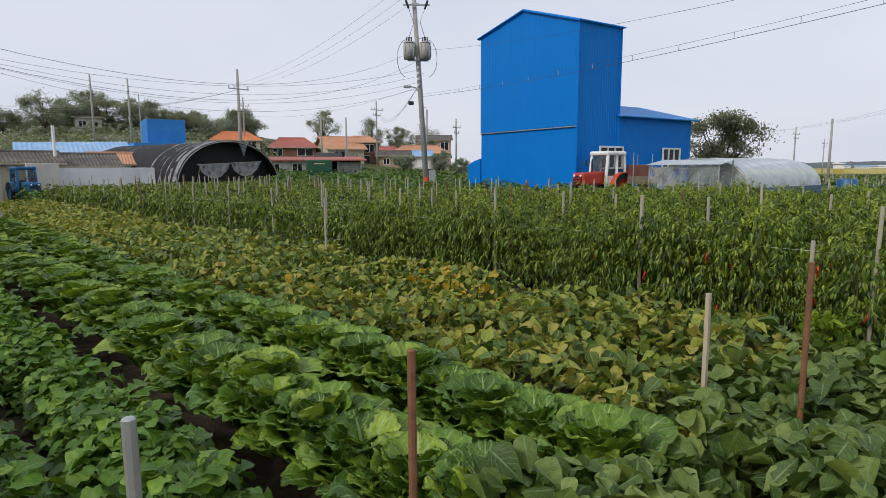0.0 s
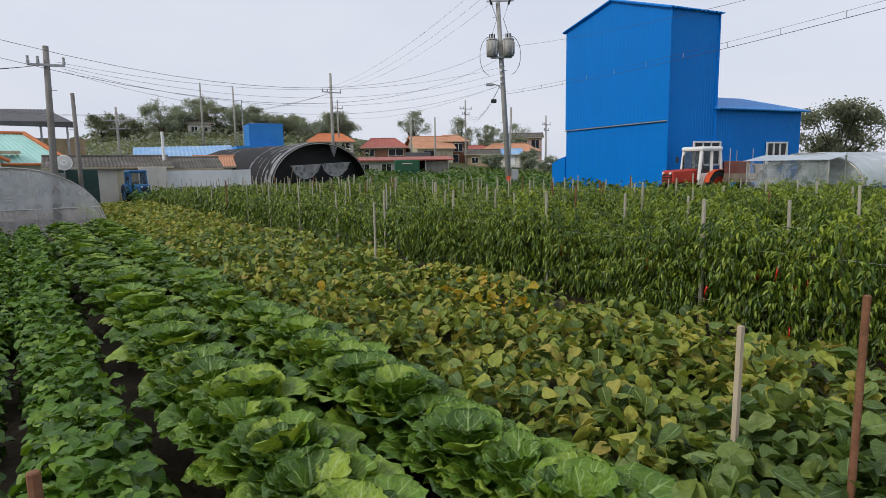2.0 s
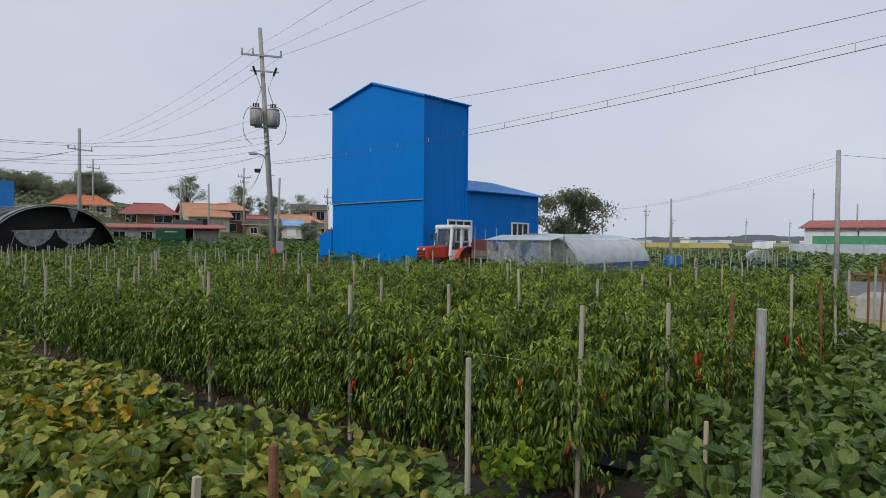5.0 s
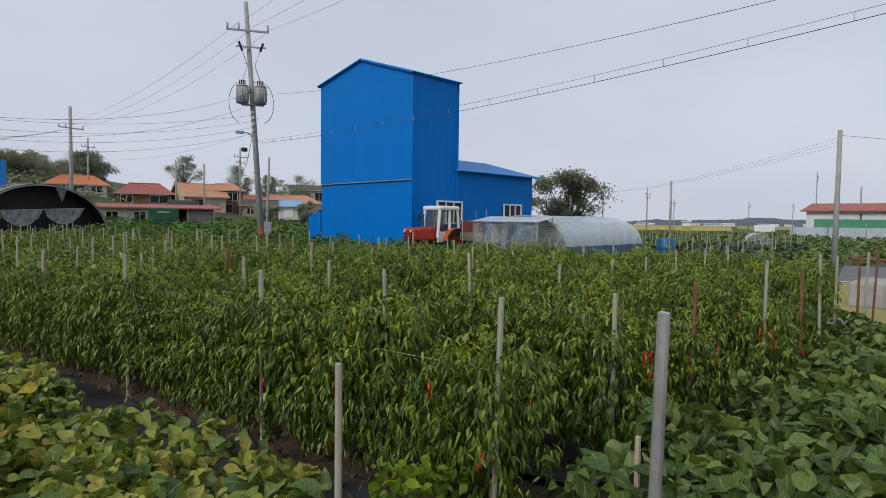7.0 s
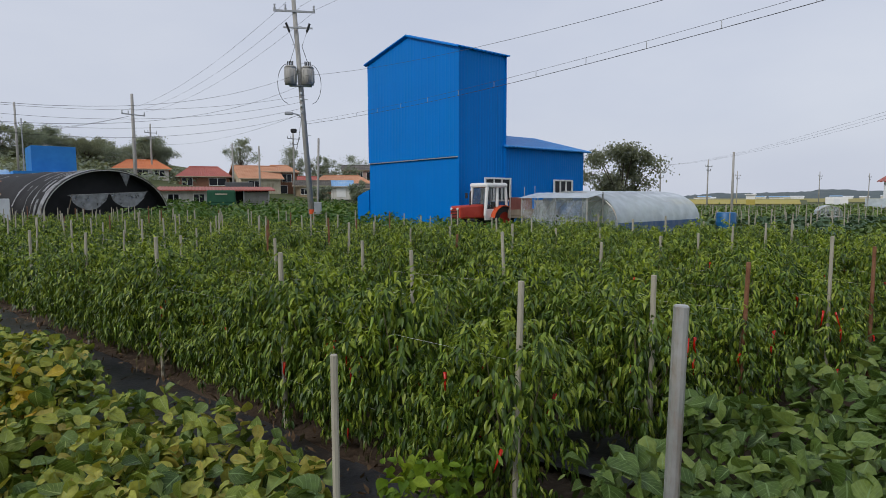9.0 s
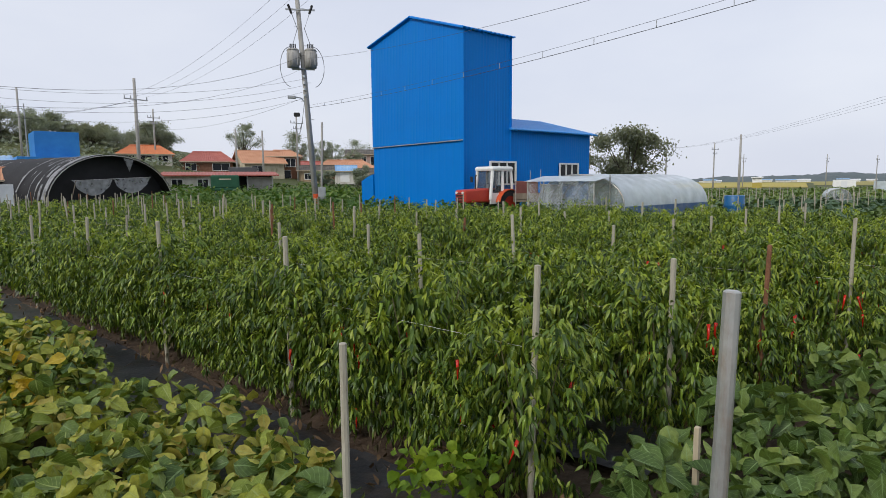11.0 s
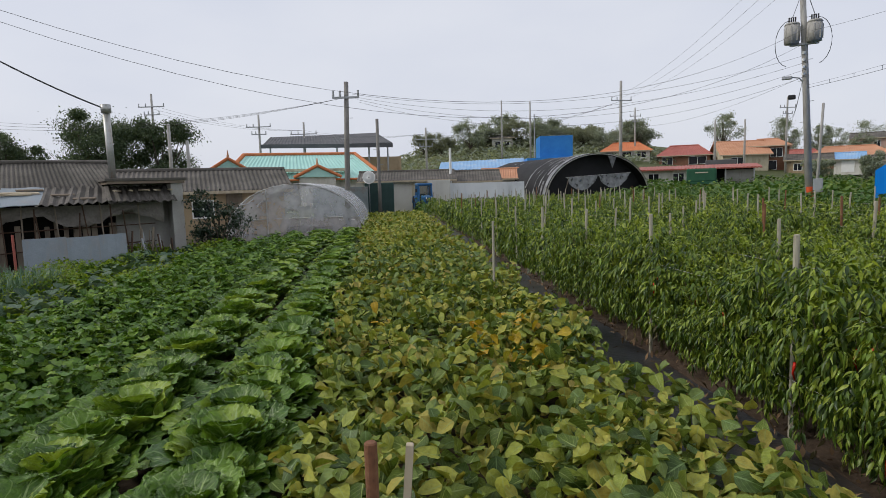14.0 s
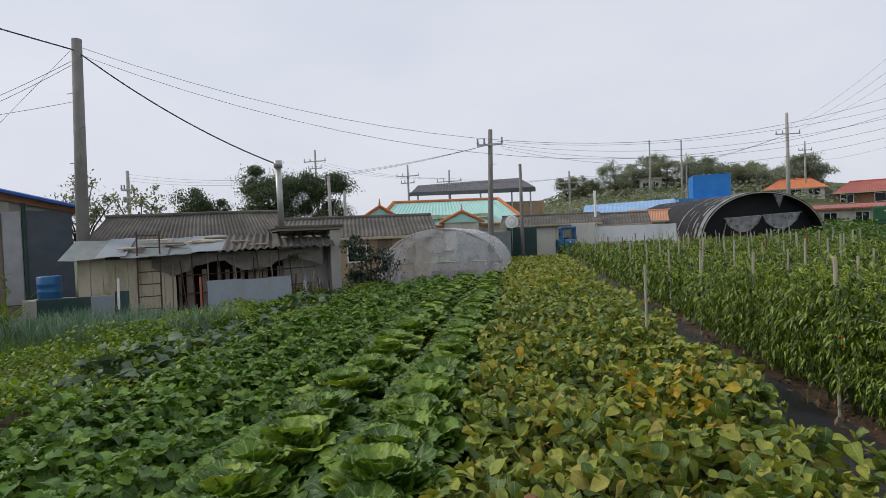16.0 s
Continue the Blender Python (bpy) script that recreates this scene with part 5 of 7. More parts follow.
def power_pole(x, y, z, h, r0=0.17, r1=0.11, lean=(0, 0), arms=(), label="tall grey concrete power pole", mat=None, rot=0.0, steps=True):
    th = thing("power_pole", Matrix.Translation((x, y, z)) @ Matrix.Rotation(rot, 4, "Z"), label, "power pole", "power poles")
    part("shaft", tubem([(0, 0, -0.3), (lean[0] * 0.5, lean[1] * 0.5, h * 0.5), (lean[0], lean[1], h)], r0, 14, r1), mat or M_CONC, th, "", True)
    for hz, ln in arms:
        k = hz / h
        cx, cy = lean[0] * k, lean[1] * k
        part("crossarm", boxm(cx - ln / 2, cy - 0.16, hz, cx + ln / 2, cy - 0.09, hz + 0.09), M_STEEL, th)
        insulators(th, [(cx + s * ln * 0.47, cy - 0.12, hz + 0.09) for s in (-1, -0.45, 1)])
    if steps:
        for i in range(int((h - 2.5) / 0.9)):
            hz = 2.2 + i * 0.9
            s = 1 if i % 2 else -1
            part("step_bolt", tubem([(lean[0] * hz / h, 0, hz), (lean[0] * hz / h + s * 0.28, 0, hz)], 0.012, 5), M_STEEL, th)
    return th


def main_pole():
    th = power_pole(15.68, 27.9, 0.1, 12.3, 0.16, 0.1, (-0.75, -0.35), ((10.85, 2.0),), "tall grey concrete power pole carrying two transformers", rot=radians(-32))
    for s in (-1, 1):
        cx = -0.5 + s * 0.42
        bm = bmesh.new()
        tube(bm, [(cx, -0.45, 7.35), (cx, -0.45, 8.15)], 0.29, 20)
        tube(bm, [(cx, -0.45, 8.15), (cx, -0.45, 8.24)], 0.31, 20, 0.25)
        t = part("transformer", bm, M_CONC, th, "pale grey pole-top transformer", True)
        for k in range(4):
            part("bushing", tubem([(cx - 0.12 + 0.08 * k, -0.45, 8.22), (cx - 0.12 + 0.08 * k, -0.45, 8.48)], 0.03, 8), M_BLACK, t)
        for k in range(8):
            a = k * 0.785
            part("cooling_fin", boxm(cx + 0.29 * math.cos(a) - 0.015, -0.45 + 0.29 * math.sin(a) - 0.015, 7.45, cx + 0.31 * math.cos(a) + 0.015, -0.45 + 0.31 * math.sin(a) + 0.015, 8.05), M_CONC, t)
        part("lead", tubem([(cx + s * (0.12 + 0.52 * math.sin(q * 0.3)), -0.45 + 0.025 * q, 8.35 - 0.95 * (1 - math.cos(q * 0.3))) for q in range(11)], 0.014, 6), M_WIRE, th)
        part("fuse", tubem([(cx, -0.5, 9.9), (cx + 0.15 * s, -0.55, 10.3)], 0.06, 8), M_BLACK, th)
        part("drop_lead", tubem([(cx, -0.5, 9.9), (cx - 0.25 * s, -0.5, 9.2), (cx, -0.45, 8.45)], 0.015, 6), M_WIRE, th)
    part("fuse_arm", boxm(-1.2, -0.55, 10.05, 0.2, -0.48, 10.12), M_STEEL, th)
    part("bracket", boxm(-1.0, -0.4, 7.28, 0.1, -0.2, 7.36), M_STEEL, th)
    for hz in (6.9, 6.6, 6.3, 6.0):
        part("spool_insulator", tubem([(-0.45, -0.35, hz), (-0.45, -0.35, hz + 0.1)], 0.06, 8), M_WHITE, th)
    lamp = part("street_lamp", tubem([(-0.35, -0.2, 5.6), (-0.6, -0.3, 5.9), (-0.9, -0.4, 5.95)], 0.03, 8), M_STEEL, th, "grey street lamp head")
    part("lamp_head", boxm(-1.25, -0.5, 5.86, -0.85, -0.34, 6.0, 0.03), M_STEEL, lamp)
    part("meter_box", boxm(0.08, -0.4, 0.9, 0.45, -0.15, 1.5, 0.02), M_STEEL, th, "grey metal switch box")
    part("warning_wrap", tubem([(-0.02, -0.01, 0.4), (-0.06, -0.03, 1.15)], 0.175, 14), M_ORED, th, "orange warning wrap at the foot")
    part("speaker", boxm(-1.0, -0.35, 5.0, -0.7, -0.15, 5.2, 0.05), M_BLACK, th, "small black box hung from a cable")


main_pole()
TOP = Vector((15.0, 27.55, 0))
power_pole(15.6, 59.5, 1.2, 10.0, 0.18, 0.12, (0, 0), ((8.1, 2.1),), "grey concrete power pole behind the net tunnel", rot=0.2)
power_pole(-5.15, 28.0, 0.0, 6.5, 0.14, 0.1, (0.2, 0), ((5.75, 1.2),), "leaning grey concrete power pole behind the greenhouse", M_CONCD)
power_pole(-4.85, 36.7, 0.0, 5.8, 0.12, 0.09, (0, 0), (), "slim grey utility pole by the sheds", M_CONCD)
power_pole(-13.05, 13.25, 0.0, 7.2, 0.17, 0.12, (0.1, 0.1), (), "thick dark grey concrete power pole beside the shed", M_CONCD)
power_pole(28.75, 5.4, 0.0, 5.7, 0.11, 0.085, (0, 0), (), "grey concrete roadside pole", steps=False)
power_pole(18.0, 31.5, 0.1, 5.2, 0.075, 0.06, (0.2, 0), (), "slim grey pole beyond the field")
for x, y, h, a in ((-27.6, 54.2, 10.6, 2.4), (-19.2, 57.8, 8.9, 2.4), (-15.2, 59, 8.2, 2.6), (-3.4, 61, 7.5, 2.2), (-27.4, 30, 6.3, 0.8), (-17.6, 36.8, 5.9, 0), (-16.6, 37, 4.9, 0),
                   (24.0, 84, 11.5, 1.5), (29, 70, 8.2, 0), (31.4, 68, 8.0, 0), (37.5, 71, 10.6, 1.8), (44, 62, 8, 1.2), (9, 78, 12, 0), (5.5, 80, 12.5, 0), (58, 24, 6.0, 0), (100, 45, 8, 2.5), (84, 45, 6.6, 2.5),
                   (150, 60, 8, 3), (170, 48, 8, 3), (190, 42, 8, 3), (145, 28, 13, 1.5), (95, 13.5, 7, 0)):
    power_pole(x, y, gz(x, y), h - gz(x, y) if h > gz(x, y) + 2 else 5, 0.13, 0.09, (0, 0), ((h - gz(x, y) - 1.2, a), (h - gz(x, y) - 1.9, a * 0.6)) if a else (), "distant thin grey power pole", steps=False)

wire((-12.9, 13.4, 7.0), TOP + Vector((0, 0, 8.0)), 3.1, 0.009)
wire((-12.9, 13.4, 6.8), TOP + Vector((0, 0, 7.4)), 3.2, 0.009)
for i, z in enumerate((6.9, 6.6, 6.3, 6.0)):
    wire((-4.7 + 0.1 * i, 28.0, 5.95 - 0.12 * i), TOP + Vector((0.1, -0.1, z)), 1.1 + 0.15 * i, 0.009)
wire(TOP + Vector((0, 0, 6.0)), (15.6, 59.4, 7.0), 0.8)
for k, dz in ((-0.9, 8.45), (0.0, 8.45), (0.9, 8.45)):
    wire(TOP + Vector((k, 0.4 * k, 11.1)), (15.6 + k, 59.4, 1.2 + dz), 0.9, 0.01)
for k in (-1, 0, 1):
    wire(TOP + Vector((0.8 * k, 0.6 * k, 11.15)), (2.5 + 3 * k, -26 + k, 9.5), 1.3, 0.009)
wire(TOP + Vector((0.2, 0.1, 7.9)), (9.5, -7.0, 5.55), 0.75, 0.009)


def bundle():
    """Twisted bundle: two cables with small hangers."""
    a, b = TOP + Vector((0.15, -0.1, 5.5)), Vector((11.4, -8.0, 6.08))
    th = thing("cable_bundle", Matrix(), "black overhead cable bundle hung with clips", "cable")
    up, lo = wire_pts(a + Vector((0, 0, 0.12)), b + Vector((0, 0, 0.12)), 0.55, 40), wire_pts(a, b, 0.6, 40)
    part("carrier_wire", tubem(up, 0.0045, 5), M_WIRE, th)
    part("cable", tubem(lo, 0.0075, 5), M_WIRE, th)
    for p, q in zip(up[2::2], lo[2::2]):
        part("clip", tubem([p, q], 0.009, 4), M_STEEL, th)


bundle()
wire((-12.95, 13.3, 6.9), (-8.5, 15.5, 3.85), 0.25, 0.03, "thick black service cable running down to the shed")
wire((-12.95, 13.3, 6.9), (-13.5, -14, 7.5), 0.4, 0.03, "thick black overhead cable above the plot")
for k in range(2):
    wire((-13.0, 13.2, 6.6 - 0.1 * k), (-21.5, 11.2 + 0.5 * k, 4.2), 0.35, 0.01, "thin black service wire to the house")
wire((-13.0, 13.3, 5.6), (-30, 13, 6.2), 0.4, 0.01, "thin grey service wire")
wire((-13.0, 13.3, 7.0), (-17.5, 9.8, 0.3), 0.05, 0.008, "thin steel guy wire of the pole")
for k in range(3):
    wire((-27.4, 30, 6.1 - 0.2 * k), (-5.1, 28.0, 5.8), 0.9, 0.01, "thin black distant cable")
    wire((-27.6, 54.2, 9.6 - 0.3 * k), (-15.2, 59, 7.4), 0.5, 0.012, "thin black distant cable")
    wire((-15.2, 59, 7.4 - 0.2 * k), (-3.4, 61, 6.9), 0.4, 0.012, "thin black distant cable")
    wire((-3.4, 61, 6.9 - 0.2 * k), (15.6, 59.5, 9.3), 0.9, 0.012, "thin black distant cable")
    wire((28.75, 5.4, 5.4 - 0.15 * k), (84, 45, 6.6), 0.6, 0.007, "thin black roadside cable")
    wire((37.5, 71, 9.6 - 0.3 * k), TOP + Vector((0, 0, 6.2)), 1.6, 0.012, "thin black distant cable")
wire((28.75, 5.4, 5.5), (60, -18, 6), 0.5, 0.012, "thin black roadside cable")


# ---- the shed by the plot ----
def old_shed():
    A, B = Vector((-12.27, 12.2, 0)), Vector((-7.13, 16.2, 0))
    ang = math.atan2(B.y - A.y, B.x - A.x)
    M = Matrix.Translation(A) @ Matrix.Rotation(ang, 4, "Z")
    L = (B - A).length
    th = thing("shed", M, "ramshackle farm shed patched from panels, tarp and old roof sheets", "shed")
    rg = random.Random(8)
    # walls
    n = 26
    for i in range(8):
        x0 = 0.12 + i * 0.27
        part("panel", boxm(x0, 0.0 + 0.012 * (i % 2), 0.0, x0 + 0.265, 0.05, 1.5 - 0.01 * i, 0.008), M_CREAM, th)
    part("back_wall", boxm(0.3, 3.0, 0, L - 0.2, 3.1, 1.9), M_PLANK, th)
    part("west_wall", boxm(0.25, 0.05, 0, 0.32, 3.0, 1.6), M_CREAM, th)
    # Black sheet across the opening, put in for the unlit inside.
    part("interior_shade_sheet", boxm(2.15, 0.75, 0, L - 0.55, 0.82, 1.75), M_DARK, th, "near-black sheet imitating the shaded interior")
    for i in range(15):
        x0 = 2.32 + i * 0.19
        if rg.random() < 0.62:
            part("plank", boxm(x0, 0.1 + rg.uniform(0, 0.05), 0.0, x0 + rg.uniform(0.06, 0.17), 0.14 + 0.05, rg.uniform(1.0, 1.6), 0.005), M_PLANK, th)
    for z in (0.55, 0.95, 1.3, 1.55):
        part("rail", tubem([(2.1, 0.03, z + rg.uniform(-0.06, 0.06)), (L - 0.7, 0.02, z + rg.uniform(-0.08, 0.08))], 0.016, 6), M_RUSTD, th)
    # tarp above the opening
    bm = bmesh.new()
    nx, nz = 30, 6
    g = [[bm.verts.new((1.75 + (L - 2.25) * i / nx, -0.06 + 0.05 * math.sin(i * 1.1 + j) + 0.03 * rg.uniform(-1, 1), 1.54 - (0.36 + 0.16 * math.sin(i * 0.45) + 0.06 * rg.uniform(-1, 1)) * j / nz)) for i in range(nx + 1)] for j in range(nz + 1)]
    for j in range(nz):
        for i in range(nx):
            bm.faces.new((g[j][i], g[j][i + 1], g[j + 1][i + 1], g[j + 1][i]))
    part("tarp", bm, M_TARP, th, "torn grey-brown tarp", True)
    # lean-to roof of mixed sheets
    x = -0.1
    k = 0
    while x < 5.2:
        w = rg.choice((0.55, 0.75, 0.9))
        dz = rg.uniform(-0.02, 0.03)
        flat = x < 3.0
        part("roof_sheet", corrugated((x - 0.1, -0.42 + rg.uniform(-0.08, 0.08), 1.5 + dz + 0.012 * k), (x + w + 0.02, -0.42 + rg.uniform(-0.08, 0.08), 1.52 + dz + 0.012 * k), (x + w + 0.14 + rg.uniform(-0.06, 0.06), 1.0, 1.97 + dz), (x + 0.1 + rg.uniform(-0.06, 0.06), 1.0, 1.97 + dz), 0.3 if flat else 0.19, 0.006 if flat else 0.06, 0.014, 2, 0.015, k), (M_ZINC, M_GREYP, M_ZINC)[k % 3] if flat else M_SLATE, th)
        x += w
        k += 1
    for i in range(12):
        x0 = rg.uniform(0.4, 5.4)
        y0 = rg.uniform(-0.1, 0.7)
        a = rg.uniform(-0.5, 0.5)
        zz = 1.56 + 0.4 * (y0 + 0.3) / 1.3 + 0.03
        bm = boxm(-0.3 * rg.uniform(0.5, 1.2), -0.05, 0, 0.3, 0.05, 0.03)
        ob = part("roof_batten", bm, M_PLANK if i % 2 else M_WOOD, th)
        ob.matrix_local = Matrix.Translation((x0, y0, zz + 0.03)) @ Matrix.Rotation(a, 4, "Z") @ Matrix.Rotation(radians(14), 4, "X")
    # main slate roof
    part("slate_roof", corrugated((0.1, 1.0, 1.9), (5.4, 1.0, 1.92), (5.1, 2.5, 2.66), (0.5, 2.5, 2.62), 0.105, 0.035, 0.012, 3, 0.02, 3), M_SLATE, th, "dark weathered corrugated slate roof")
    part("slate_roof", corrugated((5.4, 4.0, 1.92), (0.1, 4.0, 1.9), (0.5, 2.5, 2.62), (5.1, 2.5, 2.66), 0.15, 0.05, 0.015, 3, 0.02, 4), M_SLATE, th)
    part("ridge_cap", tubem([(0.45, 2.5, 2.63), (3, 2.5, 2.67), (5.15, 2.5, 2.68)], 0.06, 8), M_SLATE, th)
    part("gable", prism(bmesh.new(), [(0.6, 0), (5.3, 0), (5.3, 1.85), (0.6, 1.85)], 1.1, 3.9), M_PLANK, th)
    # flat-roofed end room
    part("end_wall", boxm(5.0, 0.55, 0, L, 2.6, 2.02, 0.01), M_CONC, th)
    part("end_pier", boxm(L - 0.28, -0.05, 0, L, 0.55, 2.02, 0.01), M_CONC, th)
    part("flat_roof", boxm(4.75, -0.12, 2.1, L + 0.1, 2.8, 2.17, 0.01), M_SLATE, th)
    part("flat_fascia", boxm(4.8, -0.1, 2.03, L + 0.05, 2.7, 2.095), M_PLANK, th)
    for i in range(3):
        part("end_slate", corrugated((4.75 + i * 0.5, -0.38, 1.62 - 0.02 * i), (5.3 + i * 0.5, -0.38, 1.6), (5.28 + i * 0.5, 0.5, 1.98), (4.8 + i * 0.5, 0.5, 1.98), 0.17, 0.06, 0.015, 2, 0.02, i), M_SLATE, th)
    for i in range(5):
        ob = part("fallen_batten", boxm(-0.28, -0.03, 0, 0.28, 0.03, 0.03), M_WOOD, th)
        ob.matrix_local = Matrix.Translation((5.0 + 0.3 * i, -0.05, 1.85)) @ Matrix.Rotation(1.2 + 0.3 * (i % 3), 4, "Z") @ Matrix.Rotation(0.35, 4, "X")
    # things around it
    ladder = thing("ladder", M @ Matrix.Translation((1.45, -0.5, 0.0)) @ Matrix.Rotation(radians(-6), 4, "X"), "rusty iron pipe ladder leaning on the shed roof", "ladder")
    for s in (0, 0.5):
        part("rail", tubem([(s, 0, 0), (s, 0, 2.15)], 0.02, 6), M_RUSTD, ladder)
    for i in range(7):
        part("rung", tubem([(0, 0, 0.25 + 0.3 * i), (0.5, 0, 0.25 + 0.3 * i)], 0.014, 6), M_RUSTD, ladder)
    for i in range(13):
        x0 = 2.2 + i * 0.26 + rg.uniform(-0.1, 0.1)
        ob = part("leaning_pole", tubem([(0, 0, 0), (rg.uniform(-0.15, 0.15), 0.32, rg.uniform(1.3, 1.75))], 0.016, 6), M_RUSTD if i % 3 else M_PLANK)
        ob.matrix_world = M @ Matrix.Translation((x0, -0.4, 0))
        tagged(ob, "thin rusty pole leaning against the shed", "pole", "leaning poles")
    for i, (x0, w, h, mat, lb) in enumerate(((3.0, 0.8, 0.86, M_GREYP, "pale grey metal sheet standing against the shed"), (3.79, 0.64, 0.84, M_GREYP, "pale grey metal sheet standing against the shed"),
                                            (4.42, 0.55, 0.86, M_GREYP, "pale grey metal sheet standing against the shed"), (0.98, 0.3, 0.72, M_GREENB, "narrow dark green board by the shed"))):
        ob = part("metal_sheet", corrugated((0, 0, 0), (w, 0, 0), (w, 0.18, h), (0, 0.18, h), 0.3, 0.01, 0.01, 2, 0.01, i), mat)
        ob.matrix_world = M @ Matrix.Translation((x0, -1.3 if mat is M_GREYP else -0.9, 0.02))
        tagged(ob, lb, "metal sheet", "standing sheets")
    ob = part("white_post", tubem([(0, 0, 0), (0.02, 0, 1.05)], 0.03, 8), M_WHITE)
    ob.matrix_world = M @ Matrix.Translation((1.05, -0.8, 0))
    tagged(ob, "white plastic pipe post beside the shed", "post")
    ob = part("red_post", tubem([(0, 0, 0), (0.0, 0, 1.0)], 0.025, 8), M_REDR)
    ob.matrix_world = M @ Matrix.Translation((2.85, -1.35, 0))
    tagged(ob, "thin red and white painted post", "post")
    for i, (x0, w) in enumerate(((-0.52, 1.04), (0.54, 0.44))):
        bm = boxm(0, 0, 0.05, w, 0.05, 0.68, 0.01)
        ob = part("fence_board", bm, M_GREENB if i == 0 else M_GREYP)
        ob.matrix_world = M @ Matrix.Translation((x0, -1.0, 0))
        tagged(ob, "dark green fence board beside the onion bed" if i == 0 else "grey fence board beside the onion bed", "fence", "fence boards")
    p = M @ Vector((-0.5, 0.2, 0.0))
    drum(p.x, p.y, 0.6, 0.26, 0.55, "blue plastic drum on a block beside the shed")
    ob = part("block", boxm(-0.4, -0.4, 0, 0.4, 0.4, 0.6, 0.01), M_CONC)
    ob.location = (p.x, p.y, 0)
    tagged(ob, "rough concrete block under the blue drum", "block")
    # scrap heap by the open end
    for i in range(22):
        a = rg.uniform(0, 3.1)
        ob = part("scrap", tubem([(0, 0, 0.0), (0.12 * math.cos(a), 0.2, rg.uniform(0.35, 0.95))], rg.uniform(0.012, 0.03), 6), rg.choice((M_RUSTD, M_PLANK, M_WOOD, M_STEEL, M_TARP)))
        ob.matrix_world = M @ Matrix.Translation((4.9 + rg.uniform(0, 1.3), -0.55 + rg.uniform(-0.25, 0.25), 0.0))
        tagged(ob, "odd length of scrap wood or metal leaning in a heap", "scrap", "scrap pieces")
    # steel flue
    ch = thing("flue", Matrix.Translation((-8.54, 15.52, 2.1)), "tall shiny steel flue pipe with a cap", "chimney")
    part("pipe", tubem([(0, 0, 0), (-0.02, 0, 1.7)], 0.085, 14), M_PIPE, ch, "", True)
    part("cap", tubem([(-0.02, 0, 1.68), (-0.02, 0, 1.88)], 0.12, 14), M_PIPE, ch, "", True)


old_shed()


# ---- houses ----
def house(m, w, d, h, rise, wall, roof, label, name="house", over=0.4, hip=0.0, wins=(), doors=(), corr=None, base=0.0, eave_mat=None, step_h=0.0):
    """A plain house: front faces -y, width along x, gable or hipped roof with ridge along x."""
    th = thing(name, m, label, "house" if name == "house" else name.replace("_", " "))
    part("wall", boxm(-w / 2, 0, -0.6, w / 2, d, h), wall, th)
    bm = bmesh.new()
    if not hip:
        for s in (-1, 1):
            bm.faces.new([bm.verts.new(p) for p in ((s * w / 2, 0, h), (s * w / 2, d, h), (s * w / 2, d / 2, h + rise * d / (d + 2 * over)))])
        part("gable", bm, wall, th)
    else:
        bm.free()
    hx = hip
    lo = -over
    P = [(-w / 2 - over, lo, h - 0.05), (w / 2 + over, lo, h - 0.05), (w / 2 + over - hx, d / 2, h + rise), (-w / 2 - over + hx, d / 2, h + rise)]
    Q = [(w / 2 + over, d + over, h - 0.05), (-w / 2 - over, d + over, h - 0.05), P[3], P[2]]
    part("roof", corrugated(*P, *(corr or (0.3, 0.05)), 0.07, 2), roof, th)
    part("roof", corrugated(*Q, *(corr or (0.3, 0.05)), 0.07, 2), roof, th)
    if hip:
        for a, b, c in ((P[0], Q[1], P[3]), (Q[0], P[1], P[2])):
            bm = bmesh.new()
            bm.faces.new([bm.verts.new(v) for v in (a, b, c)])
            bmesh.ops.solidify(bm, geom=bm.faces[:], thickness=0.06)
            part("roof_hip", bm, roof, th)
    part("ridge", tubem([P[3], P[2]], 0.1, 8), eave_mat or roof, th)
    part("eave_board", boxm(-w / 2 - over, lo - 0.02, h - 0.17, w / 2 + over, lo + 0.02, h - 0.06), eave_mat or M_WOOD, th)
    for x0, z0, x1, z1 in wins:
        window(th, x0, z0, x1, z1, 0.0, 2)
    for x0, x1, z1, mt in doors:
        part("door", boxm(x0, -0.05, -0.3, x1, -0.004, z1, 0.01), mt, th)
    return th


def facing(x, y, z, turn=0.0):
    """A pose whose front looks to the plot."""
    return Matrix.Translation((x, y, z)) @ Matrix.Rotation(math.atan2(y, x) - math.pi / 2 + radians(turn), 4, "Z")


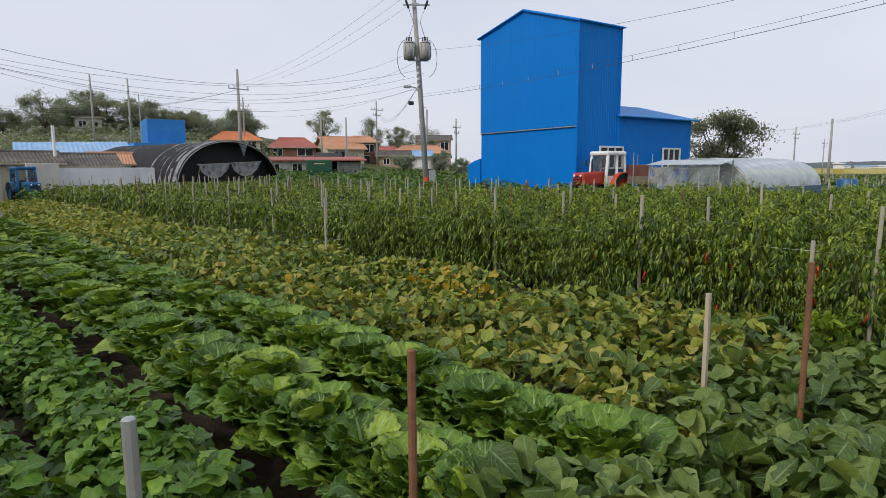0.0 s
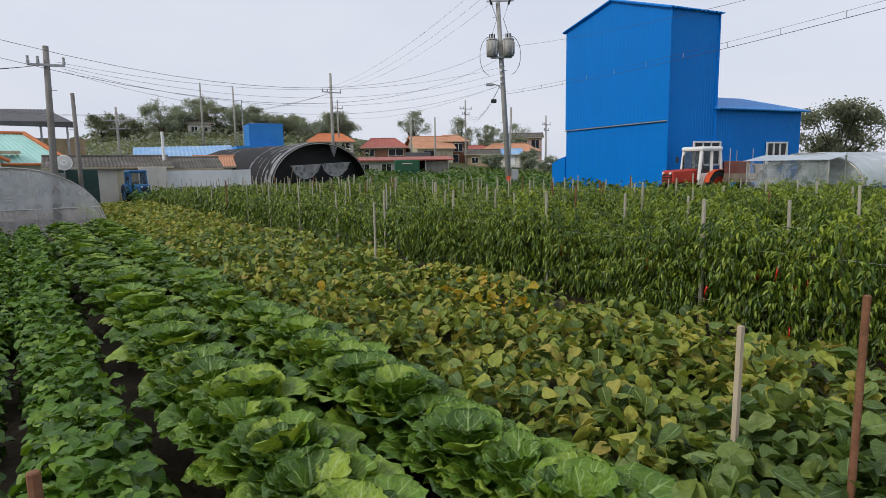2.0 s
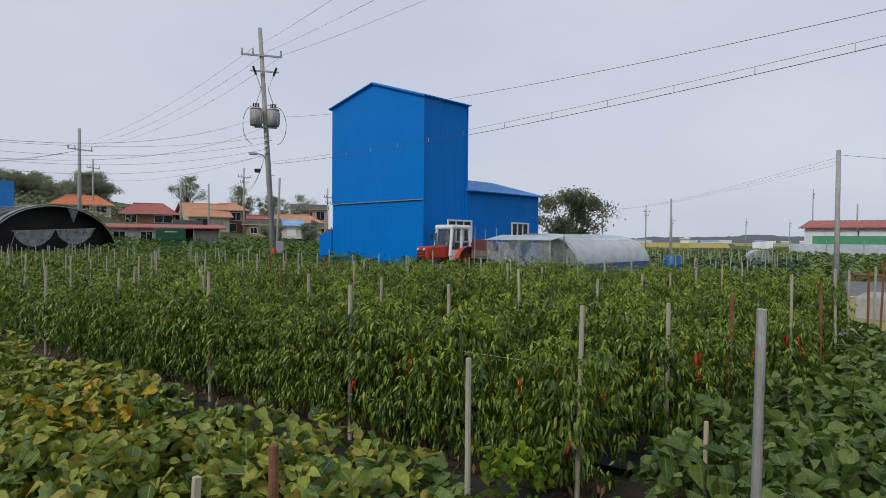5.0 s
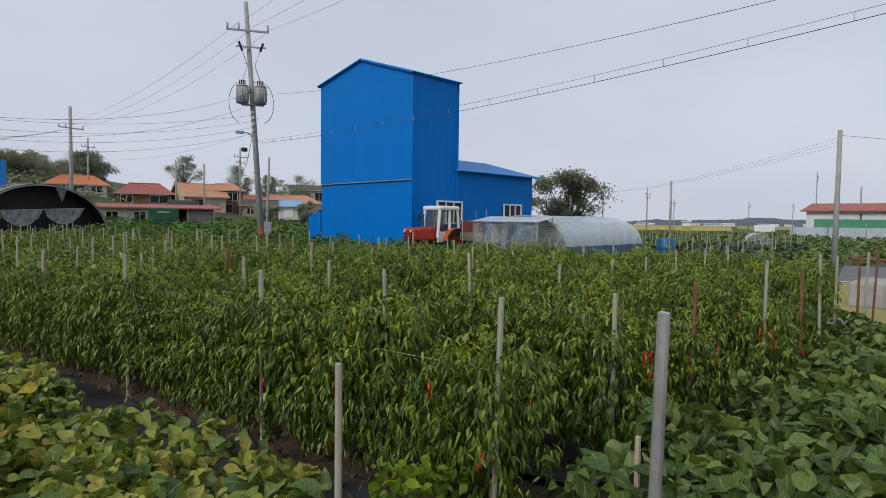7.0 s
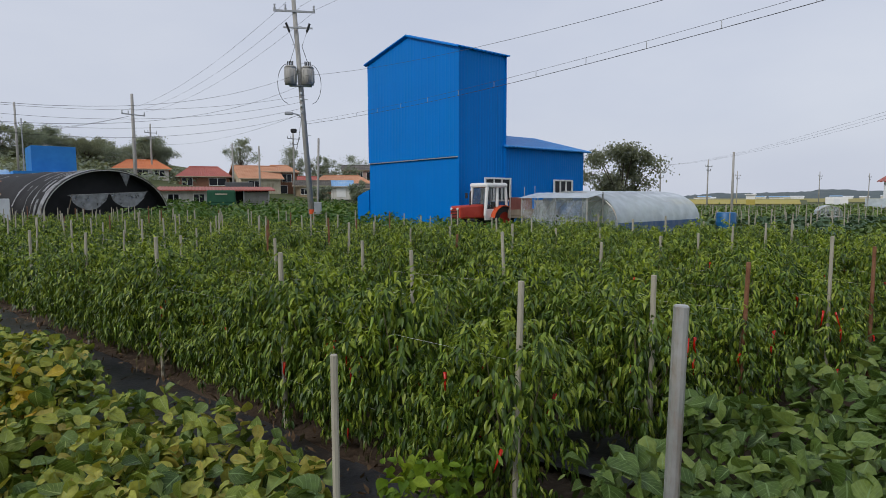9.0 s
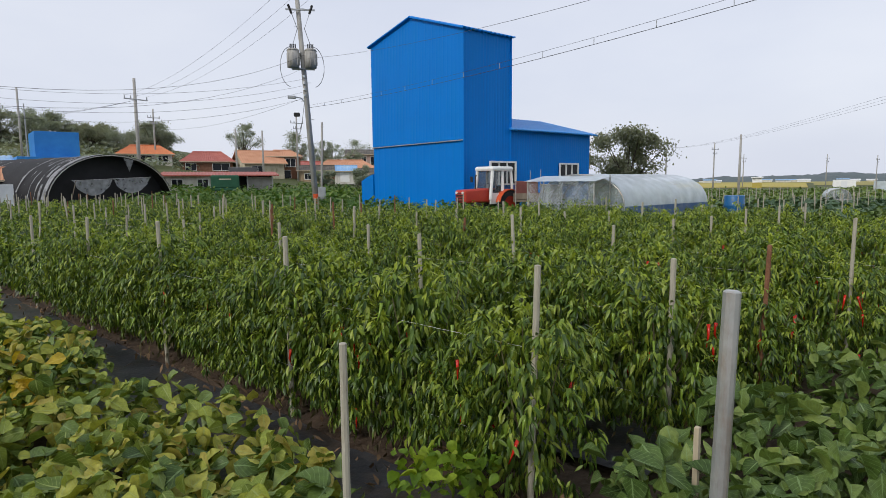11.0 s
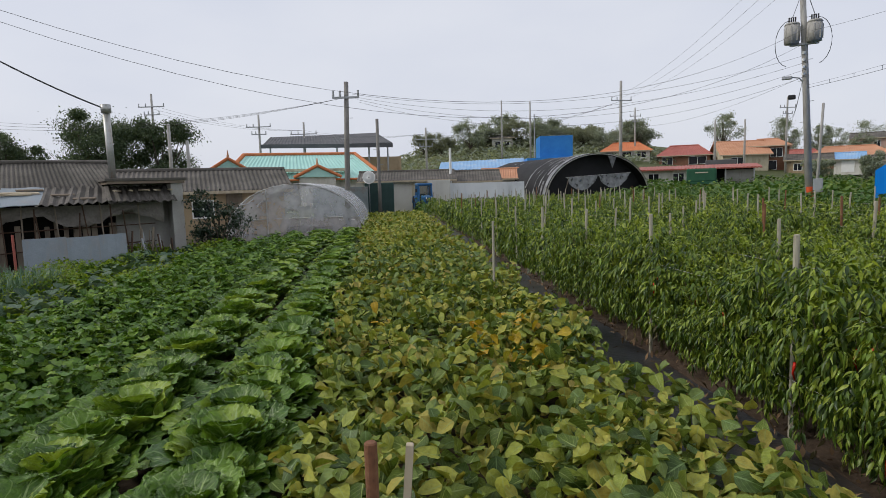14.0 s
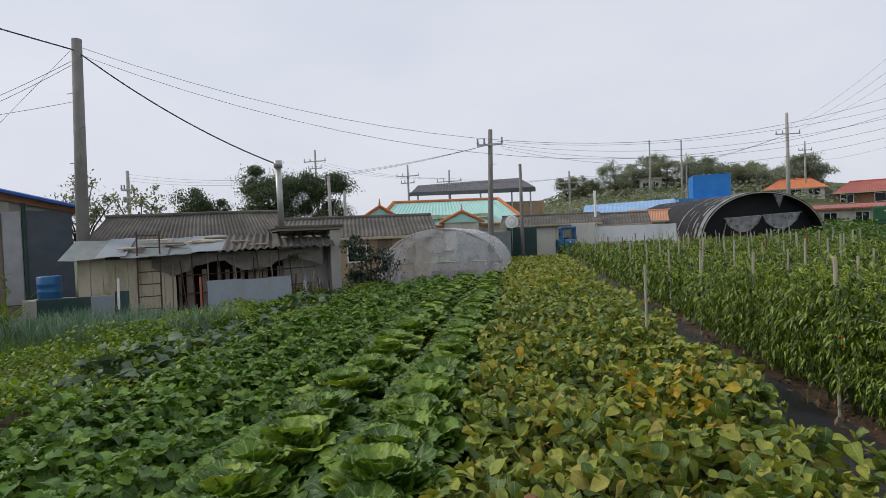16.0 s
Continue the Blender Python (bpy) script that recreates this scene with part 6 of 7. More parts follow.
# blue-roofed house west of the shed
def west_house():
    m = Matrix.Translation((-20.2, 13.7, 0.3)) @ Matrix.Rotation(math.atan2(3.03, 2.21), 4, "Z")
    th = thing("house", m, "cream panel-clad house with a blue metal gable roof", "house")
    for i in range(20):
        x0 = -3.2 + i * 0.3
        part("panel", boxm(x0, 0.012 * (i % 2), -0.3, x0 + 0.285, 0.1, 2.72, 0.008), M_CREAMW, th)
    for i in range(18):
        x0 = -2.8 + i * 0.3
        part("gable_panel", boxm(x0, 0.02, 2.78, x0 + 0.285, 0.1, 3.72 - 0.246 * abs(x0 + 0.15), 0.008), M_CREAMW, th)
    part("belt_rail", boxm(-3.3, -0.03, 2.72, 2.85, 0.05, 2.78), M_TRIM, th)
    part("wall", prism(bmesh.new(), [(-3.3, -0.3), (4.3, -0.3), (4.3, 2.92), (0, 3.95), (-3.3, 3.15)], 0.13, 7), M_CREAMW, th)
    part("gable_band", prism(bmesh.new(), [(-3.7, 3.1), (0, 4.0), (4.45, 2.9), (4.45, 2.7), (0, 3.66), (-3.7, 2.86)], -0.12, -0.04), M_BRICKT, th, "terracotta fascia band")
    part("roof", corrugated((4.6, -0.5, 2.93), (4.6, 7.4, 2.93), (0, 7.4, 4.08), (0, -0.5, 4.08), 0.3, 0.05, 0.08), M_DRUM, th, "bright blue metal roof")
    part("roof", corrugated((-3.75, 7.4, 3.14), (-3.75, -0.5, 3.14), (0, -0.5, 4.08), (0, 7.4, 4.08), 0.3, 0.05, 0.08), M_DRUM, th)
    part("gutter", tubem([(4.57, -0.5, 2.82), (4.57, 7.4, 2.82)], 0.07, 8), M_BRICKT, th)
    window(th, 0.8, 1.45, 1.7, 2.42, 0.0, 2)
    part("porch_glazing", boxm(2.98, -0.05, -0.3, 4.3, 0.12, 2.8), M_DARKB, th, "dark glazed porch")
    part("downpipe", tubem([(2.95, -0.12, -0.3), (2.95, -0.12, 3.05)], 0.05, 8), M_GREENB, th)
    part("boarded_door", boxm(2.35, -0.05, -0.3, 2.88, -0.004, 2.75, 0.01), M_STEEL, th)
    part("corner_post", boxm(2.2, -0.1, -0.3, 2.34, -0.01, 2.7, 0.01), M_PLANK, th)
    part("meter", boxm(1.98, -0.2, 1.75, 2.15, -0.01, 2.35, 0.02), M_STEEL, th)
    di = thing("satellite_dish", m @ Matrix.Translation((2.1, -0.3, 2.75)) @ Matrix.Rotation(0.5, 4, "X"), "white satellite dish on the house wall", "satellite dish")
    bm = bmesh.new()
    rr = [[bm.verts.new((0.1 * (q ** 2), 0.36 * q * math.cos(k * 0.4488), 0.36 * q * math.sin(k * 0.4488))) for k in range(14)] for q in (0.1, 0.5, 0.8, 1.0)]
    for p_, q_ in zip(rr, rr[1:]):
        for k in range(14):
            bm.faces.new((p_[k], p_[(k + 1) % 14], q_[(k + 1) % 14], q_[k]))
    bmesh.ops.solidify(bm, geom=bm.faces[:], thickness=0.02)
    part("dish", bm, M_WHITE, di, "", True)
    part("arm", tubem([(0.05, 0, 0), (-0.05, 0.2, -0.35)], 0.02, 6), M_STEEL, di)


M_BRICKT = surface("terracotta_fascia", [(0.26, 0.12, 0.07), (0.36, 0.18, 0.11)], 0.8, scale=3, fine=25)
M_CREAMW = surface("cream_cladding", [(0.36, 0.36, 0.31), (0.46, 0.46, 0.4)], 0.7, scale=1.0, stain=((0.34, 0.3, 0.22), 1.5))
M_DARKB = surface("dark_blue_porch", [(0.045, 0.062, 0.078), (0.08, 0.1, 0.12)], 0.3)
west_house()

house(Matrix.Translation((-9.9, 23.2, 0)) @ Matrix.Rotation(radians(25), 4, "Z"), 6.4, 4.0, 1.85, 0.8, M_TAN, M_SLATE, "low tan house with a grey corrugated slate roof", corr=(0.17, 0.05), over=0.35,
      doors=((-1.6, -0.7, 1.7, M_TERRA), (1.0, 1.6, 1.75, M_PLANK)), wins=((-0.2, 0.8, 0.5, 1.4),))
house(facing(-3.6, 41.3, 0.1), 6.0, 4, 2.1, 0.6, M_PLASTER, M_SLATE, "low white plastered storehouse with a grey roof", "storehouse", corr=(0.2, 0.05), doors=((0.3, 1.7, 1.9, M_CREAM),), wins=((-2.6, 1.3, -1.9, 1.7),))
house(facing(-0.2, 43.5, 0.2), 5.6, 5, 1.85, 0.7, M_PLASTER, M_SLATE, "small white storehouse with a grey gable roof", "storehouse", corr=(0.2, 0.05))
house(facing(4.3, 50, 0.3), 4.6, 4.5, 1.9, 0.8, M_PLASTER, M_TERRA, "small storehouse with a brown tiled roof", "storehouse", corr=(0.2, 0.05))
M_GREYW = surface("white_screen", [(0.62, 0.64, 0.66), (0.74, 0.75, 0.77)], 0.6, scale=1.0, stain=((0.5, 0.52, 0.54), 1.0))
ob = part("screen_wall", boxm(-2.6, 0, 0, 2.6, 0.12, 1.75, 0.01), M_GREYW)
ob.matrix_world = facing(1.7, 40.9, 0.1)
tagged(ob, "pale corrugated screen wall at the field's end", "wall", kind="structure")
ob = part("white_block", boxm(-0.75, 0, 0, 0.75, 1.2, 2.0, 0.01), M_PLASTER)
ob.matrix_world = facing(-1.4, 40.4, 0.1)
tagged(ob, "white rendered wall block beside the blue tractor", "wall", kind="structure")
ob = part("flue", tubem([(0, 0, 0), (0, 0, 2.6)], 0.09, 10), M_WHITE)
ob.location = (-0.65, 42.6, 1.7)
tagged(ob, "white flue pipe above the storehouse roof", "chimney")


def mint_house():
    m = facing(-12.2, 48.2, 0.4, 4)
    th = thing("house", m, "mint green roofed house with orange ridge trim", "house")
    part("wall", boxm(-6.5, 0.4, -0.6, 5.6, 8, 2.2), M_PLASTER, th)
    part("roof", corrugated((-6.6, -0.2, 2.0), (6.2, -0.2, 2.0), (4.2, 3.4, 4.25), (-4.8, 3.4, 4.25), 0.35, 0.05, 0.08), M_MINT, th)
    part("roof", corrugated((6.2, 8.2, 2.0), (-6.6, 8.2, 2.0), (-4.8, 3.4, 4.25), (4.2, 3.4, 4.25), 0.35, 0.05, 0.08), M_MINT, th)
    part("ridge", tubem([(-4.9, 3.4, 4.3), (4.3, 3.4, 4.3)], 0.13, 8), M_ORANGE, th)
    part("hip_ridge", tubem([(4.3, 3.4, 4.3), (6.3, -0.25, 2.1)], 0.16, 8), M_ORANGE, th)
    part("hip_ridge", tubem([(-4.9, 3.4, 4.3), (-6.7, -0.25, 2.1)], 0.16, 8), M_ORANGE, th)
    part("eave_trim", tubem([(-6.7, -0.28, 2.05), (6.3, -0.28, 2.05)], 0.09, 8), M_ORANGE, th)
    part("band", boxm(-6.3, 0.2, 2.75, 3.4, 0.9, 2.95), M_CREAM, th)
    for cx, hz, wd in ((-5.9, 3.75, 2.6), (0.7, 3.1, 3.4)):
        bm = bmesh.new()
        prism(bm, [(cx - wd / 2, hz - 0.85), (cx + wd / 2, hz - 0.85), (cx, hz)], -1.0, 2.5)
        part("dormer", bm, M_MINT, th)
        for s in (-1, 1):
            part("dormer_trim", tubem([(cx, -1.05, hz + 0.05), (cx + s * (wd / 2 + 0.15), -1.05, hz - 0.85)], 0.12, 8), M_ORANGE, th)
        part("finial", tubem([(cx, -1.0, hz), (cx, -1.0, hz + 0.3), (cx, -1.0, hz + 0.65)], 0.12, 8, 0.03), M_TERRA, th)
        part("dormer_wall", boxm(cx - wd / 2 + 0.3, -0.8, 0, cx + wd / 2 - 0.3, 0.3, hz - 0.86), M_PLASTER, th)
    m2 = facing(-11.5, 56.5, 1.3, 6)
    t2 = thing("canopy", m2, "open steel shed with a dark flat-pitched roof", "canopy")
    part("roof", corrugated((-6.8, -0.5, 4.35), (5.2, -0.5, 4.6), (4.6, 5, 6.0), (-6.0, 5, 5.6), 0.3, 0.05, 0.1), M_SLATED, t2)
    part("fascia", boxm(-6.8, -0.62, 4.15, 5.2, -0.52, 4.5), M_SLATED, t2)
    for x in (-6, -3, 0, 3, 4.8):
        part("post", tubem([(x, 0, 0), (x, 0, 4.5)], 0.08, 6), M_STEEL, t2)
    part("wall", boxm(1.5, 2, 0, 6.5, 4.5, 3.4), M_TAN, t2)


M_SLATED = surface("dark_roof_sheet", [(0.07, 0.07, 0.075), (0.12, 0.12, 0.125)], 0.7, scale=1)
mint_house()
# satellite dish, green bin, sheds at the corner
di = thing("satellite_dish", facing(-5.6, 37.5, 2.35), "white satellite dish on a post by the sheds", "satellite dish")
bm = bmesh.new()
rr = [[bm.verts.new((0.4 * q * math.cos(k * 0.4488), 0.1 * q ** 2 - 0.3, 0.4 * q * math.sin(k * 0.4488))) for k in range(14)] for q in (0.1, 0.5, 0.8, 1.0)]
for a, b in zip(rr, rr[1:]):
    for k in range(14):
        bm.faces.new((a[k], a[(k + 1) % 14], b[(k + 1) % 14], b[k]))
bmesh.ops.solidify(bm, geom=bm.faces[:], thickness=0.02)
part("dish", bm, M_WHITE, di, "", True)
part("mast", tubem([(0, 0, 0), (0, 0.05, -2.3)], 0.03, 6), M_STEEL, di)
ob = part("green_canopy", boxm(-0.9, 0, 0, 0.9, 1.6, 2.0, 0.05), M_GREENB)
ob.matrix_world = facing(-5.0, 37.6, 0.0)
tagged(ob, "dark green canvas-covered store beside the sheds", "shed")
ob = part("tin_shed", boxm(-1.6, 0, 0, 1.6, 2.2, 1.8, 0.02), M_ZINC)
ob.matrix_world = facing(-7.0, 35.5, 0.0)
tagged(ob, "grey tin shed behind the greenhouse", "shed")

# blue works on the slope
def blue_works():
    th = thing("warehouse", facing(4.9, 66, 1.6, 3), "low warehouse with a faded blue roof and bright blue boxes", "warehouse")
    part("wall", boxm(-7, 0, -1, 6, 8, 1.7), M_TAN, th)
    part("roof", corrugated((-7.3, -0.3, 1.75), (2.3, -0.3, 1.75), (2.3, 4, 3.0), (-7.3, 4, 2.75), 0.4, 0.05, 0.08), M_BLUEL, th, "faded light blue roof")
    part("blue_front", boxm(2.3, -0.4, 0.6, 7.2, 5, 2.75, 0.02), M_BLUER, th)
    part("blue_tower", boxm(3.9, 1.5, 0.6, 7.5, 6, 5.2, 0.02), M_BLUER, th)
    part("mast", tubem([(3.3, 1.4, 2), (3.3, 1.4, 7.6)], 0.05, 6), M_STEEL, th)


blue_works()
W1 = ((-3.0, 0.9, -1.6, 1.9), (-0.6, 0.9, 0.6, 1.9), (1.8, 0.9, 2.9, 1.9))
house(facing(22.5, 83, 4.3, 0), 6.2, 6, 1.4, 1.2, M_PLASTER, M_ORANGE, "white hillside house with a bright orange tiled roof", hip=1.7, wins=((-2.6, 0.4, -1.3, 1.15), (-0.6, 0.4, 0.7, 1.15), (1.4, 0.4, 2.6, 1.15)))
house(facing(28.5, 78, 3.1, 0), 6.0, 6, 1.6, 1.3, M_BRICK, M_REDR, "brown brick house with a red tiled roof", hip=1.6, wins=((-2.6, 0.4, -1.4, 1.3), (0.6, 0.4, 2.6, 1.3)))
house(facing(34.0, 73.2, 2.4, 14), 5.0, 7, 2.0, 1.7, M_CREAM, M_TERRA, "cream house with a terracotta gable roof", wins=((-1.6, 0.5, -0.2, 1.6),))
house(facing(37.0, 74.2, 2.4, 0), 4.6, 6, 3.0, 0.9, M_BRICK, M_TERRA, "two-storey brown brick house with a terracotta roof", hip=1.5, wins=((-1.6, 1.6, -0.4, 2.6), (0.4, 1.6, 1.6, 2.6), (-1.2, 0.1, 1.0, 1.1)))
house(facing(47.5, 75.5, 2.6, 0), 8.6, 6, 1.4, 1.2, M_BRICK, M_TERRA, "low brick house with a faded terracotta roof", hip=2.0, wins=((-2.8, 0.3, -1.4, 1.1), (1.2, 0.3, 2.6, 1.1)))
house(facing(42.5, 78.0, 2.6, 0), 6.6, 6, 1.2, 1.2, M_BRICK, M_REDR, "low brick house with a brown-red roof", hip=1.6)
house(facing(42.8, 68.2, 2.2, 0), 2.6, 3, 1.2, 0.7, M_PLASTER, M_BLUEL, "small white shed with a pale blue roof", "shed", doors=((-0.6, 0.6, 1.0, M_WHITE),))
house(facing(46.0, 68.5, 2.0, 0), 2.8, 3, 1.2, 0.5, M_PLASTER, M_SLATE, "small white shed with a grey roof", "shed")
house(facing(39.5, 70.0, 2.0, 0), 4.2, 3, 1.5, 0.6, M_TAN, M_SLATE, "low weathered barn with a grey roof", "shed", wins=((-1.4, 0.3, -0.6, 1.0),))
house(facing(62, 92, 2.0, 0), 6.2, 6, 5.0, 0.9, M_PINK, M_SLATE, "two-storey pinkish brick house with a dark roof", wins=((-2.2, 3.3, -1.3, 4.5), (-0.4, 3.3, 0.4, 4.5), (1.2, 3.0, 2.6, 4.5), (-1.8, 0.6, -0.2, 1.8), (1.2, 0.4, 2.6, 1.9)))
house(facing(56.5, 91, 2.0, 0), 4.0, 5, 2.5, 0.3, M_PINK, M_CONC, "low pinkish brick annexe", "annexe", wins=((-1.2, 0.8, -0.2, 1.8),))


def red_low():
    th = thing("storehouse", Matrix.Translation((21.8, 56.6, 0.9)) @ Matrix.Rotation(radians(-21), 4, "Z"), "long low white storehouse with a thin red roof", "storehouse")
    part("wall", boxm(-4.8, 0, -0.8, 0.2, 4, 1.75), M_PLASTER, th)
    # Solid near-black block fills the bay in place of its shade.
    part("bay_shade_block", boxm(0.25, 0.9, -0.8, 4.8, 4, 1.7), M_DARK, th, "near-black block imitating the shaded bay")
    part("bay_wall", boxm(2.4, 0.3, -0.8, 4.8, 0.5, 1.5), M_CONC, th)
    part("roof", corrugated((-5.3, -0.6, 1.72), (5.3, -0.6, 1.72), (5.3, 4.3, 2.1), (-5.3, 4.3, 2.1), 0.3, 0.05, 0.12), M_REDR, th)
    for x in (-4.2, -2.0):
        window(th, x, 0.5, x + 0.9, 1.3, 0.0, 2)
    for x in (0.3, 2.4, 4.7):
        part("post", tubem([(x, -0.3, -0.8), (x, -0.3, 1.75)], 0.06, 6), M_STEEL, th)
    tr = thing("covered_truck", Matrix.Translation((21.2, 54.0, 0.7)) @ Matrix.Rotation(radians(-21), 4, "Z"), "small truck bed under a dark green canvas cover", "truck")
    part("cover", boxm(-1.2, -0.8, 0.7, 1.2, 0.8, 1.85, 0.12), M_GREENT, tr)
    part("bed", boxm(-1.25, -0.82, 0.5, 1.25, 0.82, 0.72, 0.02), M_GREENT, tr)
    part("stripe", boxm(-0.5, -0.825, 1.45, 0.5, -0.805, 1.55), M_CREAM, tr)
    for x in (-0.75, 0.75):
        for s in (-1, 1):
            wheel(tr, x, 0.7 * s, 0.3, 0.18, M_STEEL, 12)


red_low()
ob = part("kiosk", boxm(-1.5, -1, 0, 1.5, 1, 2.0, 0.05), M_SLATED)
ob.matrix_world = facing(28.0, 66.0, 1.6)
tagged(ob, "dark grey car under a cover near the houses", "car")


# ---- trees and bushes ----
TLEAF = [leaf_shape([0, 0.5, 1], [0.1, 0.34, 0.05], 1, 0, d) for d in (0.1, 0.4)]


def tree(x, y, z, h, spread, seed, mat=None, leaf=0.3, n=1500, trunk=0.3, label="leafy green tree", dense=1.0, name="tree"):
    rng = np.random.default_rng(seed)
    rg = random.Random(seed)
    th = thing(name, Matrix.Translation((x, y, z - 0.1)), label, name, "trees" if name == "tree" else "")
    bm = bmesh.new()
    t0 = h * trunk
    tube(bm, [(0, 0, 0), (0.03 * h * rg.uniform(-1, 1), 0.03 * h * rg.uniform(-1, 1), t0), (0.04 * h * rg.uniform(-1, 1), 0, h * 0.72)], 0.035 * h, 8, 0.008 * h)
    cent = []
    nl = 13
    for k in range(nl):
        a = k * 2.4 + rg.uniform(-0.4, 0.4)
        zz = h * rg.uniform(trunk + 0.12, 0.93)
        rr = spread * rg.uniform(0.45, 0.95) * math.sqrt(max(0.1, 1 - ((zz / h - 0.6) / 0.5) ** 2))
        e = (rr * math.cos(a), rr * math.sin(a), zz)
        tube(bm, [(0, 0, t0 * rg.uniform(0.8, 1.3)), (e[0] * 0.45, e[1] * 0.45, t0 + (zz - t0) * 0.55), e], 0.013 * h, 5, 0.003 * h)
        cent.append((e, spread * rg.uniform(0.22, 0.4)))
        for q in range(2):
            cent.append(((e[0] * 0.6 + rg.uniform(-0.3, 0.3) * spread, e[1] * 0.6 + rg.uniform(-0.3, 0.3) * spread, zz + rg.uniform(-0.15, 0.12) * h), spread * rg.uniform(0.14, 0.32)))
    part("trunk", bm, M_BARK, th)
    n = int(n * 2.9)
    leaf *= 0.62
    C = np.array([c for c, _ in cent])
    S = np.array([s for _, s in cent])
    k = rng.integers(0, len(C), n)
    d = rng.normal(0, 1, (n, 3))
    d /= np.linalg.norm(d, axis=1)[:, None]
    rad = np.abs(rng.normal(0.72, 0.34, n))
    pos = C[k] + d * (S[k] * rad)[:, None] * np.array([1, 1, 0.72])
    pos[:, 2] = np.maximum(pos[:, 2], h * trunk * 0.6)
    R = rots(rng.uniform(0, 6.28, n), rng.normal(-0.35, 0.6, n), rng.normal(0, 0.6, n))
    part_me("crown", scatter("crown", TLEAF, pos, R, rng.uniform(0.7, 1.4, n) * leaf * 0.72, mat or M_TREE, smooth=False), mat or M_TREE, th)
    return th


tree(32.8, 20.5, 0.1, 4.9, 2.4, 3, M_TREE2, 0.28, 4600, 0.2, "spreading grey-green tree beside the barn")
tree(-23.6, 39.2, 0.3, 6.6, 3.2, 4, M_TREE, 0.25, 13000, 0.18, "dense dark green tree behind the sheds")
tree(-20.4, 41.2, 0.4, 6.0, 2.6, 14, M_TREE, 0.25, 10000, 0.18, "dense dark green tree behind the sheds")
tree(-27.2, 35.8, 0.2, 5.2, 2.1, 5, M_TREE, 0.24, 6500, 0.2, "dark green treetop behind the slate roof")
tree(-19.3, 19.0, 0.2, 4.6, 1.5, 6, M_TREE2, 0.22, 750, 0.3, "thin leafy tree beside the blue-roofed house")
tree(-17.6, 20.2, 0.2, 4.2, 1.1, 16, M_TREE2, 0.22, 500, 0.3, "thin leafy tree beside the blue-roofed house")
tree(-6.45, 16.75, 0, 1.95, 0.95, 7, M_SQUASHT := foliage("shrub_leaf", [(0.012, 0.03, 0.018), (0.03, 0.055, 0.03), (0.06, 0.08, 0.05)], 0.45, 0.1), 0.16, 900, 0.1, "dark leafy shrub at the end of the cabbage rows", name="shrub")
tree(-14.6, 7.5, 0.2, 2.7, 0.7, 8, M_TREE, 0.18, 300, 0.3, "young leafy sapling in the weeds")
rg = random.Random(21)
house(facing(6.6, 95.6, 6.6), 3.2, 4, 2.3, 0.5, M_PLASTER, M_SLATE, "small white house on the wooded hill", corr=(0.4, 0.05), wins=((-1.1, 0.9, -0.3, 1.7), (0.3, 0.9, 1.1, 1.7)))
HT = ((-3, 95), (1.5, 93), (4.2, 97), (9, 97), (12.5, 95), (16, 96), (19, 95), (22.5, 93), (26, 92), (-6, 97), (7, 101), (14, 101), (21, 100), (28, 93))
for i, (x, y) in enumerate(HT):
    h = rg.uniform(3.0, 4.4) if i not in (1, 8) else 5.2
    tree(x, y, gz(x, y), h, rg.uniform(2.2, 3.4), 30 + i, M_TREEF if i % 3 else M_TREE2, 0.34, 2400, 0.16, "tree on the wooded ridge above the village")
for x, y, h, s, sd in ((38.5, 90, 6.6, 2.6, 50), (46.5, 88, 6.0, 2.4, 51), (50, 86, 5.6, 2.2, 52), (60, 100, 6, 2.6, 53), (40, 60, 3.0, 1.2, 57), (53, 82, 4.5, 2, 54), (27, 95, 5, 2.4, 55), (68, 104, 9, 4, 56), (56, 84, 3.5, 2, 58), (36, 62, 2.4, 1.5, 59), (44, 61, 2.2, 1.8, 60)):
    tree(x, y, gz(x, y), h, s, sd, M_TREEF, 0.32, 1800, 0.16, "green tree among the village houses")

# ---- the plain to the east ----
def polar_sheet(name, b0, b1, r0, r1, dz, mat, label, cat, nb=30, nr=10):
    V = []
    for j in range(nr + 1):
        r = r0 + (r1 - r0) * j / nr
        for i in range(nb + 1):
            b = radians(b0 + (b1 - b0) * i / nb)
            x, y = r * math.sin(b), r * math.cos(b)
            V.append((x, y, gz(x, y) + dz + 0.15 * noise.noise((x * 0.05, y * 0.05, 3))))
    a = np.array([j * (nb + 1) + i for j in range(nr) for i in range(nb)])
    F = np.stack([a, a + nb + 1, a + nb + 2, a + 1], -1)
    return tagged(new(name, mesh_np(name, np.array(V), F, mat)), label, cat, kind="structure")


polar_sheet("rice_field", 63, 73, 150, 330, 0.12, M_RICE, "golden ripening rice fields on the plain", "field")
polar_sheet("rice_field", 73.5, 84, 210, 420, 0.12, M_GOLD, "ochre and green far fields on the plain", "field")
polar_sheet("rice_field", 62, 84, 335, 560, 0.12, M_GOLD, "ochre and green far fields on the plain", "field", 40)


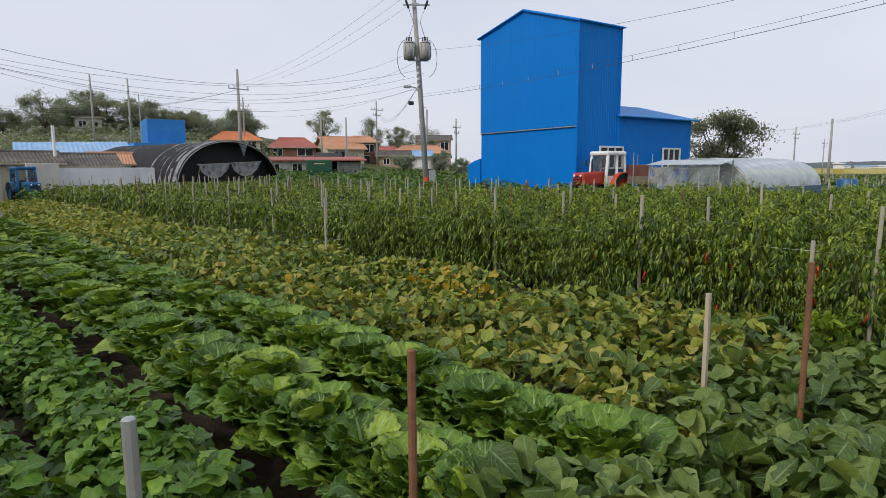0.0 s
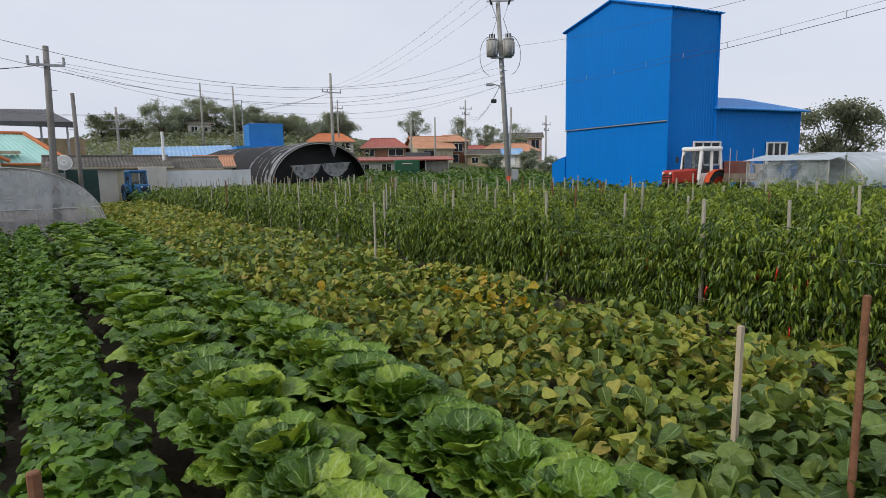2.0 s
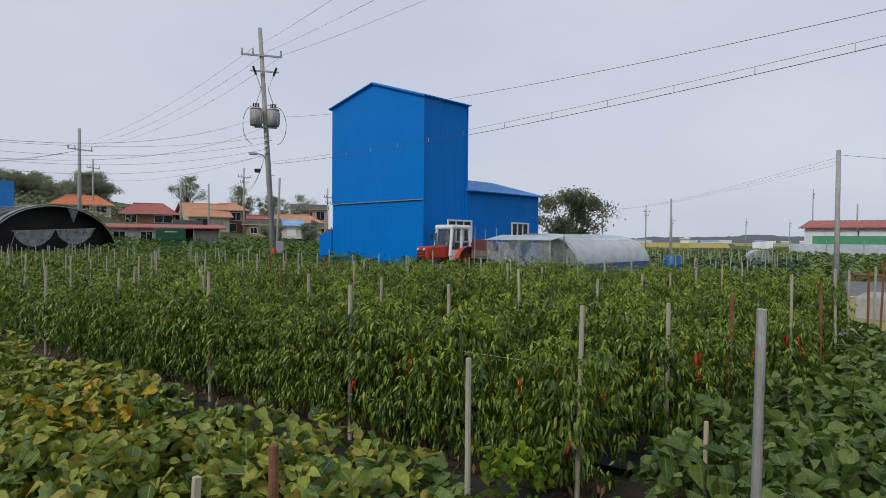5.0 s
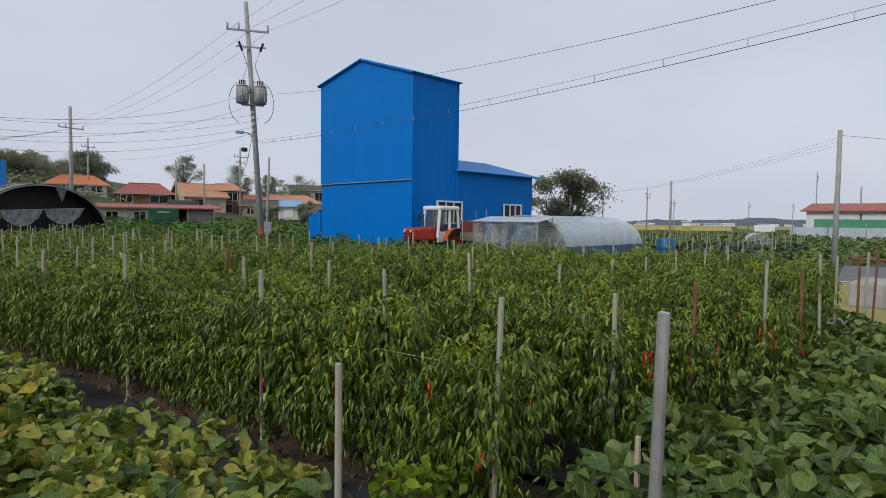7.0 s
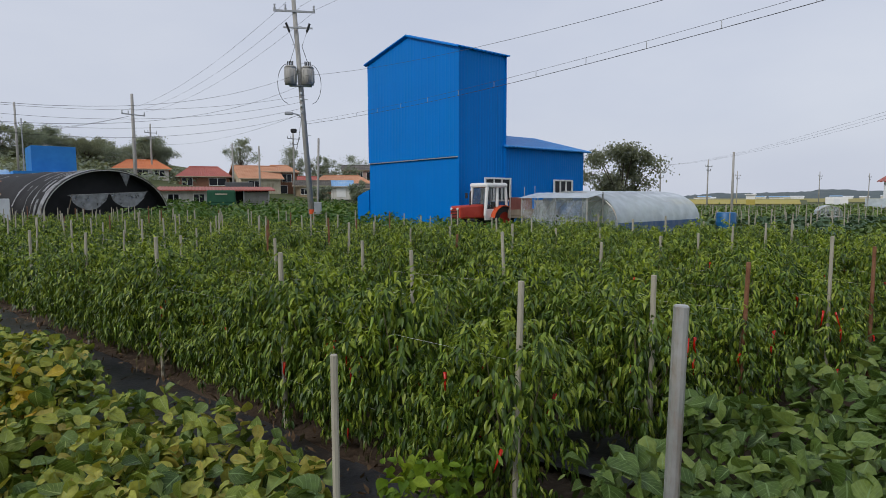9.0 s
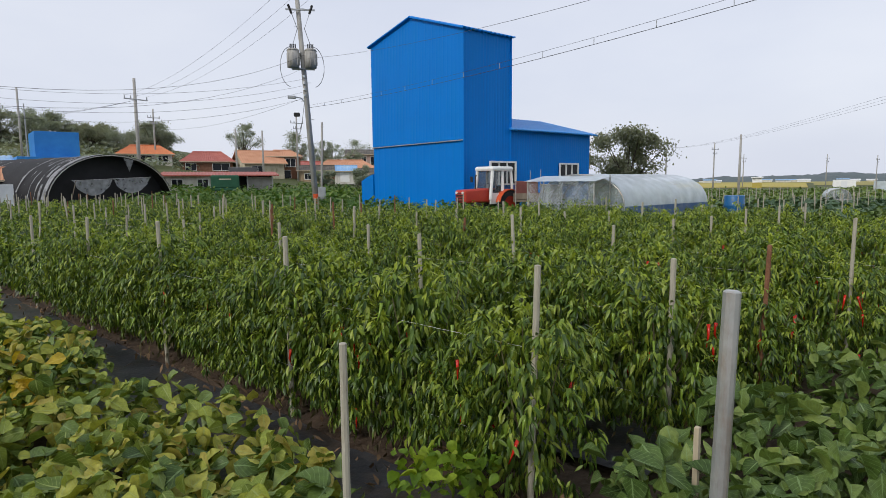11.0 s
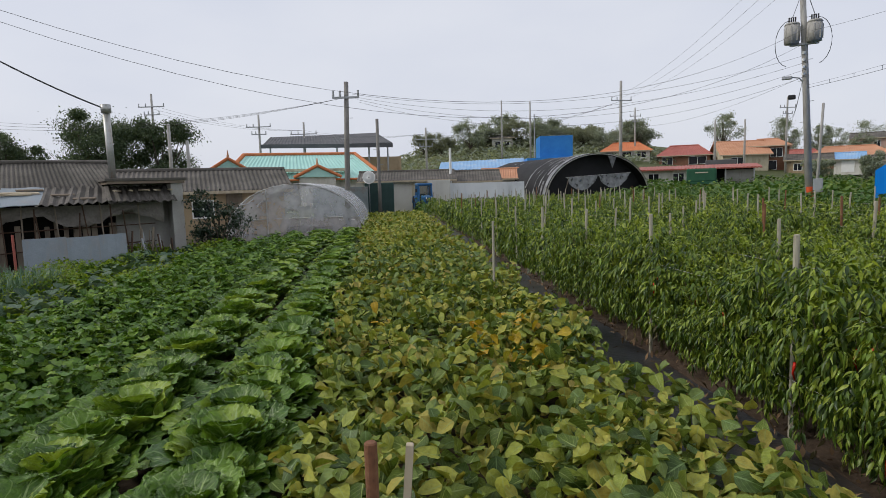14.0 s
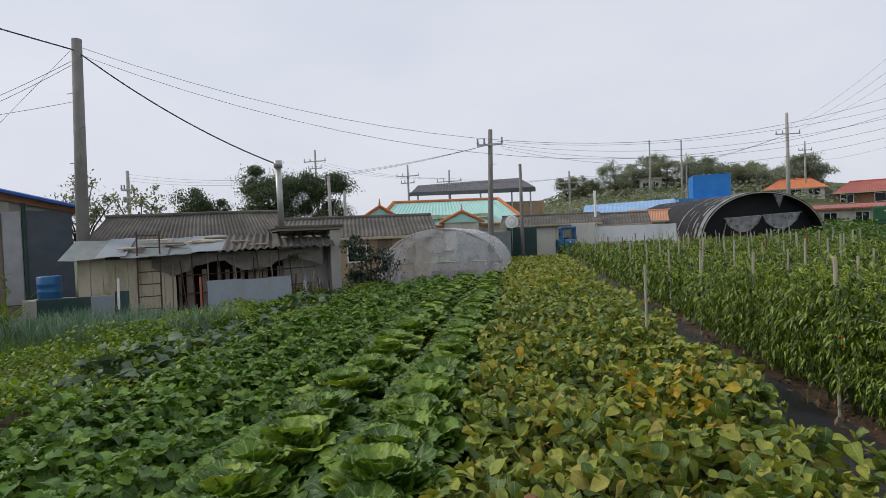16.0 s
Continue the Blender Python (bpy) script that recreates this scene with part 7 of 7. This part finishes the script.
def ridge(name, d, b0, b1, h0, h1, seed, label):
    n = 90
    V = []
    for k, (off, f) in enumerate(((-60, 0.0), (-20, 0.75), (0, 1.0), (60, 0.3))):
        for i in range(n + 1):
            t = i / n
            b = radians(b0 + (b1 - b0) * t)
            r = d + off
            ends = min(1, t * 7, (1 - t) * 7)
            h = (h0 + (h1 - h0) * t) * (1 + 0.35 * noise.noise((t * 9, seed, 0)) + 0.12 * noise.noise((t * 45, seed, 2)) + 0.06 * noise.noise((t * 160, seed, k))) * f * ends
            x, y = r * math.sin(b), r * math.cos(b)
            V.append((x, y, h - 1))
    a = np.array([j * (n + 1) + i for j in range(3) for i in range(n)])
    F = np.stack([a, a + n + 1, a + n + 2, a + 1], -1)
    tagged(new(name, mesh_np(name, np.array(V), F, M_HILL)), label, "hill", kind="structure")


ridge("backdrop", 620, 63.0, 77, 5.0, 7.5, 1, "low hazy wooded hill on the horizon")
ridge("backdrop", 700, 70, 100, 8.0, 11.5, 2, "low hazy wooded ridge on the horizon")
rg = random.Random(33)
for i in range(26):
    b, r = radians(rg.uniform(65, 84)), rg.uniform(430, 560)
    x, y = r * math.sin(b), r * math.cos(b)
    w, h = rg.uniform(1.5, 4.5), rg.uniform(1.0, 1.8)
    t = thing("farm_building", facing(x, y, gz(x, y)), "tiny pale farm building far across the plain", "building", "far buildings")
    part("wall", boxm(-w, 0, -0.5, w, 6, h), rg.choice((M_WHITE, M_PLASTER, M_PLASTER, M_GREYW)), t)
    part("roof", corrugated((-w - 0.3, -0.4, h), (w + 0.3, -0.4, h), (w + 0.3, 3, h + 0.6), (-w - 0.3, 3, h + 0.6), 1.2, 0.1, 0.1), rg.choice((M_BLUEL, M_SLATE, M_GREYW, M_GREYW)), t)


M_GREENN = surface("green_net", [(0.06, 0.24, 0.13), (0.1, 0.3, 0.17)], 0.8, scale=2)


def hall():
    m = Matrix.Translation((68.4, 14.4, -0.35)) @ Matrix.Rotation(radians(-84), 4, "Z")
    th = thing("hall", m, "long white hall with a dull red metal roof", "hall")
    part("wall", boxm(0, 0, -0.5, 26, 9, 3.65), M_GREYW, th)
    part("roof", corrugated((-0.5, -0.5, 3.6), (26.5, -0.5, 3.6), (26.2, 4.5, 4.45), (0, 4.5, 4.45), 0.35, 0.06, 0.1), M_REDR, th)
    part("roof", corrugated((26.5, 9.5, 3.6), (-0.5, 9.5, 3.6), (0, 4.5, 4.45), (26.2, 4.5, 4.45), 0.35, 0.06, 0.1), M_REDR, th)
    part("green_net", boxm(0.8, -1.3, 1.95, 26, -1.25, 2.75), M_GREENN, th, "green net screen")
    part("low_film", boxm(-1.2, -1.6, 0.6, 26, -1.4, 1.95), M_FILM2, th, "milky plastic low wall")
    for i in range(9):
        part("post", tubem([(-1.0 + i * 3, -1.7, 0.6), (-1.0 + i * 3, -1.7, 2.3)], 0.04, 6), M_PIPE, th)
    for i in range(4):
        part("downpipe", tubem([(4.5 + i * 6, -0.08, 0), (4.5 + i * 6, -0.08, 3.3)], 0.06, 6), M_BLACK, th)


hall()
t = thing("container", facing(107, 28, gz(107, 28)), "white box container standing in the fields", "container")
part("box", boxm(-1.5, 0, 0, 1.5, 2.0, 1.5, 0.04), M_WHITE, t)
part("door", boxm(-0.4, -0.03, 0.1, 0.4, -0.004, 1.3), M_GREYW, t)
t = thing("kiosk", facing(140, 53, gz(140, 53)), "small white and yellow kiosk on the plain", "kiosk")
part("base", boxm(-0.95, 0, 0, 0.95, 3, 1.2), M_RICE, t)
part("upper_wall", boxm(-0.95, 0, 1.2, 0.95, 3, 2.2), M_WHITE, t)
part("roof", boxm(-1.2, -0.4, 2.2, 1.2, 3.4, 2.4), M_WHITE, t)

tunnel("low_tunnel", Matrix.Translation((42.7, 11.9, 0.1)) @ Matrix.Rotation(radians(-70), 4, "Z"), 1.3, 1.1, 3.0, M_FILM2, "low hoop frame draped with grey netting", 3, wall=0.55, seed=7)
soil_sheet("road", 21.5, 31, -60, 1.3, 0.09, M_ROAD, "worn grey asphalt farm road", 0.004, du=1.0, cat="road")
soil_sheet("road_line", 21.75, 21.9, -60, 1.3, 0.105, M_WHITE, "faded white road edge line", 0.003, du=0.15, cat="road marking")
soil_sheet("dirt_verge", 13.2, 21.5, -14, 2.6, 0.08, M_GOLD, "dry sandy verge beside the road", 0.05, du=0.4, cat="verge")
th = thing("guard_rail", Matrix(), "low rusty guard rail along the farm road", "guard rail")
for i in range(12):
    part("post", tubem([fld(31.6, -26.5 + i * 2.5, 0), fld(31.6, -26.5 + i * 2.5, 0.42)], 0.05, 6), M_RUST, th)
part("rail", tubem([fld(31.55, -26.5 + i * 2.5, 0.35) for i in range(12)], 0.08, 6), M_RUST, th)
ob = part("culvert_block", boxm(-0.9, -0.5, 0, 0.9, 0.5, 0.55, 0.05), M_CONC)
ob.matrix_world = Matrix.Translation(fld(16.4, 0.3, 0.05))
tagged(ob, "rough concrete culvert block at the field corner", "concrete block")

carpet("yard_weeds", lambda u, v: True, 15000, (13.2, 21, 3.2, 36), 0.42, M_WEED, 0.15, "rough weeds and grass between field and barn", "weeds", wob=0.3)
carpet("far_weeds", lambda u, v: not (20 < u < 31 and 14 < v < 26), 14000, (19, 48, 24, 58), 0.5, M_WEED, 0.3, "rough green scrub below the village", "weeds", wob=0.5)
carpet("end_weeds", lambda u, v: True, 6000, (2.2, 20, 34.2, 40), 0.6, M_WEED, 0.2, "weeds at the far end of the pepper field", "weeds", wob=0.4)
carpet("far_crops", lambda u, v: abs((v * 0.8) % 1 - 0.5) < 0.4, 26000, (22, 95, 3.6, 30), 0.36, M_BEANG, 0.3, "green crop rows on the neighbouring plots", "crops", wob=0.25)
carpet("far_crops", lambda u, v: abs((v * 0.8) % 1 - 0.5) < 0.4 and (u > 32 or v > 1.6), 22000, (22, 65, -26, 3.6), 0.34, M_BEANG, 0.3, "green crop rows on the plot beside the farm road", "crops", wob=0.25)
carpet("vine_crops", lambda u, v: True, 5000, (21, 45, 3.4, 9), 0.4, M_SQUASH, 0.2, "dark leafy vines on the neighbouring plot", "crops", ROUND, wob=0.35)
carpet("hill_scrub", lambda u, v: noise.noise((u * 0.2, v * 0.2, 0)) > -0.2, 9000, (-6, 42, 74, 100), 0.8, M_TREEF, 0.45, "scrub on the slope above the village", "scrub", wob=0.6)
for i in range(11):
    for j in range(12):
        u, v = 21 + i * 3.4 + rg.uniform(-0.4, 0.4), 4.2 + j * 1.35 + rg.uniform(-0.2, 0.2)
        if 14 < v < 26 and u < 31:
            continue
        stake(u, v, rg.uniform(0.95, 1.3), M_STAKE, 0.022, (rg.uniform(-0.03, 0.03), 0), "thin pale stake on the neighbouring plot", 6)
for x, y in ((19.0, 16.0), (16.6, 15.2), (20.5, 17.8)):
    ob = part("clothes_pole", tubem([(0, 0, 0), (0, 0, 1.9)], 0.015, 6), M_PIPE)
    ob.location = (x, y, gz(x, y))
    tagged(ob, "thin grey metal rod standing in the yard", "rod", "yard rods")

# litter of dry stalks along the first pepper row
carpet("dry_stalks", lambda u, v: True, 600, (2.5, 3.1, 2.2, 16), 0.14, surface("dry_stalk", [(0.12, 0.075, 0.04), (0.24, 0.15, 0.08)], 0.9), 0.065, "dry brown stalks and fallen leaves under the peppers", "litter", PEP, (0.4, 0.7), 0.05)
